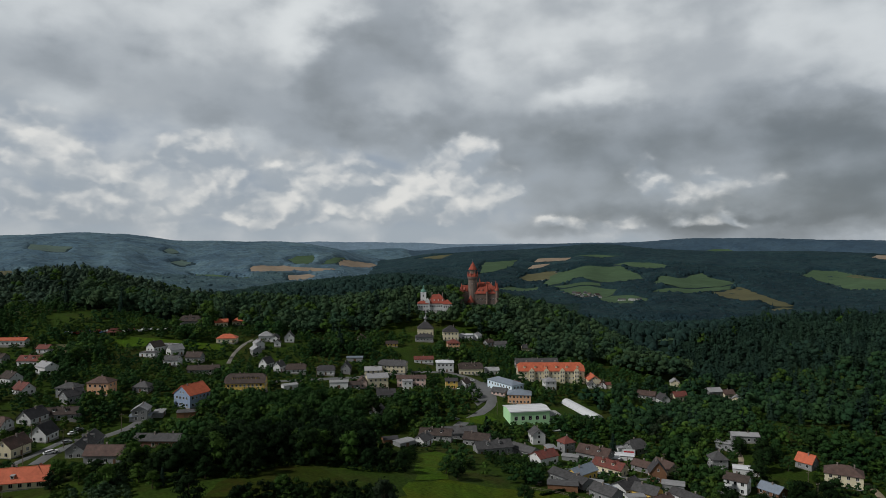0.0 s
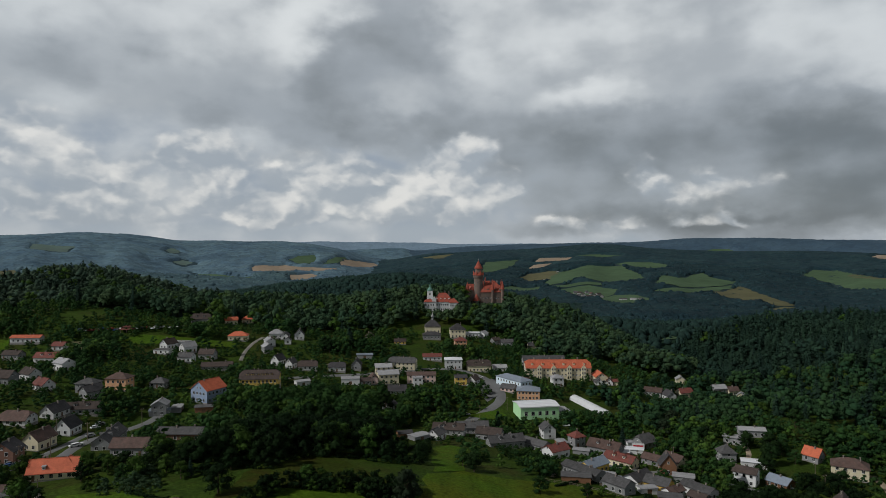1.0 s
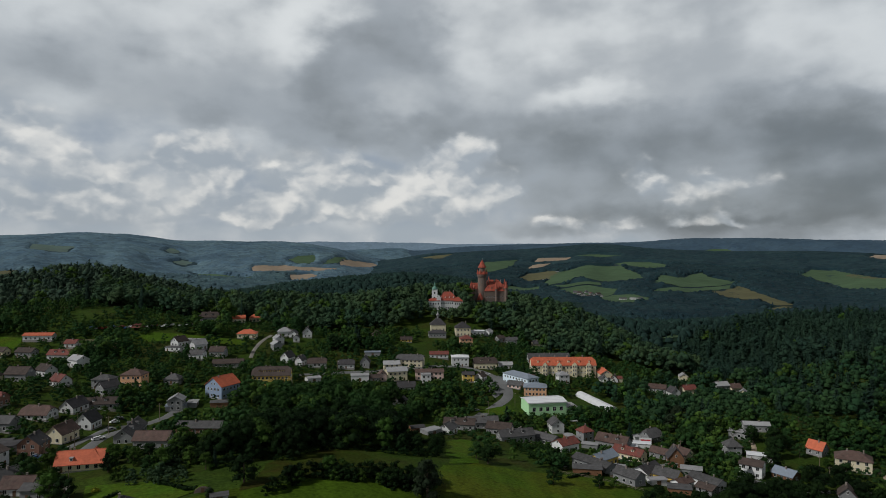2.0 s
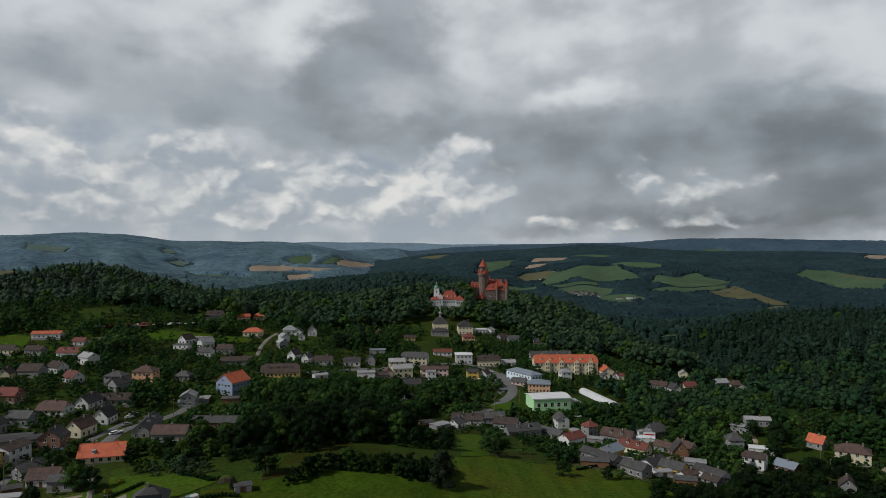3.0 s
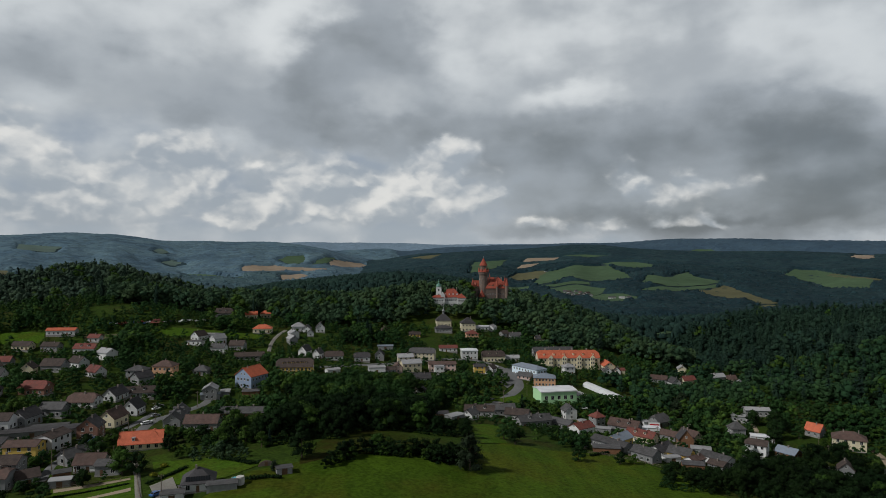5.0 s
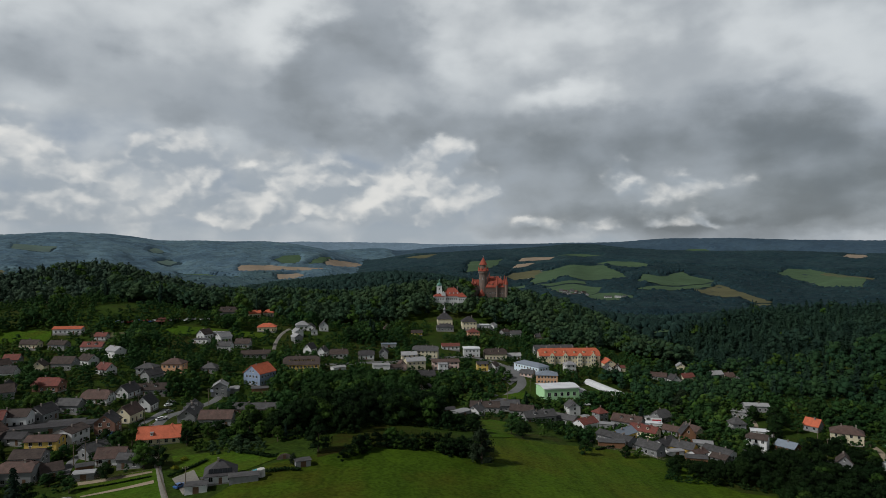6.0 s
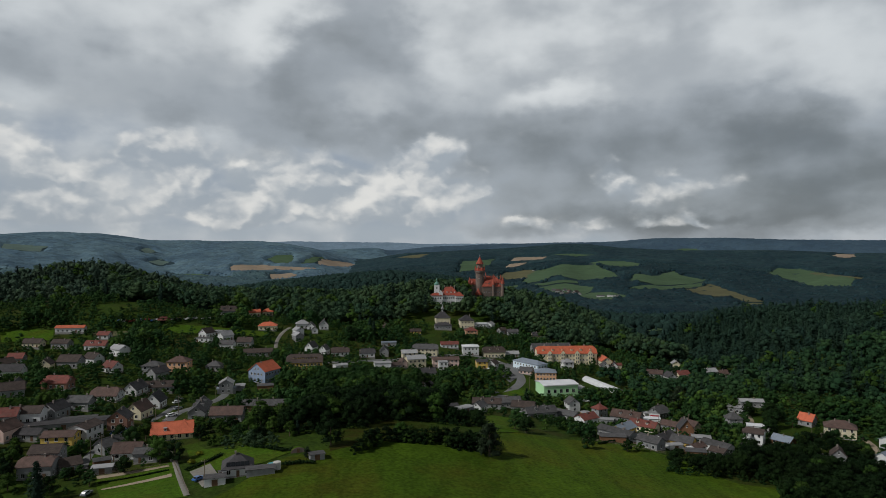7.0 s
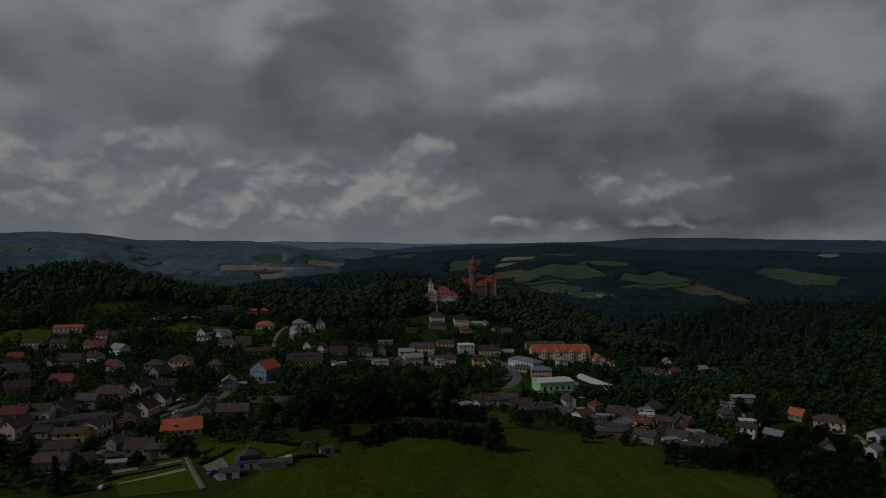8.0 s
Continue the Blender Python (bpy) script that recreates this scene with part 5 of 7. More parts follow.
shed(61.9, 279.9, 160, 10, 5, 2.6, "light", "timber", 6)
shed(82.6, 255.7, 165, 9, 6, 2.4, "grey", "timber", 8)
shed(76.1, 263.7, 10, 7, 4, 2.6, "light", "white", 5)
shed(48.6, 270.8, 170, 12, 6, 2.8, "grey", "timber", 6)
shed(-69.0, 443.0, 8, 12, 8, 4, "light", "white", 4)
shed(-97.7, 425.1, 30, 9, 6, 3, "light", "white", 14)
shed(-66.4, 503.7, 5, 12, 7, 3, "blue", "grey", 6)
shed(55.8, 344.8, 100, 8, 5, 2.6, "light", "timber", 8)
shed(63.3, 330.8, 160, 8, 5, 2.6, "light", "grey", 8)
shed(93.4, 348.8, 10, 6, 5, 2.6, "light", "white", 8)
shed(-132.2, 344.7, 10, 9, 6, 3, "grey", "timber", 10)
shed(-146.9, 345.4, 100, 8, 5, 2.6, "light", "grey", 6)
shed(-152.4, 337.0, 15, 10, 6, 3, "blue", "grey", 6)
shed(-18.8, 321.9, 40, 9, 6, 2.8, "light", "grey", 6)
shed(-25.9, 324.9, 20, 7, 5, 2.6, "dark", "timber", 20)
shed(99.2, 287.1, 160, 9, 6, 2.8, "light", "grey", 8)
shed(83.5, 275.1, 15, 8, 5, 2.6, "pink", "white", 10)

# ---- landmark buildings ----
def cone_roof(name, parent, x, y, r, z0, z1, mat, sides=8, flare=1.12):
    s = Solid().lathe([(r * flare, z0), (r * 0.95, z0 + (z1 - z0) * 0.14), (r * 0.45, z0 + (z1 - z0) * 0.6), (0.06, z1)], sides, x, y)
    return part(name, s.mesh(name, mat), parent)


def hall_block(owner, x, y, turn, L, W, z0, eave, rise, kind, roof, wall, cols=0, rows=0, ends=0, win=(1.1, 1.6), top_gap=0.9):
    """A wing: walls, roof and rows of windows, inside a larger building. Heights from the thing's base."""
    body = part("wing", body_solid(kind, L, W, eave, rise, -z0).mesh("wing", wall), owner, m=pose(x, y, 0, 0, 0, turn))
    part("roof", roof_shell(kind, L, W, eave, rise, 0.45).mesh("roof", roof), body)
    for r in range(rows):
        z = z0 + 1.2 + r * (eave - z0 - top_gap) / rows
        for side in (-1, 1):
            for k in range(cols):
                add_window(body, ((k + 0.5) / cols - 0.5) * L * 0.94, side * (W / 2 + 0.01), z, 0 if side < 0 else 180, *win)
            for k in range(ends):
                add_window(body, side * (L / 2 + 0.01), ((k + 0.5) / ends - 0.5) * W * 0.85, z, 90 if side > 0 else -90, *win)
    return body


def battlements(owner, x, y, r, z, n, mat, size=0.7):
    for k in range(n):
        a = 2 * math.pi * k / n
        s = Solid().box(-size / 2, size / 2, -0.25, 0.25, 0, 1.0)
        part("merlon", s.mesh("merlon", mat), owner, m=pose(x + r * math.cos(a), y + r * math.sin(a), z, 0, 0, math.degrees(a) + 90))


def castle():
    x, y = 40.0, 745.0
    base = 36.0
    ob = thing("castle", "grey stone castle with a tall tower and steep red roofs", "castle", pose(x, y, base))
    stone, red = WALL["stone"], ROOF["bright"]
    FOOTPRINTS.append((x, y, 0, 44, 34, 10))
    # keep: round shaft, corbelled gallery, upper drum and spire
    keep = part("tower", Solid().lathe([(6.2, -6), (5.2, 4), (4.9, 31.5), (5.9, 33.5), (5.9, 35.6)], 16).mesh("tower", stone), ob, "tall round stone keep", pose(-7, -4, 0))
    part("gallery_roof", Solid().lathe([(6.5, 35.5), (6.1, 36.2), (3.9, 38.6)], 16).mesh("gallery_roof", red), keep)
    part("drum", Solid().lathe([(3.7, 37.5), (3.7, 42.5), (4.4, 43.2)], 12).mesh("drum", stone), keep)
    cone_roof("spire", keep, 0, 0, 4.4, 43.0, 52.0, red, 12)
    part("finial", Solid().lathe([(0.12, 51.5), (0.12, 54.0)], 6).mesh("finial", METAL), keep)
    for k in range(6):
        a = radians(k * 60 + 15)
        add_window(keep, 4.93 * math.cos(a - 0.0), 4.93 * math.sin(a), 26, math.degrees(a) + 90, 0.8, 1.6)
    for k in range(8):
        a = radians(k * 45 + 22)
        part("corner_turret", Solid().lathe([(0.7, 36.0), (0.7, 38.0), (0.06, 41.0)], 6, 5.6 * math.cos(a), 5.6 * math.sin(a)).mesh("corner_turret", red), keep)
    # palace wing to the east, with stepped roofs and corner turrets
    hall_block(ob, 7.5, -3, 4, 25, 13, -8, 17.5, 9.5, "hip", red, stone, 8, 3, 4, (1.1, 1.7))
    hall_block(ob, 6, 8, 4, 24, 11, -6, 19.0, 9.5, "hip", red, stone, 7, 2, 3)
    hall_block(ob, 16.5, 2, 94, 17, 9, -8, 16.0, 8.5, "half", red, stone, 5, 3, 3)
    hall_block(ob, -16, 2, 96, 18, 9, -6, 14.0, 9.0, "half", red, stone, 5, 2, 3)
    hall_block(ob, -10, 9, 8, 16, 10, -6, 16.0, 9.0, "gable", red, stone, 4, 2, 2)
    for tx, ty, r, top, tip in ((-19.5, -8, 2.4, 17, 28), (-9.5, -12, 3.2, 7.5, 15.5), (19.5, -9.5, 1.7, 20, 29), (8.5, -9.8, 1.3, 19, 31), (-4, 7, 1.6, 24, 34), (19.5, 8, 1.8, 21, 30), (1.5, 9, 1.2, 26, 33)):
        t = part("turret", Solid().lathe([(r, -6), (r, top - 1.5), (r * 1.15, top)], 12, tx, ty).mesh("turret", stone), ob)
        cone_roof("turret_roof", t, tx, ty, r * 1.2, top, tip, red, 12)
    # curtain wall in front
    wall = part("curtain_wall", Solid().box(-24, 22, -16.6, -15.4, -8, 2.6).box(-24.6, -23.4, -16, 12, -8, 2.6).box(21.4, 22.6, -16, 12, -8, 2.6).mesh("curtain_wall", stone), ob)
    for k in range(23):
        part("merlon", Solid().box(-0.6, 0.6, -0.5, 0.5, 0, 1.0).mesh("merlon", stone), wall, m=pose(-23.3 + k * 2.0, -16, 2.6))
    for k in range(5):
        dx = -1 + k * 4.4
        d = part("dormer", Solid().box(dx - 0.8, dx + 0.8, -8.6, -5.0, 18.6, 20.6).mesh("dormer", stone), ob)
        part("dormer_roof", Solid().lathe([(1.35, 20.6), (0.05, 23.0)], 4, dx, -7.6, radians(45)).mesh("dormer_roof", red), d)
    for cx in (0, 7, 14):
        part("chimney", Solid().box(cx - 0.6, cx + 0.6, -1.2, 0, 22, 29).mesh("chimney", CHIMNEY), ob)


def chateau():
    x, y = -9.5, 686.0
    base = 41.5
    ob = thing("chateau", "white chateau with red roofs and a green-domed tower", "chateau", pose(x, y, base))
    FOOTPRINTS.append((x, y, 0, 34, 20, 6))
    white, red = WALL["white"], ROOF["bright"]
    hall_block(ob, 3.0, 1, 4, 21, 14, -9, 6.2, 8.2, "hip", red, white, 9, 3, 4, (1.2, 1.9))
    hall_block(ob, 13.8, -2.5, 4, 9, 11, -9, 5.4, 4.0, "hip", red, white, 4, 3, 3, (1.2, 1.9))
    hall_block(ob, -11.0, -3, 4, 11, 11, -9, 6.0, 3.4, "hip", red, white, 4, 3, 3, (1.2, 1.9))
    part("gable", body_solid("gable", 3, 4.4, 8.4, 3.2, 3).mesh("gable", white), ob, m=pose(-6.2, -6.6, 0, 0, 0, 90))
    tower = part("tower", Solid().box(-2.85, 2.85, -2.85, 2.85, -9, 16.2).box(-3.0, 3.0, -3.0, 3.0, 16.2, 16.7).box(-3.0, 3.0, -3.0, 3.0, 10.2, 10.5).mesh("tower", white), ob, m=pose(-10.5, -2, 0))
    part("dome", Solid().lathe([(3.0, 16.7), (2.9, 17.4), (2.5, 18.7), (1.5, 19.8), (0.8, 20.2), (0.8, 21.4), (1.05, 21.6), (0.5, 22.4), (0.06, 24.4)], 14).mesh("dome", COPPER, True), tower, "green copper onion dome")
    for turn, px, py in ((0, 0, -2.87), (90, 2.87, 0), (180, 0, 2.87), (-90, -2.87, 0)):
        for z in (7.0, 12.4):
            add_window(tower, px, py, z, turn, 1.3, 2.0)
    for k in range(4):
        dx = -3.5 + k * 4.2
        d = part("dormer", Solid().box(dx - 0.6, dx + 0.6, -4.4, -0.5, 8.2, 9.6).mesh("dormer", white), ob)
        part("dormer_roof", Solid().lathe([(1.05, 9.6), (0.05, 10.6)], 4, dx, -3.8, radians(45)).mesh("dormer_roof", red), d)
    for cx in (-2, 5, 9):
        part("chimney", Solid().box(cx - 0.4, cx + 0.4, 1.4, 2.2, 11, 16.0).mesh("chimney", CHIMNEY), ob)


def church():
    x, y = -16.5, 627.0
    z = float(ground_z(x, y))
    ob = thing("church", "cream church with a dark mansard roof and slender lantern", "church", pose(x, y, z, 0, 0, 4))
    FOOTPRINTS.append((x, y, 4, 16, 13, 15))
    cream, dark = WALL["cream"], ROOF["dark"]
    hall_block(ob, 0, 0, 0, 14.5, 12, -2, 5.8, 5.8, "hip", dark, cream, 4, 1, 3, (1.1, 2.4))
    part("lantern", Solid().lathe([(1.0, 10.4), (0.9, 13.4), (1.2, 13.6)], 8).mesh("lantern", WALL["grey"]), ob)
    part("lantern_cap", Solid().lathe([(1.7, 13.5), (1.6, 14.6), (0.7, 15.7), (0.4, 16.6), (0.06, 18.6)], 8).mesh("lantern_cap", ROOF["light"], True), ob)
    house(-17.0, 606.0, 4, 16, 9, 4.4, 26, "hip", "dark", "grey", name="parish_house", category="house")


def school():
    x, y, L, W = 82.0, 512.0, 50.0, 13.0
    z = float(ground_z(x, y)) - 0.6
    ob = thing("school_building", "long cream school building with a bright orange roof", "school", pose(x, y, z, 0, 0, 0.5))
    FOOTPRINTS.append((x, y, 0.5, L, W, 2))
    cream, orange = WALL["cream"], ROOF["orange"]
    body = hall_block(ob, 0, 0, 0, L, W, -2.5, 9.0, 5.2, "half", orange, cream, 17, 3, 4, (1.1, 1.6), 0.4)
    for gx in (-15, -4, 8, 19):
        wing = part("gable_front", body_solid("gable", 2.6, 3.6, 9.6, 1.9, 2.5).mesh("gable_front", cream), ob, m=pose(gx, -W / 2 - 0.4, 0, 0, 0, 90))
        part("gable_roof", roof_shell("gable", 5.0, 3.6, 9.6, 1.9, 0.3).mesh("gable_roof", orange), wing, m=pose(1.6, 0, 0.02))
        for zz in (1.2, 4.2, 7.2):
            for k in (-1, 1):
                add_window(wing, -1.31, k * 0.85, zz, -90, 1.0, 1.6)
    part("cornice", Solid().box(-L / 2 - 0.15, L / 2 + 0.15, -W / 2 - 0.15, -W / 2 - 0.004, 8.0, 8.35).box(-L / 2 - 0.15, L / 2 + 0.15, -W / 2 - 0.12, -W / 2 - 0.004, 3.0, 3.2).mesh("cornice", WALL["white"]), ob)
    for k in range(6):
        dx = -20 + k * 8
        d = part("dormer", Solid().box(dx - 0.8, dx + 0.8, -4.6, -1, 10.6, 12.2).mesh("dormer", cream), ob)
        part("dormer_roof", Solid().lathe([(1.4, 12.1), (0.05, 13.2)], 4, dx, -3.9, radians(45)).mesh("dormer_roof", orange), d)
    for cx in (-18, -6, 4, 16):
        part("chimney", Solid().box(cx - 0.5, cx + 0.5, 0.6, 1.6, 12.6, 15.4).mesh("chimney", CHIMNEY), ob)
    house(76.0, 545.0, 2, 34, 11, 6.5, 30, "gable", "grey", "grey", name="school_annex", category="school", chimneys=2)
    house(113.0, 504.0, 92, 13, 9, 5.2, 34, "gable", "orange", "cream", name="school_wing", category="school")
    shed(121.0, 498.0, 0, 8, 6, 3.0, "red", "cream", 26)


def green_hall():
    x, y, L, W = 50.0, 401.0, 24.0, 16.0
    z = float(ground_z(x, y))
    ob = thing("sports_hall", "light green hall with a white low roof and tall windows", "hall", pose(x, y, z, 0, 0, 10))
    FOOTPRINTS.append((x, y, 10, 40, 18, 1))
    body = part("wall", Solid().box(-L / 2, L / 2, -W / 2, W / 2, -2, 7.6).mesh("wall", WALL["green"]), ob)
    part("roof", roof_shell("gable", L, W, 7.7, 1.0, 0.55, 0.3).mesh("roof", ROOF["white"]), ob)
    part("fascia", Solid().box(-L / 2 - 0.5, L / 2 + 0.5, -W / 2 - 0.62, -W / 2 - 0.56, 7.1, 7.75).mesh("fascia", WALL["white"]), ob)
    part("annex", Solid().box(L / 2, L / 2 + 8, -W / 2 + 2, W / 2 - 2, -2, 3.4).mesh("annex", WALL["green"]), ob)
    part("annex_roof", Solid().box(L / 2 + 0.01, L / 2 + 8.4, -W / 2 + 1.6, W / 2 - 1.6, 3.4, 3.65).mesh("annex_roof", ROOF["light"]), ob)
    for k in range(5):
        for s in (-1, 1):
            add_window(ob, ((k + 0.5) / 5 - 0.5) * L * 0.9, s * (W / 2 + 0.01), 2.3, 0 if s < 0 else 180, 2.0, 2.4)
    for k in range(3):
        add_window(ob, L / 2 + 1.6 + k * 2.4, -W / 2 + 1.99, 1.1, 0, 1.4, 1.2)


def office_blocks():
    # pale blue two-storey block and the peach one in front of it
    house(43.5, 466.0, 124, 27, 10.5, 7.4, 22, "hip", "blue", "pale", name="office_building", category="office", bays=8, ends=3, chimneys=0,
          label="pale blue two-storey office building with a grey metal roof")
    house(50.5, 441.0, 172, 15, 12, 6.4, 20, "hip", "blue", "peach", name="office_building", category="office", bays=6, ends=3, chimneys=0,
          label="peach two-storey office building with a blue-grey roof")


def inn():
    house(-118.8, 403.5, 6, 23, 12, 6.8, 36, "half", "brown", "yellow", dormers=6, chimneys=2, name="inn", category="inn", bays=9, ends=4,
          label="yellow two-storey inn with a tall brown tiled roof")
    house(-137.4, 365.8, 62, 14, 12.5, 7.4, 36, "gable", "orange", "blue", chimneys=1, name="guest_house", category="house", bays=5, ends=4, floors=2,
          label="blue gabled guest house with a bright orange roof")


def polytunnel():
    a, b = Vector((83.0, 450.0)), Vector((95.5, 409.5))
    mid, way = (a + b) / 2, b - a
    L = way.length
    turn = math.degrees(math.atan2(way.y, way.x))
    z = float(ground_z(mid.x, mid.y))
    slope = math.degrees(math.atan2(float(ground_z(b.x, b.y)) - float(ground_z(a.x, a.y)), L))
    ob = thing("polytunnel", "long white plastic-covered garden tunnel", "greenhouse", pose(mid.x, mid.y, z, 0, -slope, turn))
    FOOTPRINTS.append((mid.x, mid.y, turn, L + 10, 20, 0.5))
    vs, fs, n, m = [], [], 25, 12
    for i in range(n):
        px = -L / 2 + L * i / (n - 1)
        r = 1.0 + (0.02 if i % 2 else 0.0)
        for k in range(m + 1):
            t = math.pi * k / m
            vs.append((px, -3.9 * r * math.cos(t), -0.3 + 3.7 * r * math.sin(t)))
    for i in range(n - 1):
        for k in range(m):
            c = i * (m + 1) + k
            fs.append((c, c + m + 1, c + m + 2, c + 1))
    part("cover", mesh_of("cover", vs, fs, FOIL, True), ob)
    for px in (-L / 2, L / 2):
        e = [(px, -3.9 * math.cos(math.pi * k / m), -0.3 + 3.7 * math.sin(math.pi * k / m)) for k in range(m + 1)]
        part("end_wall", mesh_of("end_wall", e, [tuple(range(m + 1))], FOIL), ob)
    for i in range(0, n, 3):
        px = -L / 2 + L * i / (n - 1)
        s = Solid()
        for k in range(m):
            t0, t1 = math.pi * k / m, math.pi * (k + 1) / m
            s.add([(px - 0.05, -4.0 * math.cos(t), -0.3 + 3.82 * math.sin(t)) for t in (t0, t1)] + [(px + 0.05, -4.0 * math.cos(t), -0.3 + 3.82 * math.sin(t)) for t in (t1, t0)], [(0, 1, 2, 3)])
        part("hoop", s.mesh("hoop", METAL), ob)


def slate_house():
    x, y = -106.1, 180.3
    ob = house(x, y, 14, 9.5, 9, 3.2, 38, "hip", "dark", "white", name="house", label="white bungalow with a grey hipped roof and solar panels")
    part("terrace_wing", body_solid("flat", 9, 4, 2.8, 0, 1.5).mesh("terrace_wing", WALL["grey"]), ob, m=pose(7.2, -4.6, 0))
    part("wing_roof", roof_shell("gable", 9, 4, 2.8, 0.5, 0.35).mesh("wing_roof", ROOF["grey"]), ob, m=pose(7.2, -4.6, 0))
    panel = Solid().box(-0.68, 0.68, -0.8, 0.8, 0.0, 0.06).mesh("solar_panel", GLASS)
    for r in range(1):
        for k in range(5):
            yy = -3.6 + r * 1.6
            part("solar_panel", panel, ob, "dark solar panel", pose(-2.9 + k * 1.45 + r * 1.2, yy, 3.2 + (4.5 + yy) * 0.7813 + 0.16, 38, 0, 0))
    part("water_tank", Solid().lathe([(1.3, -1), (1.3, 3.2), (1.2, 3.3)], 14, 12.6, -2.6).mesh("water_tank", CONCRETE), ob, "round grey concrete tank")


def orange_house():
    x, y = -145.2, 231.2
    ob = house(x, y, 14, 15.5, 8.5, 3.2, 40, "gable", "orange", "cream", chimneys=2, label="cream bungalow with a bright orange cross-gabled roof")
    rise = 4.25 * math.tan(radians(40))
    cross = part("cross_wing", body_solid("hip", 9.5, 6.5, 3.4, rise * 1.0).mesh("cross_wing", WALL["cream"]), ob, m=pose(4.4, 1.0, 0, 0, 0, 90))
    part("cross_roof", roof_shell("hip", 9.5, 6.5, 3.4, rise * 1.0, 0.45).mesh("cross_roof", ROOF["orange"]), cross)
    dorm = part("dormer", Solid().box(-3.1, -2.1, -3.5, -1.2, 3.6, 4.9).mesh("dormer", WALL["white"]), ob)
    part("dormer_roof", Solid().box(-3.3, -1.9, -3.75, -0.9, 4.9, 5.05).mesh("dormer_roof", ROOF["light"]), dorm)
    part("window", window_mesh(0.7, 0.8)[2], dorm, m=pose(-2.6, -3.51, 3.95))


castle()
chateau()
church()
school()
green_hall()
office_blocks()
inn()
polytunnel()
slate_house()
orange_house()

# ---- trees ----
ICO = [(0, 0, 1)] + [(0.894 * math.cos(radians(72 * k)), 0.894 * math.sin(radians(72 * k)), 0.447) for k in range(5)] + \
      [(0.894 * math.cos(radians(72 * k + 36)), 0.894 * math.sin(radians(72 * k + 36)), -0.447) for k in range(5)] + [(0, 0, -1)]
ICO_F = [(0, 1 + k, 1 + (k + 1) % 5) for k in range(5)] + [(1 + k, 6 + k, 1 + (k + 1) % 5) for k in range(5)] + \
        [(1 + (k + 1) % 5, 6 + k, 6 + (k + 1) % 5) for k in range(5)] + [(11, 6 + (k + 1) % 5, 6 + k) for k in range(5)]
ICO, ICO_F = np.array(ICO), np.array(ICO_F[:15])  # the underside stays open


def leaf_cloud(rng, centres, radii, count, size, squash=0.85, core=0.80):
    """Leaf clumps strewn over a set of lobes, with a ragged core in each lobe."""
    vs, fs, n = [], [], 0
    for c, r in zip(centres, radii):
        solid = ICO * r * core * rng.uniform(0.8, 1.15, (12, 1)) * np.array([1, 1, squash]) + c
        vs.append(solid)
        fs.append(ICO_F + n)
        n += 12
    share = np.array(radii) ** 2
    pick = rng.choice(len(centres), count, p=share / share.sum())
    d = rng.normal(size=(count, 3))
    d[:, 2] = np.abs(d[:, 2]) * 0.9 - 0.35
    d /= np.linalg.norm(d, axis=1)[:, None]
    at = np.array(centres)[pick] + d * (np.array(radii)[pick] * rng.uniform(core - 0.06, 1.12, count))[:, None] * np.array([1, 1, squash])
    a = np.cross(d, rng.normal(size=(count, 3)))
    a /= np.linalg.norm(a, axis=1)[:, None]
    b = np.cross(d, a) * 0.75 + d * rng.uniform(-0.5, 0.5, (count, 1))
    s = (size * rng.uniform(0.6, 1.3, count))[:, None]
    tri = np.stack([at - a * s * 0.6 - b * s * 0.4, at + a * s * 0.6 - b * s * 0.35, at + b * s * 0.75], 1).reshape(-1, 3)
    vs.append(tri)
    fs.append(np.arange(count * 3).reshape(-1, 3) + n)
    return np.concatenate(vs), np.concatenate(fs)


def broadleaf(seed, count, size, lobes=8, tall=1.0, low=0.34, core=0.80):
    """Crown of a broad-leaved tree of height 1 and crown width about 0.75."""
    rng = np.random.default_rng(seed)
    cs, rs = [], []
    for k in range(lobes):
        a = 2.4 * k + rng.uniform(-0.4, 0.4)
        h = low + (0.78 - low) * (k / max(1, lobes - 1)) + rng.uniform(-0.05, 0.05)
        out = 0.23 * (1.0 - 0.75 * max(0, (h - 0.5) / 0.35)) * rng.uniform(0.7, 1.2) / tall
        cs.append((out * math.cos(a), out * math.sin(a), h))
        rs.append(rng.uniform(0.14, 0.21) / (1 + 0.4 * (tall - 1)))
    return leaf_cloud(rng, cs, rs, count, size, core=core)


def conifer(seed, count, size):
    """A spruce of height 1: whorls of drooping boughs that narrow to the tip."""
    rng = np.random.default_rng(seed)
    u = rng.uniform(0, 1, count) ** 0.75
    z = 0.08 + 0.90 * (1 - u)
    a = rng.uniform(0, 2 * math.pi, count)
    r = 0.20 * u * (0.75 + 0.25 * np.sin(z * 55)) * rng.uniform(0.7, 1.1, count) + 0.008
    at = np.stack([r * np.cos(a), r * np.sin(a), z], 1)
    out = np.stack([np.cos(a), np.sin(a), -0.55 * np.ones(count)], 1)
    side = np.stack([-np.sin(a), np.cos(a), rng.uniform(-0.3, 0.3, count)], 1)
    s = (size * rng.uniform(0.6, 1.2, count))[:, None]
    tri = np.stack([at - side * s * 0.5, at + side * s * 0.5, at + out * s * 0.9], 1).reshape(-1, 3)
    core_v = np.array([(0.11 * math.cos(radians(60 * k)), 0.11 * math.sin(radians(60 * k)), 0.08) for k in range(6)] + [(0, 0, 0.95)])
    core_f = np.array([(k, (k + 1) % 6, 6) for k in range(6)])
    return np.concatenate([core_v, tri]), np.concatenate([core_f, np.arange(count * 3).reshape(-1, 3) + 7])


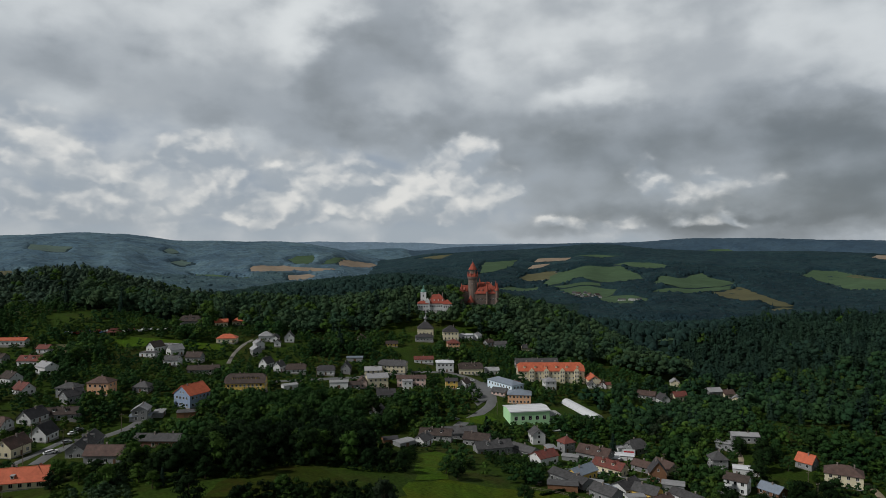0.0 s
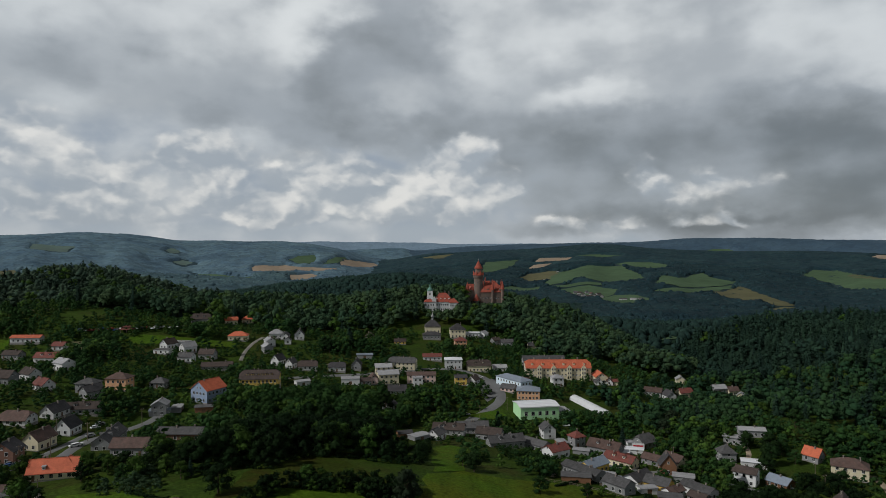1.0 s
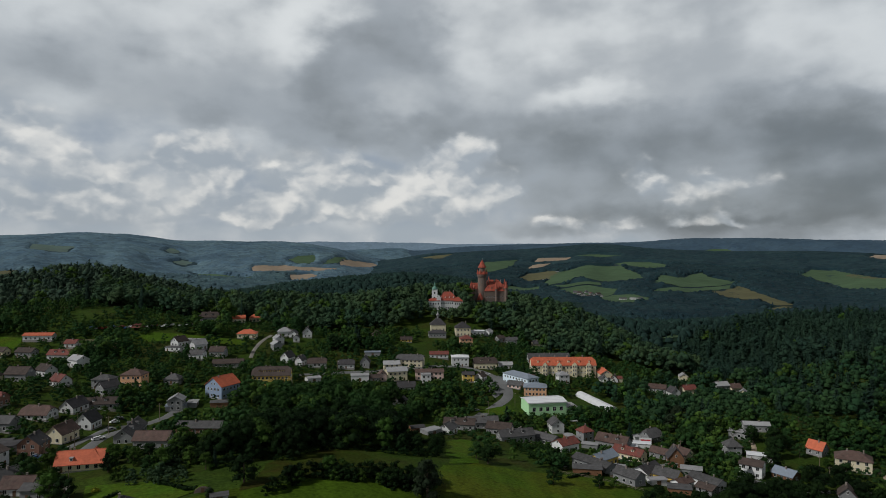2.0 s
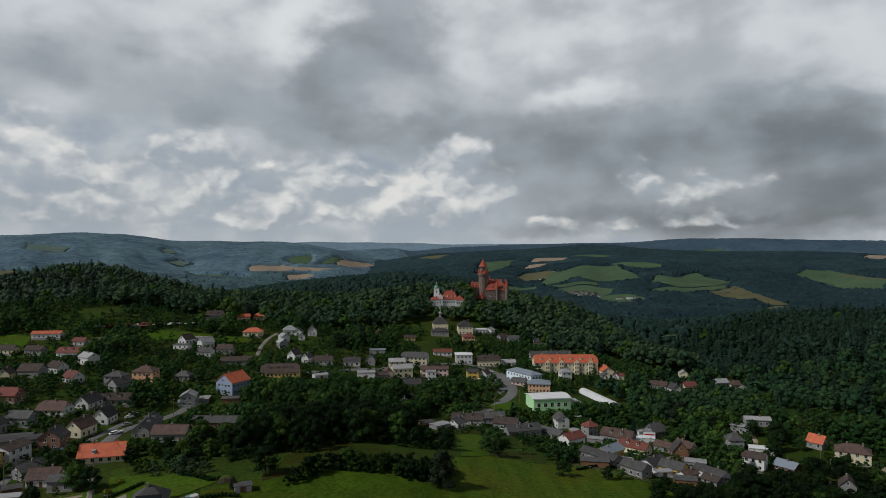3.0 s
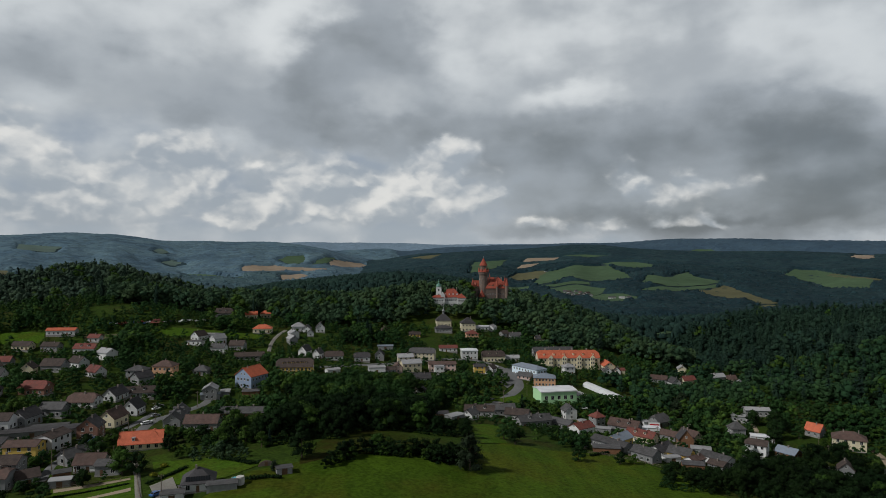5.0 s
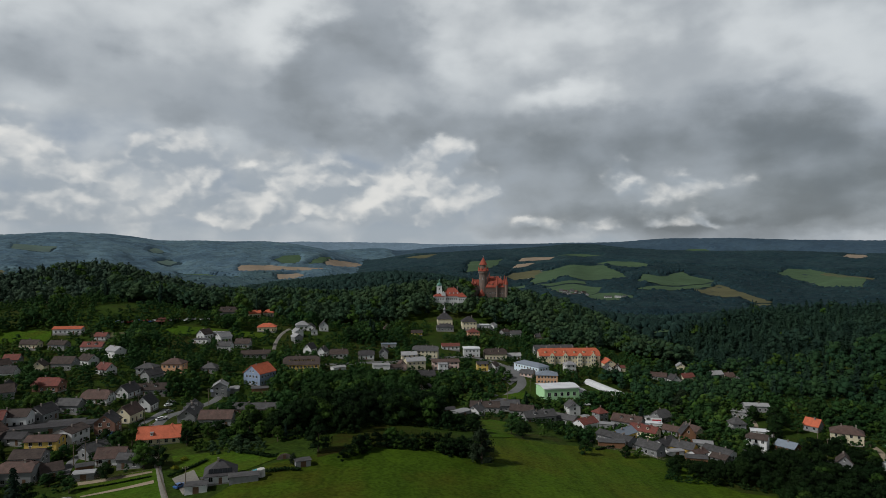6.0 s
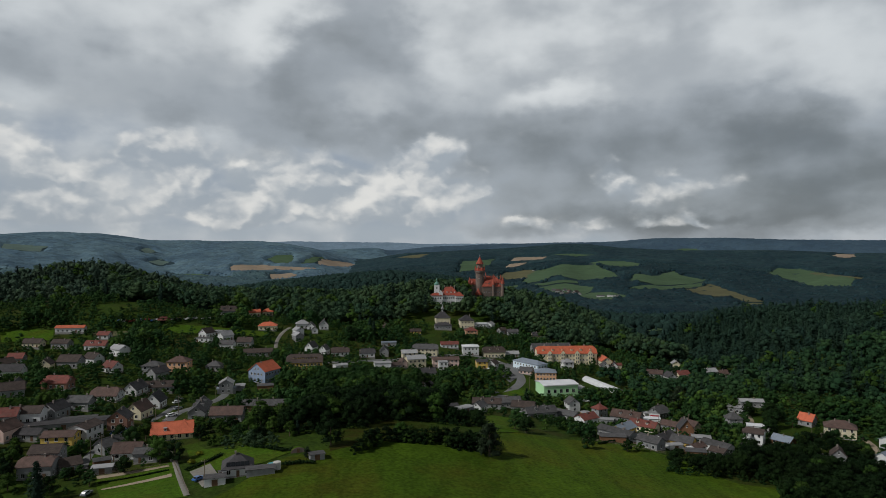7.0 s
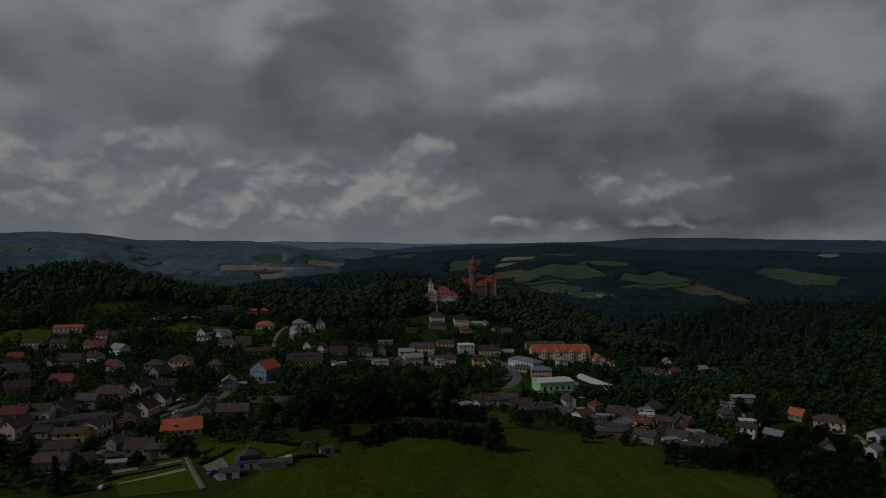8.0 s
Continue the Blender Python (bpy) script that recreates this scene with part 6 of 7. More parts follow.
def trunk_solid(h, r, limbs, seed):
    rng = random.Random(seed)
    s = Solid().lathe([(r * 1.35, -0.06 * h), (r, 0.05 * h), (r * 0.75, 0.35 * h), (r * 0.3, 0.7 * h)], 7)
    for k in range(limbs):
        a, z = 2.4 * k + rng.random(), h * (0.30 + 0.07 * k)
        d = Vector((math.cos(a), math.sin(a), 0.9)).normalized()
        e = Vector((0, 0, z)) + d * h * 0.26
        side = Vector((-math.sin(a), math.cos(a), 0)) * r * 0.3
        up = d.cross(side)
        b = Vector((0, 0, z))
        s.add([b + side, b + up, b - side, b - up, e + side * 0.3, e + up * 0.3, e - side * 0.3, e - up * 0.3],
              [(0, 1, 5, 4), (1, 2, 6, 5), (2, 3, 7, 6), (3, 0, 4, 7), (4, 5, 6, 7)])
    return s


def forest(name, spots, heights, templates, mat, label, category="woodland", rng=None, smooth=True):
    """Many trees that nobody could count, as one mesh: spots n x 3."""
    rng = rng or np.random.default_rng(5)
    vs, fs, n = [], [], 0
    kinds = rng.integers(0, len(templates), len(spots))
    for p, h, k in zip(spots, heights, kinds):
        v, f = templates[k]
        a, w = rng.uniform(0, 2 * math.pi), h * rng.uniform(0.9, 1.25)
        c, s = math.cos(a) * w, math.sin(a) * w
        vs.append(np.stack([v[:, 0] * c - v[:, 1] * s + p[0], v[:, 0] * s + v[:, 1] * c + p[1], v[:, 2] * h + p[2]], 1))
        fs.append(f + n)
        n += len(v)
    me = mesh_of(name, np.concatenate(vs), np.concatenate(fs), mat, smooth)
    return tagged(new(name, me), label, category, kind="stuff")


def strew(poly, spacing, rng, clear=()):
    """Jittered spots inside a polygon, kept out of the clear patches, roads and buildings."""
    xs, ys = [p[0] for p in poly], [p[1] for p in poly]
    gx, gy = np.meshgrid(np.arange(min(xs), max(xs), spacing), np.arange(min(ys), max(ys), spacing))
    x = gx.ravel() + rng.uniform(-0.48, 0.48, gx.size) * spacing
    y = gy.ravel() + rng.uniform(-0.48, 0.48, gx.size) * spacing
    keep = inside(poly, x, y)
    for c in clear:
        keep &= ~inside(c, x, y)
    return free_of_buildings(x[keep], y[keep], 1.4)


def free_of_buildings(x, y, gap):
    keep = np.ones(len(x), bool)
    for bx, by, turn, L, W, _ in FOOTPRINTS:
        c, s = math.cos(radians(turn)), math.sin(radians(turn))
        u, v = (x - bx) * c + (y - by) * s, -(x - bx) * s + (y - by) * c
        keep &= ~((np.abs(u) < L / 2 + gap) & (np.abs(v) < W / 2 + gap))
    for rx, ry, half in ROADS:
        keep &= (x - rx) ** 2 + (y - ry) ** 2 > (half + 1.2) ** 2
    return x[keep], y[keep]


def spots_of(x, y):
    return np.stack([x, y, ground_z(x, y) - 0.3], 1)


def open_view(x, y, h):
    """How tall trees may grow without hiding houses and roads from the camera."""
    h = h.copy()
    z = ground_z(x, y)
    for bx, by, _, L, W, top in FOOTPRINTS + VISTAS:
        bz = float(ground_z(bx, by))
        dx, dy = CAMERA_SPOT[0] - bx, CAMERA_SPOT[1] - by
        d = math.hypot(dx, dy)
        dx, dy = dx / d, dy / d
        u, v = (x - bx) * dx + (y - by) * dy, np.abs(-(x - bx) * dy + (y - by) * dx)
        front = (u > 0) & (u < 90) & (v < (L + W) / 4 + 2.5)
        most = bz + 0.34 * top + u * (CAMERA_SPOT[2] - bz) / d - z
        if by > 640:
            most = np.maximum(most, 5.0)  # the wood closes below the castle hill
        h = np.where(front, np.minimum(h, most), h)
    return h


# about where the camera flies; tree heights are fitted to its view
CAMERA_SPOT = (-28, -20, 106)

# ---- woods, hedges and gardens: outlines on the plan ----
RIDGE_WOOD = [(-345, 585), (-290, 570), (-240, 560), (-215, 570), (-190, 575), (-160, 580), (-130, 585), (-90, 600), (-60, 622), (-30, 650), (5, 645), (35, 635), (60, 640), (85, 590), (115, 580), (140, 600), (150, 560), (180, 540), (230, 600), (240, 760), (150, 810), (0, 805), (-200, 780), (-400, 760)]
LEFT_HILL = [(-345, 585), (-400, 760), (-250, 900), (-500, 1150), (-900, 1200), (-1100, 700), (-800, 520), (-560, 540), (-450, 555), (-400, 545)]
RIGHT_WOOD = [(178, 500), (200, 470), (190, 430), (205, 395), (235, 350), (300, 290), (420, 200), (900, 300), (1100, 700), (800, 900), (540, 890), (400, 870), (300, 830), (250, 770), (240, 620)]
FRONT_WOOD = [(-110, 225), (-103, 231), (-86, 223), (-87, 237), (-71, 230), (-57, 255), (-40, 255), (-27, 255), (-16, 263), (-13, 311), (-25, 318), (-36, 296), (-50, 322), (-72, 321), (-86, 287), (-100, 260), (-116, 248)]
MID_WOOD = [(-90, 309), (-49, 316), (-25, 346), (-14, 385), (-32, 409), (-65, 417), (-88, 392), (-104, 348), (-103, 324)]
HEDGE_FIELD = [(-71, 190), (-66, 199), (-56, 211), (-41, 213), (-26, 210), (-18, 210), (-14, 220), (-18, 226), (-32, 223), (-54, 219), (-65, 209)]
HEDGE_RIGHT = [(57, 220), (79, 220), (98, 212), (83, 179), (90, 142), (162, 240), (164, 269), (148, 280), (117, 270), (84, 247), (76, 260)]
VALLEY_TREES = [(94, 452), (157, 507), (218, 554), (236, 512), (171, 369), (152, 362), (124, 353), (105, 368), (98, 391), (95, 423)]
ORCHARD = [(16, 350), (34, 355), (43, 326), (44, 278), (35, 264), (25, 290), (17, 317)]
SOLAR_HEDGE = [(-117, 205), (-106, 205), (-96, 206), (-104, 225), (-117, 233), (-121, 217)]
VILLAGE = [(-330, 250), (-250, 175), (-165, 165), (-135, 185), (-150, 225), (-100, 215), (-80, 228), (-10, 300), (20, 270), (80, 270), (180, 240), (260, 260), (235, 340), (200, 395), (185, 430), (195, 475), (150, 560), (90, 590), (60, 640), (-60, 615), (-130, 585), (-240, 560), (-345, 580), (-420, 520)]
MEADOW = [(-112, 156), (-105, 164), (-99, 181), (-93, 193), (-78, 201), (-66, 213), (-48, 219), (-33, 227), (-19, 228), (-8, 236), (30, 246), (60, 247), (67, 227), (81, 211), (97, 209), (95, 194), (83, 168), (-43, 101), (-110, 110)]
PLOT = [(-10, 252), (-11, 304), (-4, 316), (5, 309), (2, 262)]
LAWNS = [[(-354, 469), (-334, 476), (-319, 476), (-310, 462), (-332, 458), (-344, 452)], [(-280, 473), (-261, 477), (-252, 457), (-271, 458)], [(-157, 189), (-134, 199), (-117, 162), (-142, 161)], [(-127, 199), (-113, 208), (-91, 199), (-106, 179), (-120, 188)], [(-244, 485), (-234, 500), (-196, 510), (-166, 512), (-166, 499), (-201, 490), (-235, 476)], [(116, 446), (137, 456), (137, 426), (127, 410), (118, 426)], [(5, 381), (26, 409), (32, 399), (27, 376), (14, 366)], [(88, 644), (141, 651), (142, 629), (92, 616)]]


rng = np.random.default_rng(11)
WOOD_KIT = [broadleaf(s, 820, 0.046, 12, low=0.18, core=0.64) for s in (1, 2, 3, 4)]
SPRUCE_KIT = [conifer(s, 200, 0.085) for s in (1, 2, 3)]
BUSH_KIT = [broadleaf(s, 300, 0.075, 7, low=0.10, core=0.64) for s in (21, 22, 23)]
LITE_KIT = [broadleaf(s, 100, 0.074, 7, core=0.72) for s in (31, 32, 33, 34)]
HILL_KIT = [broadleaf(s, 60, 0.085, 6, core=0.76) for s in (35, 36, 37)]
LITE_SPRUCE = [conifer(s, 90, 0.10) for s in (4, 5)]


def plant(name, poly, spacing, low, high, kits, mat, label, clear=(), conifers=0.0, category="woodland", light=0.12, shift=1e9):
    x, y = strew(poly, spacing, rng, clear)
    h = open_view(x, y, rng.uniform(low, high, len(x)))
    x, y, h = x[h > 2.2], y[h > 2.2], h[h > 2.2]
    seen = np.abs(x + 25) < 0.72 * y + 110
    x, y, h = x[seen], y[seen], h[seen]
    pick = rng.random(len(x)) < conifers
    pale = ~pick & (rng.random(len(x)) < light)
    deep = ~pick & ~pale
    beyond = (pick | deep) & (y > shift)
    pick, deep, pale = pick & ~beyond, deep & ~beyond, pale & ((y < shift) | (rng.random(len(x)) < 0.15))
    # trees past shift get the leaf colour that has shade put into it
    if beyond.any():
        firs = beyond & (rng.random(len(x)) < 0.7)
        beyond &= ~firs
        forest("shady_spruce_" + name, spots_of(x[firs], y[firs]), h[firs] * 1.02, LITE_SPRUCE, LEAF["deep"], "shade-toned spruces on the far side of the wood", category, rng)
        forest("shady_" + name, spots_of(x[beyond], y[beyond]), h[beyond], HILL_KIT, LEAF["deep"], "shade-toned far side of the wood", category, rng)
    if deep.any():
        forest(name, spots_of(x[deep], y[deep]), h[deep], kits, mat, label, category, rng)
    if pale.any():
        forest("light_" + name, spots_of(x[pale], y[pale]), h[pale], kits, LEAF["lime"], "light green trees among the darker wood", category, rng)
    if pick.any():
        forest("spruce_" + name, spots_of(x[pick], y[pick]), h[pick] * 1.15, LITE_SPRUCE if kits in (LITE_KIT, HILL_KIT) else SPRUCE_KIT, LEAF["spruce"], "dark spruces among the broad-leaved wood", category, rng)


plant("castle_wood", RIDGE_WOOD, 9.2, 14, 23, LITE_KIT, LEAF["wood"], "dense broad-leaved wood below the castle", conifers=0.06)
plant("hill_wood", LEFT_HILL, 10.5, 12, 21, HILL_KIT, LEAF["hill"], "dense mixed wood on a rounded hill", conifers=0.22)
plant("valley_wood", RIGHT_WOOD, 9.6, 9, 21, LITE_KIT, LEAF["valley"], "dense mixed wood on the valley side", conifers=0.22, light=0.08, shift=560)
# the lime-leaved share stands in, by colour, for sunlit crowns
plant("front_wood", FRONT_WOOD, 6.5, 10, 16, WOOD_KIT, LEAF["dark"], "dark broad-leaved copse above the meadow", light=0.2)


def skirt(name, outline, mat, label, low=2.5, high=5.5):
    """Bushes that close the edge of a wood down to the grass."""
    x, y = [], []
    for (x0, y0), (x1, y1) in zip(outline, outline[1:] + outline[:1]):
        n = max(1, int(math.hypot(x1 - x0, y1 - y0) / 2.6))
        s = np.arange(n) / n
        x += list(x0 + (x1 - x0) * s + rng.uniform(-1.2, 1.2, n))
        y += list(y0 + (y1 - y0) * s + rng.uniform(-1.2, 1.2, n))
    x, y = free_of_buildings(np.array(x), np.array(y), 1.5)
    h = open_view(x, y, rng.uniform(low, high, len(x)))
    x, y, h = x[h > 1.2], y[h > 1.2], h[h > 1.2]
    forest(name, spots_of(x, y), h, BUSH_KIT, mat, label, "hedge", rng)


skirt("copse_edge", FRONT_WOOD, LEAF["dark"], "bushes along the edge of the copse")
skirt("thicket_edge", HEDGE_RIGHT, LEAF["oak"], "bushes along the edge of the thicket", 2, 4.5)
skirt("garden_edge", MID_WOOD, LEAF["oak"], "bushes below the garden trees", 2, 4.5)
plant("middle_wood", MID_WOOD, 6.5, 8, 13, WOOD_KIT, LEAF["oak"], "broad-leaved trees between the gardens")
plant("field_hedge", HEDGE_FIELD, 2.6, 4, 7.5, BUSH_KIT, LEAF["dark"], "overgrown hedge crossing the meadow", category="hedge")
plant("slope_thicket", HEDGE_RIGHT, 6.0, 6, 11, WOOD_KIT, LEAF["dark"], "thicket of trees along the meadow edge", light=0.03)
plant("valley_trees", VALLEY_TREES, 7.0, 8, 14, LITE_KIT, LEAF["valley"], "loose trees on the valley floor", LAWNS, 0.08)
plant("orchard_edge", ORCHARD, 4.2, 3, 6.5, BUSH_KIT, LEAF["oak"], "bushes and fruit trees behind the farm gardens", category="shrubs")
plant("garden_thicket", SOLAR_HEDGE, 3.4, 2.5, 5.5, BUSH_KIT, LEAF["wood"], "bushy thicket behind the slate-roofed house", category="hedge")


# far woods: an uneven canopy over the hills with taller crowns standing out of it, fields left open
# mid to faint leaves carry haze in their colour, stronger on farther ridges
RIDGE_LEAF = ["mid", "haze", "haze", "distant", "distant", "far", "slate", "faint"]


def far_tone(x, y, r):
    """Which haze-toned foliage covers a place on the far hills."""
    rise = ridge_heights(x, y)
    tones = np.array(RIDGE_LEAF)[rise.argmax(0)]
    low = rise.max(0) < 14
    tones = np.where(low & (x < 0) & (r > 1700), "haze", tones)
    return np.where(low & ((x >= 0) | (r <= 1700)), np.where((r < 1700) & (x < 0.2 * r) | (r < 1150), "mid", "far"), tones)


def far_open(x, y, r):
    """Places on the far hills that no wood covers."""
    bare = np.zeros(x.shape, bool)
    for p in [RIDGE_WOOD, LEFT_HILL, RIGHT_WOOD]:
        bare |= inside(p, x, y)
    for p in FAR_FIELDS:
        for ahead in (0, 18, 36):
            bare |= inside(p, x * (1 + ahead / r), y * (1 + ahead / r))
    return bare


def canopy(name, r0, r1, step, low, high, rng):
    """The closed roof of a far wood: lumpy, and brought down to the grass along its edges."""
    rs = np.arange(r0, r1, step)
    angles = np.arange(radians(-39), radians(39), step / (0.5 * (r0 + r1)))
    r, a = np.meshgrid(rs, angles, indexing="ij")
    r = r + rng.uniform(-0.35, 0.35, r.shape) * step
    a = a + rng.uniform(-0.35, 0.35, a.shape) * step / r
    x, y = r * np.sin(a), r * np.cos(a)
    n, m = r.shape
    i = (np.arange(n - 1)[:, None] * m + np.arange(m - 1)[None]).ravel()
    f = np.stack([i, i + 1, i + m + 1, i + m], 1)
    fx, fy, fr = x.ravel()[f].mean(1), y.ravel()[f].mean(1), r.ravel()[f].mean(1)
    gone = far_open(fx, fy, fr) | (fy > 4960)
    h = rng.uniform(low, high, n * m)
    h[f[gone].ravel()] = -1.0
    h[:m] = -1.0
    v = np.stack([x.ravel(), y.ravel(), ground_z(x, y).ravel() + h], 1)
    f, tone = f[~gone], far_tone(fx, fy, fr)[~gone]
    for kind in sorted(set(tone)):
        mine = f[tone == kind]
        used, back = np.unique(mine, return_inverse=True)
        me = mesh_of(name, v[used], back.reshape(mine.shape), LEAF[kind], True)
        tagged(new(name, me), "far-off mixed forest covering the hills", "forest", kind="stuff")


def far_woods():
    rng = np.random.default_rng(3)
    lump = [(ICO * rng.uniform(0.75, 1.25, (12, 1)) * np.array([0.62, 0.62, 0.55]) + np.array([0, 0, 0.42]), ICO_F) for _ in range(5)]
    spike = [(np.array([(0.24 * math.cos(radians(72 * k)), 0.24 * math.sin(radians(72 * k)), 0.0) for k in range(5)] + [(0, 0, 1.15)]), np.array([(k, (k + 1) % 5, 5) for k in range(5)]))]
    canopy("far_forest", 1480, 2800, 10.0, 6.0, 11.0, rng)
    canopy("distant_forest", 2790, 4930, 15.0, 6.0, 11.0, rng)
    for name, r0, r1, spacing, low, high, share in (("mid_forest", 820, 1500, 8.4, 7, 11, 0.45), ("tall_far_forest", 1480, 2800, 24.0, 9, 14, 0.35)):
        n = int(radians(78) * (r1 * r1 - r0 * r0) / 2 / spacing ** 2 * 1.35)
        r, a = np.sqrt(rng.uniform(r0 * r0, r1 * r1, n)), rng.uniform(radians(-39), radians(39), n)
        x, y = r * np.sin(a), r * np.cos(a)
        keep = ~far_open(x, y, r)
        x, y, r = x[keep], y[keep], r[keep]
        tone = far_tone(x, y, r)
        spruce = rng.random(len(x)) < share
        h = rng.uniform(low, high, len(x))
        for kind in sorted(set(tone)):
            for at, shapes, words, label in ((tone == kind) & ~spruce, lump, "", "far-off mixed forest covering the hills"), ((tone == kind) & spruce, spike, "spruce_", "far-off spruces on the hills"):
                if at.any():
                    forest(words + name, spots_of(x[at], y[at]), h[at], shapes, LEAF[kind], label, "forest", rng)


far_woods()


# ---- garden trees ----
SPECIES = {
    "oak": ("oak_tree", "broad dark green oak tree in a garden", "tree"),
    "lime": ("lime_tree", "light green leafy lime tree in a garden", "tree"),
    "dark": ("maple_tree", "dense dark green maple tree among gardens", "tree"),
    "silver": ("willow_tree", "grey-green willow tree with a tall crown", "tree"),
    "spruce": ("spruce_tree", "dark green pointed spruce tree", "tree"),
    "fruit": ("fruit_tree", "small round fruit tree on grass", "tree"),
}


def tree_kind(key, seed):
    """Trunk and crown meshes of a tree one metre tall."""
    if key == "spruce":
        v, f = conifer(seed + 40, 420, 0.07)
        return trunk_solid(1.0, 0.018, 0, seed).mesh("trunk", BARK), mesh_of("crown", v, f, LEAF["spruce"])
    tall = 1.35 if key == "silver" else 1.0
    v, f = broadleaf(seed + 60, 1100, 0.040 if key != "fruit" else 0.055, 14 if key != "fruit" else 8, tall, 0.14 if key == "silver" else 0.20, 0.62)
    return trunk_solid(1.0, 0.026, 5, seed).mesh("trunk", BARK), mesh_of("crown", v, f, LEAF["lime" if key == "fruit" else key], True)


TREE_MESHES = {(key, k): tree_kind(key, 7 * i + k) for i, key in enumerate(SPECIES) for k in range(3)}


def tree(key, x, y, h, k, turn, wide=1.0):
    name, label, category = SPECIES[key]
    ob = thing(name, label, category, pose(x, y, float(ground_z(x, y)), 0, 0, turn) @ Matrix.Diagonal((h * wide, h * wide, h, 1)), group="garden trees")
    trunk, crown = TREE_MESHES[key, k]
    part("trunk", trunk, ob)
    part("crown", crown, ob)
    return ob


VILLAGE_KIT = [broadleaf(s, 140, 0.076, 7, low=0.18, core=0.70) for s in (71, 72, 73, 74)]


def garden_trees():
    rng = np.random.default_rng(21)
    x, y = strew(VILLAGE, 6.3, rng, [MEADOW, PLOT, FRONT_WOOD, MID_WOOD, VALLEY_TREES, HEDGE_RIGHT] + LAWNS)
    thick = np.array([noise.noise((a / 45, b / 45, 4.0)) for a, b in zip(x, y)])
    keep = thick > -0.32
    x, y, thick = x[keep], y[keep], thick[keep]
    h = rng.uniform(2.6, 9.0, len(x)) + np.clip(thick, 0, 0.5) * 14
    h = np.where((x < -140) & (y < 330), 0.8 * h, h)  # low garden trees along the western lanes
    h = open_view(x, y, h)
    keep = h > 1.5
    x, y, h = x[keep], y[keep], h[keep]
    single = (h > 4.5) & (y < 470)
    order = np.flatnonzero(single)[: 300 - len(MARKED)]
    rest = np.ones(len(x), bool)
    rest[order] = False
    for i in order:
        key = rng.choice(["oak", "lime", "dark", "fruit", "spruce"], p=[0.36, 0.2, 0.28, 0.1, 0.06])
        tree(key, x[i], y[i], h[i] * (1.25 if key == "spruce" else 1.0), int(rng.integers(3)), rng.uniform(0, 360), rng.uniform(0.95, 1.25))
    shrub = rest & (h <= 3.4)
    forest("garden_shrubs", spots_of(x[shrub], y[shrub]), h[shrub], BUSH_KIT, LEAF["oak"], "garden shrubs and hedges between the houses", "shrubs", rng)
    big = rest & ~shrub
    light = rng.random(len(x)) < 0.25
    forest("orchard_trees", spots_of(x[big & light], y[big & light]), h[big & light], VILLAGE_KIT, LEAF["lime"], "light green trees between the houses", "trees", rng)
    forest("village_trees", spots_of(x[big & ~light], y[big & ~light]), h[big & ~light], VILLAGE_KIT, LEAF["oak"], "dark leafy trees between the houses", "trees", rng)


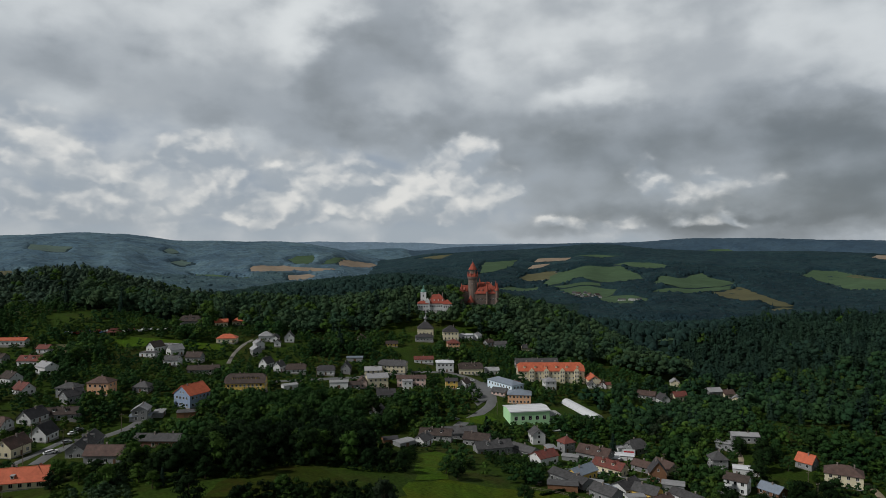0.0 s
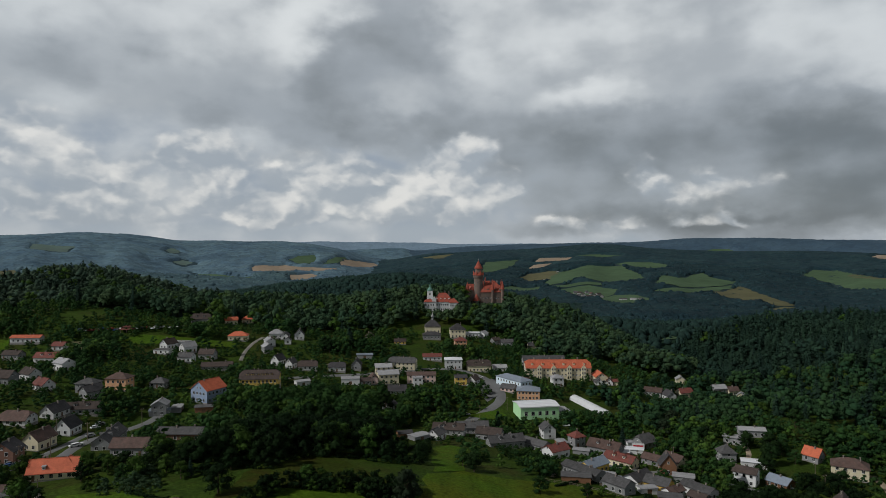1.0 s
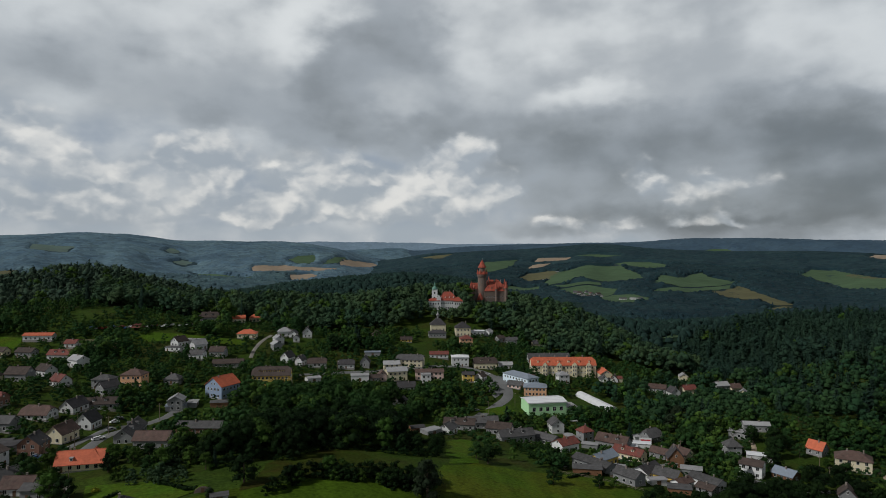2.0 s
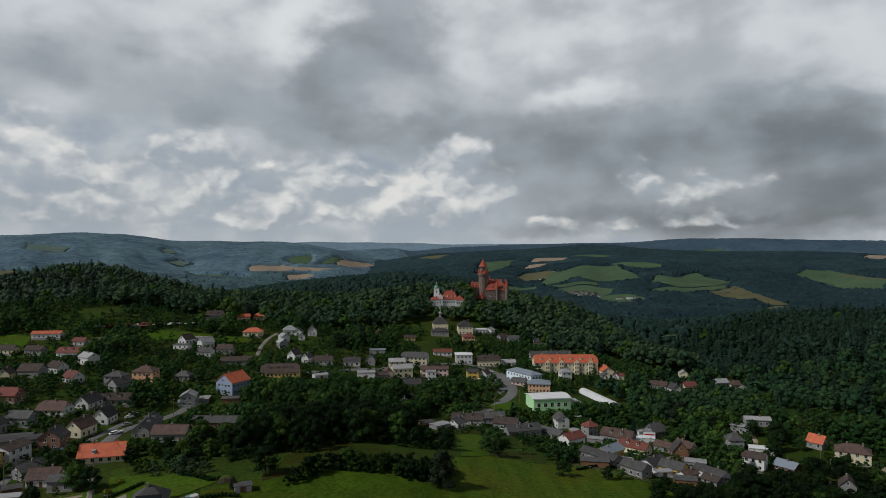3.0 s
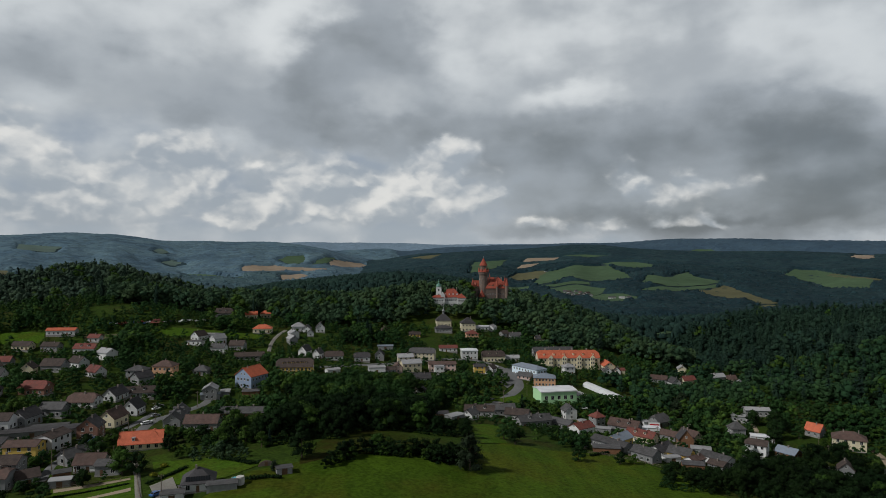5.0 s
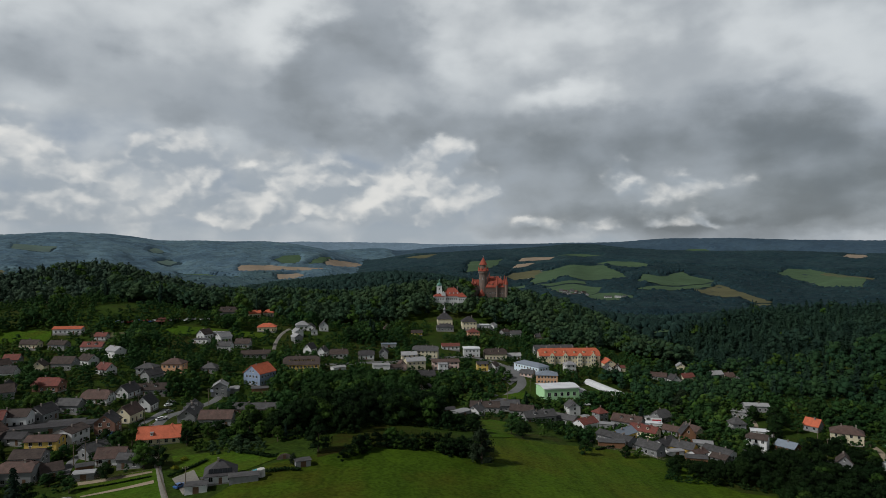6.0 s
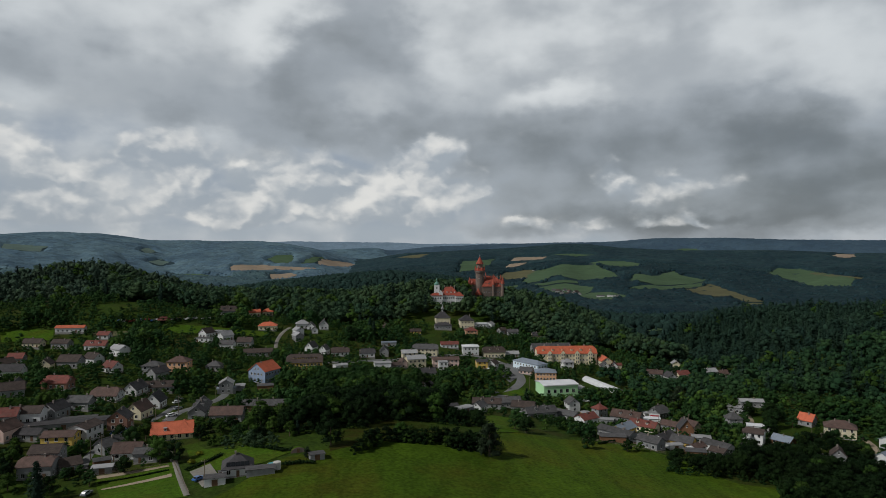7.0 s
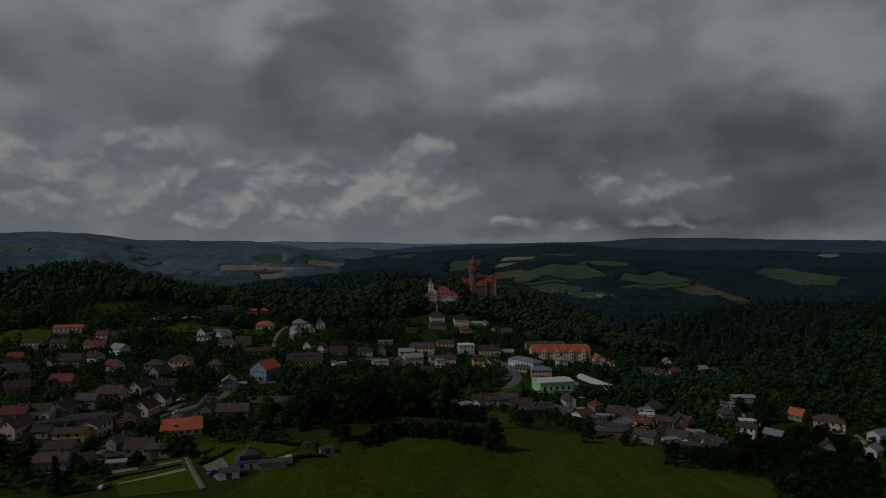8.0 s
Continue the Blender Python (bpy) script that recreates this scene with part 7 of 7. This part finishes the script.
# trees that stand out: kind, place, height
MARKED = [
    ("oak", 160.8, 310.5, 8),
    ("dark", 189.6, 326.5, 9),
    ("oak", 160.9, 323.5, 8),
    ("fruit", 165.3, 295.5, 5),
    ("fruit", 150.6, 288.6, 5),
    ("oak", 175.6, 323.5, 7),
    ("dark", 148.4, 308.6, 12),
    ("oak", 264.8, 484.8, 15),
    ("oak", 191.1, 368.0, 12),
    ("dark", 245.3, 377.7, 13),
    ("oak", 164.4, 279.0, 9),
    ("oak", 122.0, 342.7, 11),
    ("dark", 129.8, 340.4, 12),
    ("silver", 125.8, 380.6, 12),
    ("oak", 187.5, 338.1, 13),
    ("dark", 148.2, 333.7, 10),
    ("lime", 182.4, 389.3, 11),
    ("dark", -78.2, 205.0, 11),
    ("silver", -18.3, 208.1, 15),
    ("lime", -138.9, 199.9, 10),
    ("spruce", -163.9, 166.1, 13),
    ("lime", -134.4, 398.0, 7),
    ("oak", -161.1, 380.1, 9),
    ("dark", -40.2, 382.9, 12),
    ("oak", -6.2, 456.9, 9),
    ("oak", 29.9, 496.9, 6),
    ("oak", 36.7, 503.9, 6),
    ("oak", 43.4, 502.9, 6),
    ("oak", 50.5, 505.9, 6),
    ("spruce", 24.1, 368.8, 11),
    ("dark", -4.6, 388.9, 9),
    ("oak", -19.3, 421.9, 8),
    ("dark", -109.3, 336.0, 9),
    ("spruce", 88.9, 348.8, 10),
    ("silver", 114.9, 360.8, 12),
    ("oak", 120.0, 324.8, 11),
    ("dark", 154.3, 321.8, 13),
    ("dark", 138.5, 293.8, 11),
    ("lime", 143.0, 343.8, 9),
    ("dark", -147.5, 190.3, 7),
    ("fruit", -124.3, 213.2, 4),
    ("fruit", -121.8, 214.1, 4),
    ("silver", -84.9, 191.3, 4.5),
    ("dark", 48.6, 248.8, 6),
    ("fruit", 55.4, 251.5, 5),
    ("oak", 30.1, 246.7, 8),
    ("oak", 109.5, 292.8, 10),
    ("fruit", 8.7, 285.9, 4),
    ("dark", 5.8, 265.0, 9),
    ("oak", 1.4, 271.0, 8),
    ("oak", -74.1, 534.1, 9),
    ("dark", -93.7, 506.1, 12),
    ("spruce", -80.2, 530.1, 14),
    ("spruce", -96.3, 587.1, 13),
    ("oak", -69.2, 568.1, 9),
    ("dark", -98.5, 512.3, 12),
    ("spruce", -84.2, 546.7, 15),
    ("spruce", 163.6, 363.9, 9),
    ("dark", -133.2, 198.4, 9),
    ("lime", -112.0, 241.0, 13),
    ("lime", -104.0, 246.0, 11),
    ("lime", -52.0, 216.0, 8),
    ("spruce", -187.0, 366.4, 7),
    ("dark", 28.1, 345.8, 7),
    ("oak", 39.8, 372.8, 6),
]
for k, (key, mx, my, mh) in enumerate(MARKED):
    tree(key, mx, my, mh, k % 3, 77 * k, 1.15)
garden_trees()


# ---- cars ----
def car_parts(paint):
    body = Solid()
    side = [(-2.1, 0.35), (-2.15, 0.75), (-1.9, 0.92), (-1.0, 1.0), (0.95, 1.0), (2.0, 0.86), (2.12, 0.6), (2.05, 0.32)]
    cabin = [(-1.75, 0.94), (-1.35, 1.42), (0.15, 1.46), (1.0, 0.98)]
    for prof, half, inset in ((side, 0.86, 0.06), (cabin, 0.76, 0.1)):
        n = len(prof)
        vs = [(x, -half, z) for x, z in prof] + [(x, half, z) for x, z in prof]
        vs = [(x, y * (1 - inset * (z > 0.9)), z) for x, y, z in vs]
        fs = [tuple(range(n)), tuple(reversed(range(n, 2 * n)))] + [(i, n + i, n + (i + 1) % n, (i + 1) % n) for i in range(n)]
        body.add(vs, fs)
    panes = []
    for name, corners in (("side_window", [(-1.55, -0.76, 1.01), (0.8, -0.76, 1.01), (0.15, -0.73, 1.39), (-1.3, -0.73, 1.39)]),
                          ("side_window", [(-1.55, 0.76, 1.01), (-1.3, 0.73, 1.39), (0.15, 0.73, 1.39), (0.8, 0.76, 1.01)]),
                          ("windscreen", [(1.0, -0.62, 1.02), (1.0, 0.62, 1.02), (0.23, 0.58, 1.45), (0.23, -0.58, 1.45)]),
                          ("rear_window", [(-1.77, -0.62, 1.01), (-1.41, -0.58, 1.41), (-1.41, 0.58, 1.41), (-1.77, 0.62, 1.01)])):
        panes.append((name, mesh_of(name, corners, [(0, 1, 2, 3)], GLASS)))
    wheel = Solid()
    n = 12
    vs = [(0.32 * math.cos(2 * math.pi * k / n), y, 0.32 * math.sin(2 * math.pi * k / n)) for y in (-0.1, 0.1) for k in range(n)]
    wheel.add(vs, [tuple(range(n)), tuple(reversed(range(n, 2 * n)))] + [((k + 1) % n, k, n + k, n + (k + 1) % n) for k in range(n)])
    return body.mesh("body", paint), panes, wheel.mesh("wheel", RUBBER)


PAINTS = {word: car_parts(material("car_paint_" + word, rgb, 0.3, 0.05, 1.0, 0.3, bump=0, shine=0.5)) for word, rgb in
          (("white", (0.7, 0.7, 0.7)), ("blue", (0.03, 0.10, 0.28)), ("grey", (0.18, 0.19, 0.20)), ("red", (0.25, 0.02, 0.02)), ("black", (0.015, 0.015, 0.017)))}


def car(x, y, turn, word, where):
    z = float(ground_z(x, y)) + 0.27
    ob = thing("car", f"{word} parked car {where}", "car", pose(x, y, z, 0, 0, turn), group="parked cars")
    body, panes, wheel = PAINTS[word]
    part("body", body, ob)
    for pane_name, pane in panes:
        part(pane_name, pane, ob)
    for wx in (-1.3, 1.3):
        for wy in (-0.78, 0.78):
            part("wheel", wheel, ob, m=pose(wx, wy, 0.32))


# cars by place
car(-117.7, 175.9, 60, "blue", "in a paved yard")
car(-160.2, 271.2, 45, "white", "along a village street")
car(-168.7, 304.2, 45, "white", "along a village street")
car(-170.0, 311.2, 45, "grey", "along a village street")
car(-171.7, 239.3, 30, "blue", "on a house drive")
car(-170.2, 245.3, 30, "grey", "on a house drive")
car(-163.0, 289.1, 50, "grey", "along a village street")
car(-168.4, 309.4, 50, "black", "along a village street")
car(-159.8, 273.0, 50, "white", "along a village street")
car(-168.9, 242.9, 40, "blue", "beside a brick house")
car(-150.9, 170.5, 80, "grey", "on a grass verge")
car(7.7, 393.9, 30, "grey", "beside the village road")
car(10.9, 459.9, 80, "white", "on the village square")
car(21.0, 485.9, 20, "white", "on the village square")
car(14.4, 473.9, 20, "red", "on the village square")
car(86.9, 310.8, 60, "white", "in a farmyard")
car(140.8, 278.6, 0, "white", "beside a timber shed")
car(65.0, 381.8, 10, "white", "beside the hall")
car(-279.4, 496.3, 85.238, "blue", "in a row on the grass car park")
car(-277.3, 496.3, 85.0812, "white", "in a row on the grass car park")
car(-275.1, 496.3, 95.0155, "white", "in a row on the grass car park")
car(-273.4, 497.3, 90.4402, "red", "in a row on the grass car park")
car(-270.7, 496.3, 93.9225, "red", "in a row on the grass car park")
car(-270.2, 499.3, 95.1297, "red", "in a row on the grass car park")
car(-266.9, 497.3, 86.3212, "red", "in a row on the grass car park")
car(-266.3, 500.3, 94.4079, "white", "in a row on the grass car park")
car(-264.6, 501.3, 91.2702, "blue", "in a row on the grass car park")
car(-261.9, 500.3, 86.1335, "grey", "in a row on the grass car park")
car(-260.7, 502.3, 95.3349, "red", "in a row on the grass car park")
car(-259.0, 503.3, 87.5033, "red", "in a row on the grass car park")
car(-255.8, 501.3, 90.1005, "blue", "in a row on the grass car park")
car(-254.6, 503.3, 87.4584, "grey", "in a row on the grass car park")
car(-253.4, 505.3, 87.6613, "white", "in a row on the grass car park")
car(-251.7, 506.3, 89.552, "red", "in a row on the grass car park")
car(-249.5, 506.3, 91.776, "white", "in a row on the grass car park")
car(-248.2, 508.3, 92.0853, "grey", "in a row on the grass car park")
car(-246.0, 508.3, 86.432, "grey", "in a row on the grass car park")
car(-244.2, 509.3, 88.27, "white", "in a row on the grass car park")
car(-242.0, 509.3, 86.3845, "white", "in a row on the grass car park")
car(-241.1, 512.3, 84.7393, "black", "in a row on the grass car park")
car(-238.9, 512.3, 90.9864, "black", "in a row on the grass car park")
car(-237.6, 514.3, 95.215, "red", "in a row on the grass car park")
car(-235.3, 514.3, 84.5137, "grey", "in a row on the grass car park")
car(-233.0, 514.3, 95.4569, "white", "in a row on the grass car park")
car(-232.6, 518.3, 87.468, "white", "in a row on the grass car park")
car(-229.9, 517.3, 88.9251, "grey", "in a row on the grass car park")
car(-228.9, 520.3, 86.297, "grey", "in a row on the grass car park")
car(-227.5, 522.3, 87.0006, "white", "in a row on the grass car park")
car(-225.6, 523.3, 84.1128, "white", "in a row on the grass car park")
car(-223.7, 524.3, 88.3823, "white", "in a row on the grass car park")
car(-221.4, 524.2, 90.8575, "grey", "in a row on the grass car park")
car(-219.5, 525.2, 89.0874, "black", "in a row on the grass car park")
car(-219.7, 531.3, 84.7465, "white", "in a row on the grass car park")
car(-217.4, 531.2, 95.6474, "white", "in a row on the grass car park")
car(-215.9, 533.2, 90.992, "white", "in a row on the grass car park")
car(-213.1, 532.2, 85.4673, "red", "in a row on the grass car park")
car(-212.4, 536.2, 88.9119, "black", "in a row on the grass car park")
car(-211.2, 539.2, 86.9023, "blue", "in a row on the grass car park")
car(-209.6, 541.2, 86.6287, "grey", "in a row on the grass car park")
car(-208.7, 545.2, 94.6716, "black", "in a row on the grass car park")
car(-206.3, 545.2, 84.3798, "red", "in a row on the grass car park")
car(-205.4, 549.2, 90.3081, "black", "in a row on the grass car park")
# end of cars

# ---- poles, fences and small garden things ----
def utility_pole(x, y, turn, h=8.5):
    ob = thing("utility_pole", "weathered wooden power pole beside a lane", "pole", pose(x, y, float(ground_z(x, y)), 0, 0, turn), group="power poles")
    part("pole", Solid().lathe([(0.16, -0.6), (0.14, 2), (0.10, h)], 8).mesh("pole", WOODPOLE), ob)
    part("crossarm", Solid().box(-0.9, 0.9, -0.06, 0.06, h - 0.7, h - 0.55).mesh("crossarm", WOODPOLE), ob)
    for k in (-0.8, 0.0, 0.8):
        part("insulator", Solid().lathe([(0.06, h - 0.55), (0.08, h - 0.4), (0.03, h - 0.3)], 8, k, 0).mesh("insulator", CONCRETE), ob)


def fence(pts, h=1.2, gap=3.0):
    """Post-and-rail fence along a line."""
    p = [Vector(q) for q in pts]
    mid = p[len(p) // 2]
    ob = thing("fence", "weathered wooden post-and-rail fence on grass", "fence", pose(mid.x, mid.y, float(ground_z(mid.x, mid.y))))
    base = ob.matrix_basis.translation
    post = Solid().box(-0.06, 0.06, -0.06, 0.06, -0.4, h).mesh("post", WOODPOLE)
    for a, b in zip(p, p[1:]):
        n = max(1, int((b - a).length / gap))
        for k in range(n):
            q0, q1 = a.lerp(b, k / n), a.lerp(b, (k + 1) / n)
            z0, z1 = float(ground_z(q0.x, q0.y)) - base.z, float(ground_z(q1.x, q1.y)) - base.z
            part("post", post, ob, m=pose(q0.x - base.x, q0.y - base.y, z0))
            for hh in (0.45, 0.95):
                side = Vector((-(q1 - q0).y, (q1 - q0).x)).normalized() * 0.03
                v = [(q.x - base.x + s * side.x, q.y - base.y + s * side.y, z + hh * h + dz) for q, z in ((q0, z0), (q1, z1)) for s in (-1, 1) for dz in (0, 0.1)]
                part("rail", mesh_of("rail", v, [(0, 1, 5, 4), (2, 6, 7, 3), (1, 3, 7, 5), (0, 4, 6, 2), (0, 2, 3, 1), (4, 5, 7, 6)], WOODPOLE), ob)


def earth_cellar(x, y, turn):
    ob = thing("earth_cellar", "grass-covered earth cellar with a stone front", "cellar", pose(x, y, float(ground_z(x, y)), 0, 0, turn))
    n, m = 12, 7
    vs, fs = [], []
    for i in range(m):
        s = i / (m - 1)
        r = 2.4 * math.sqrt(max(0.02, 1 - (s * 0.97) ** 2))
        for k in range(n + 1):
            a = math.pi * k / n
            vs.append((-r * 1.15 * math.cos(a), -1.6 + 4.6 * s, r * 0.85 * math.sin(a) - 0.1))
    for i in range(m - 1):
        for k in range(n):
            c = i * (n + 1) + k
            fs.append((c, c + 1, c + n + 2, c + n + 1))
    part("mound", mesh_of("mound", vs, fs, LAWN, True), ob)
    f = [(-2.7 * math.cos(math.pi * k / n), 0, 2.0 * math.sin(math.pi * k / n) - 0.1) for k in range(n + 1)]
    v = [(px, -1.75, pz) for px, _, pz in f] + [(px, -1.55, pz) for px, _, pz in f]
    part("front", mesh_of("front", v, [tuple(range(n + 1)), tuple(reversed(range(n + 1, 2 * n + 2)))] + [(k + 1, k, n + 1 + k, n + 2 + k) for k in range(n)], WALL["stone"]), ob)
    part("door", Solid().box(-0.5, 0.5, -1.82, -1.7, -0.1, 1.5).mesh("door", DOOR), ob)


def hedge_row(pts, h, label):
    """A clipped hedge: leaf clumps strewn over a long low body."""
    rng = np.random.default_rng(int(abs(pts[0][0] * 7 + pts[0][1])))
    p = [Vector(q) for q in pts]
    cs, rs = [], []
    for a, b in zip(p, p[1:]):
        n = max(2, int((b - a).length / (0.7 * h)))
        for k in range(n):
            q = a.lerp(b, k / n)
            cs.append((q.x - p[0].x, q.y - p[0].y, float(ground_z(q.x, q.y)) - float(ground_z(p[0].x, p[0].y)) + 0.45 * h))
            rs.append(0.55 * h * rng.uniform(0.85, 1.15))
    v, f = leaf_cloud(rng, cs, rs, 26 * len(cs), 0.32 * h)
    ob = new("hedge", mesh_of("hedge", v, f, LEAF["dark"]))
    ob.matrix_basis = pose(p[0].x, p[0].y, float(ground_z(p[0].x, p[0].y)))
    return tagged(ob, label, "hedge")


def garden_pool(x, y, r):
    ob = thing("garden_pool", "round garden pool with blue-green water", "pool", pose(x, y, float(ground_z(x, y)) + 0.15))
    part("wall", Solid().lathe([(r + 0.15, -0.4), (r + 0.15, 0.9), (r, 0.95), (r, 0.6)], 20).mesh("wall", METAL), ob)
    part("water", Solid().lathe([(r - 0.02, 0.5), (r - 0.02, 0.82)], 20).mesh("water", POOL), ob)


def banner_board(x, y, turn):
    ob = thing("banner_board", "white board with a red band beside a shed", "sign", pose(x, y, float(ground_z(x, y)), 0, 0, turn))
    part("board", Solid().box(-3.2, 3.2, -0.08, 0.08, 1.0, 3.6).mesh("board", WALL["white"]), ob)
    part("band", Solid().box(-2.4, 2.6, -0.11, -0.085, 2.0, 2.7).mesh("band", SIGNRED), ob, "plain red band")
    for px in (-2.8, 2.8):
        part("post", Solid().box(px - 0.08, px + 0.08, 0.085, 0.22, -0.5, 3.4).mesh("post", WOODPOLE), ob)


def pavilion(x, y, turn):
    ob = thing("pavilion", "small open pavilion with a red tiled roof", "pavilion", pose(x, y, float(ground_z(x, y)), 0, 0, turn))
    part("roof", roof_shell("hip", 9, 6, 2.6, 1.8, 0.5).mesh("roof", ROOF["red"]), ob)
    part("lower_roof", roof_shell("hip", 6, 4, 4.3, 1.2, 0.3).mesh("lower_roof", ROOF["red"]), ob)
    for px in (-4.2, 0, 4.2):
        for py in (-2.7, 2.7):
            part("post", Solid().box(px - 0.12, px + 0.12, py - 0.12, py + 0.12, -0.6, 2.7).mesh("post", WOODPOLE), ob)


def flower_bush(x, y, h):
    rng = np.random.default_rng(int(abs(x * 13 + y)))
    v, f = leaf_cloud(rng, [(0, 0, 0.4 * h), (0.3 * h, 0.1 * h, 0.35 * h), (-0.25 * h, 0.15 * h, 0.3 * h)], [0.4 * h, 0.34 * h, 0.32 * h], 260, 0.16 * h)
    ob = new("shrub", mesh_of("shrub", v, f, YELLOW_LEAF))
    ob.matrix_basis = pose(x, y, float(ground_z(x, y)))
    return tagged(ob, "bright yellow-green garden shrub on grass", "shrub")


YELLOW_LEAF = material("leaves_yellow_green", (0.13, 0.14, 0.015), 0.75, 0.28, 0.22, 0.05, bump=0, shine=0.04, per_thing=0.3, per_island=0.8)
LOG = Solid().lathe([(0.16, -0.9), (0.16, 0.9)], 8)
LOG.v = [(z, px, py) for px, py, z in LOG.v]
LOG_MESH = LOG.mesh("log", WOODPOLE)


def wood_stack(x, y, turn):
    """Split firewood piled under a sheet."""
    ob = thing("wood_stack", "stack of firewood logs beside a shed", "firewood", pose(x, y, float(ground_z(x, y)), 0, 0, turn))
    for r in range(4):
        for k in range(6 - (r % 2)):
            part("log", LOG_MESH, ob, m=pose(0, (k - 2.5 + 0.5 * (r % 2)) * 0.33, 0.16 + r * 0.28))
    part("cover", Solid().box(-1.1, 1.1, -1.15, 1.15, 1.22, 1.27).mesh("cover", ROOF["grey"]), ob)


# small things by place
utility_pole(-134.8, 203.7, 20)
utility_pole(-114.2, 170.7, 20)
utility_pole(-166.9, 207.2, 40)
utility_pole(-161.4, 256.1, 40)
utility_pole(-160.0, 281.0, 40)
utility_pole(-175.9, 285.3, 40)
utility_pole(-165.7, 243.3, 40)
utility_pole(84.8, 306.8, 20)
utility_pole(157.1, 286.8, 10)
utility_pole(104.0, 313.8, 10)
utility_pole(15.1, 387.8, 40)
utility_pole(33.3, 409.8, 60)
utility_pole(153.3, 272.5, 20)
utility_pole(-163.6, 209.1, 40)
utility_pole(-152.3, 316.0, 40)
utility_pole(-127.5, 438.0, 10)
utility_pole(-85.9, 453.0, 5)
fence([(32.5, 264.8), (44.5, 262.6), (55.4, 257.3), (66.5, 250.0)])
fence([(-135.1, 201.7), (-124.5, 179.2), (-116.4, 162.8)])
fence([(-156.7, 188.7), (-146.0, 191.2), (-133.6, 194.6)])
fence([(-173.2, 181.5), (-167.9, 187.3), (-164.1, 193.1)])
earth_cellar(-89.3, 198.6, 15)
hedge_row([(-152.1, 181.5), (-142.5, 185.1), (-131.8, 189.6)], 0.9, "low dark green vegetable row in a garden")
hedge_row([(-109.3, 208.5), (-94.8, 198.8), (-87.6, 198.5)], 1.8, "clipped garden hedge behind a lawn")
hedge_row([(-92.0, 183.7), (-86.5, 185.4), (-80.7, 185.1)], 1.6, "clipped hedge beside the meadow")
hedge_row([(-125.3, 187.2), (-119.6, 195.0), (-116.6, 200.9)], 1.4, "low hedge beside a driveway")
hedge_row([(-177.3, 207.8), (-174.0, 213.6), (-173.4, 216.6)], 1.3, "clipped dark hedge beside a lane")
hedge_row([(38.3, 257.7), (50.1, 269.4), (58.7, 268.2)], 1.4, "low hedge below the farmyards")
hedge_row([(-24.8, 282.0), (-16.7, 308.9), (-13.5, 324.9)], 1.6, "overgrown hedge along a grass plot")
hedge_row([(108.1, 288.6), (115.5, 276.6), (126.2, 273.6)], 1.6, "hedge along the narrow lane")
garden_pool(-183.9, 252.9, 1.9)
garden_pool(48.9, 279.9, 2.2)
garden_pool(-95.4, 183.8, 1.5)
banner_board(94.5, 339.6, -10)
pavilion(-246.6, 501.6, 10)
flower_bush(-126.1, 203.3, 2.4)
flower_bush(-126.1, 194.3, 2.4)
flower_bush(108.2, 330.8, 2.4)
flower_bush(103.8, 325.8, 2.4)
flower_bush(94.6, 342.6, 2.4)
wood_stack(-152.6, 195.6, 37)
wood_stack(-153.1, 192.6, 74)
wood_stack(59.4, 273.9, 111)
wood_stack(68.8, 278.9, 148)
wood_stack(-163.1, 195.1, 5)
wood_stack(39.5, 273.7, 42)
wood_stack(58.7, 268.2, 79)
wood_stack(-111.3, 179.6, 116)
house(358, 1963, 118, 16, 10, 5, 38, "gable", "grey", "grey", chimneys=0, bays=2, ends=1)
house(362, 1913, 68, 13, 10, 5, 38, "gable", "pink", "grey", chimneys=0, bays=2, ends=1)
house(387, 1974, 173, 12, 10, 5, 38, "gable", "grey", "grey", chimneys=0, bays=2, ends=1)
house(392, 1933, 128, 15, 10, 5, 38, "gable", "brown", "grey", chimneys=0, bays=2, ends=1)
house(390, 1878, 85, 16, 10, 5, 38, "gable", "brown", "grey", chimneys=0, bays=2, ends=1)
house(415, 1949, 97, 13, 10, 5, 38, "gable", "dark", "grey", chimneys=0, bays=2, ends=1)
house(419, 1908, 108, 13, 10, 5, 38, "gable", "pink", "grey", chimneys=0, bays=2, ends=1)
house(418, 1858, 60, 12, 10, 5, 38, "gable", "brown", "grey", chimneys=0, bays=2, ends=1)
house(441, 1918, 33, 16, 10, 5, 38, "gable", "brown", "grey", chimneys=0, bays=2, ends=1)
house(394, 1823, 176, 15, 10, 5, 38, "gable", "brown", "grey", chimneys=0, bays=2, ends=1)
house(439, 1868, 74, 13, 10, 5, 38, "gable", "pink", "grey", chimneys=0, bays=2, ends=1)
house(373, 1868, 107, 12, 10, 5, 38, "gable", "grey", "grey", chimneys=0, bays=2, ends=1)
house(478, 1788, 170, 20, 11, 4, 24, "gable", "grey", "white", chimneys=0, bays=4, ends=1, name="farm_barn", category="barn")
house(501, 1773, 150, 16, 10, 4, 24, "gable", "light", "white", chimneys=0, bays=4, ends=1, name="farm_barn", category="barn")
house(523, 1782, 190, 13, 9, 4, 24, "gable", "grey", "grey", chimneys=0, bays=4, ends=1, name="farm_barn", category="barn")
# end of small things
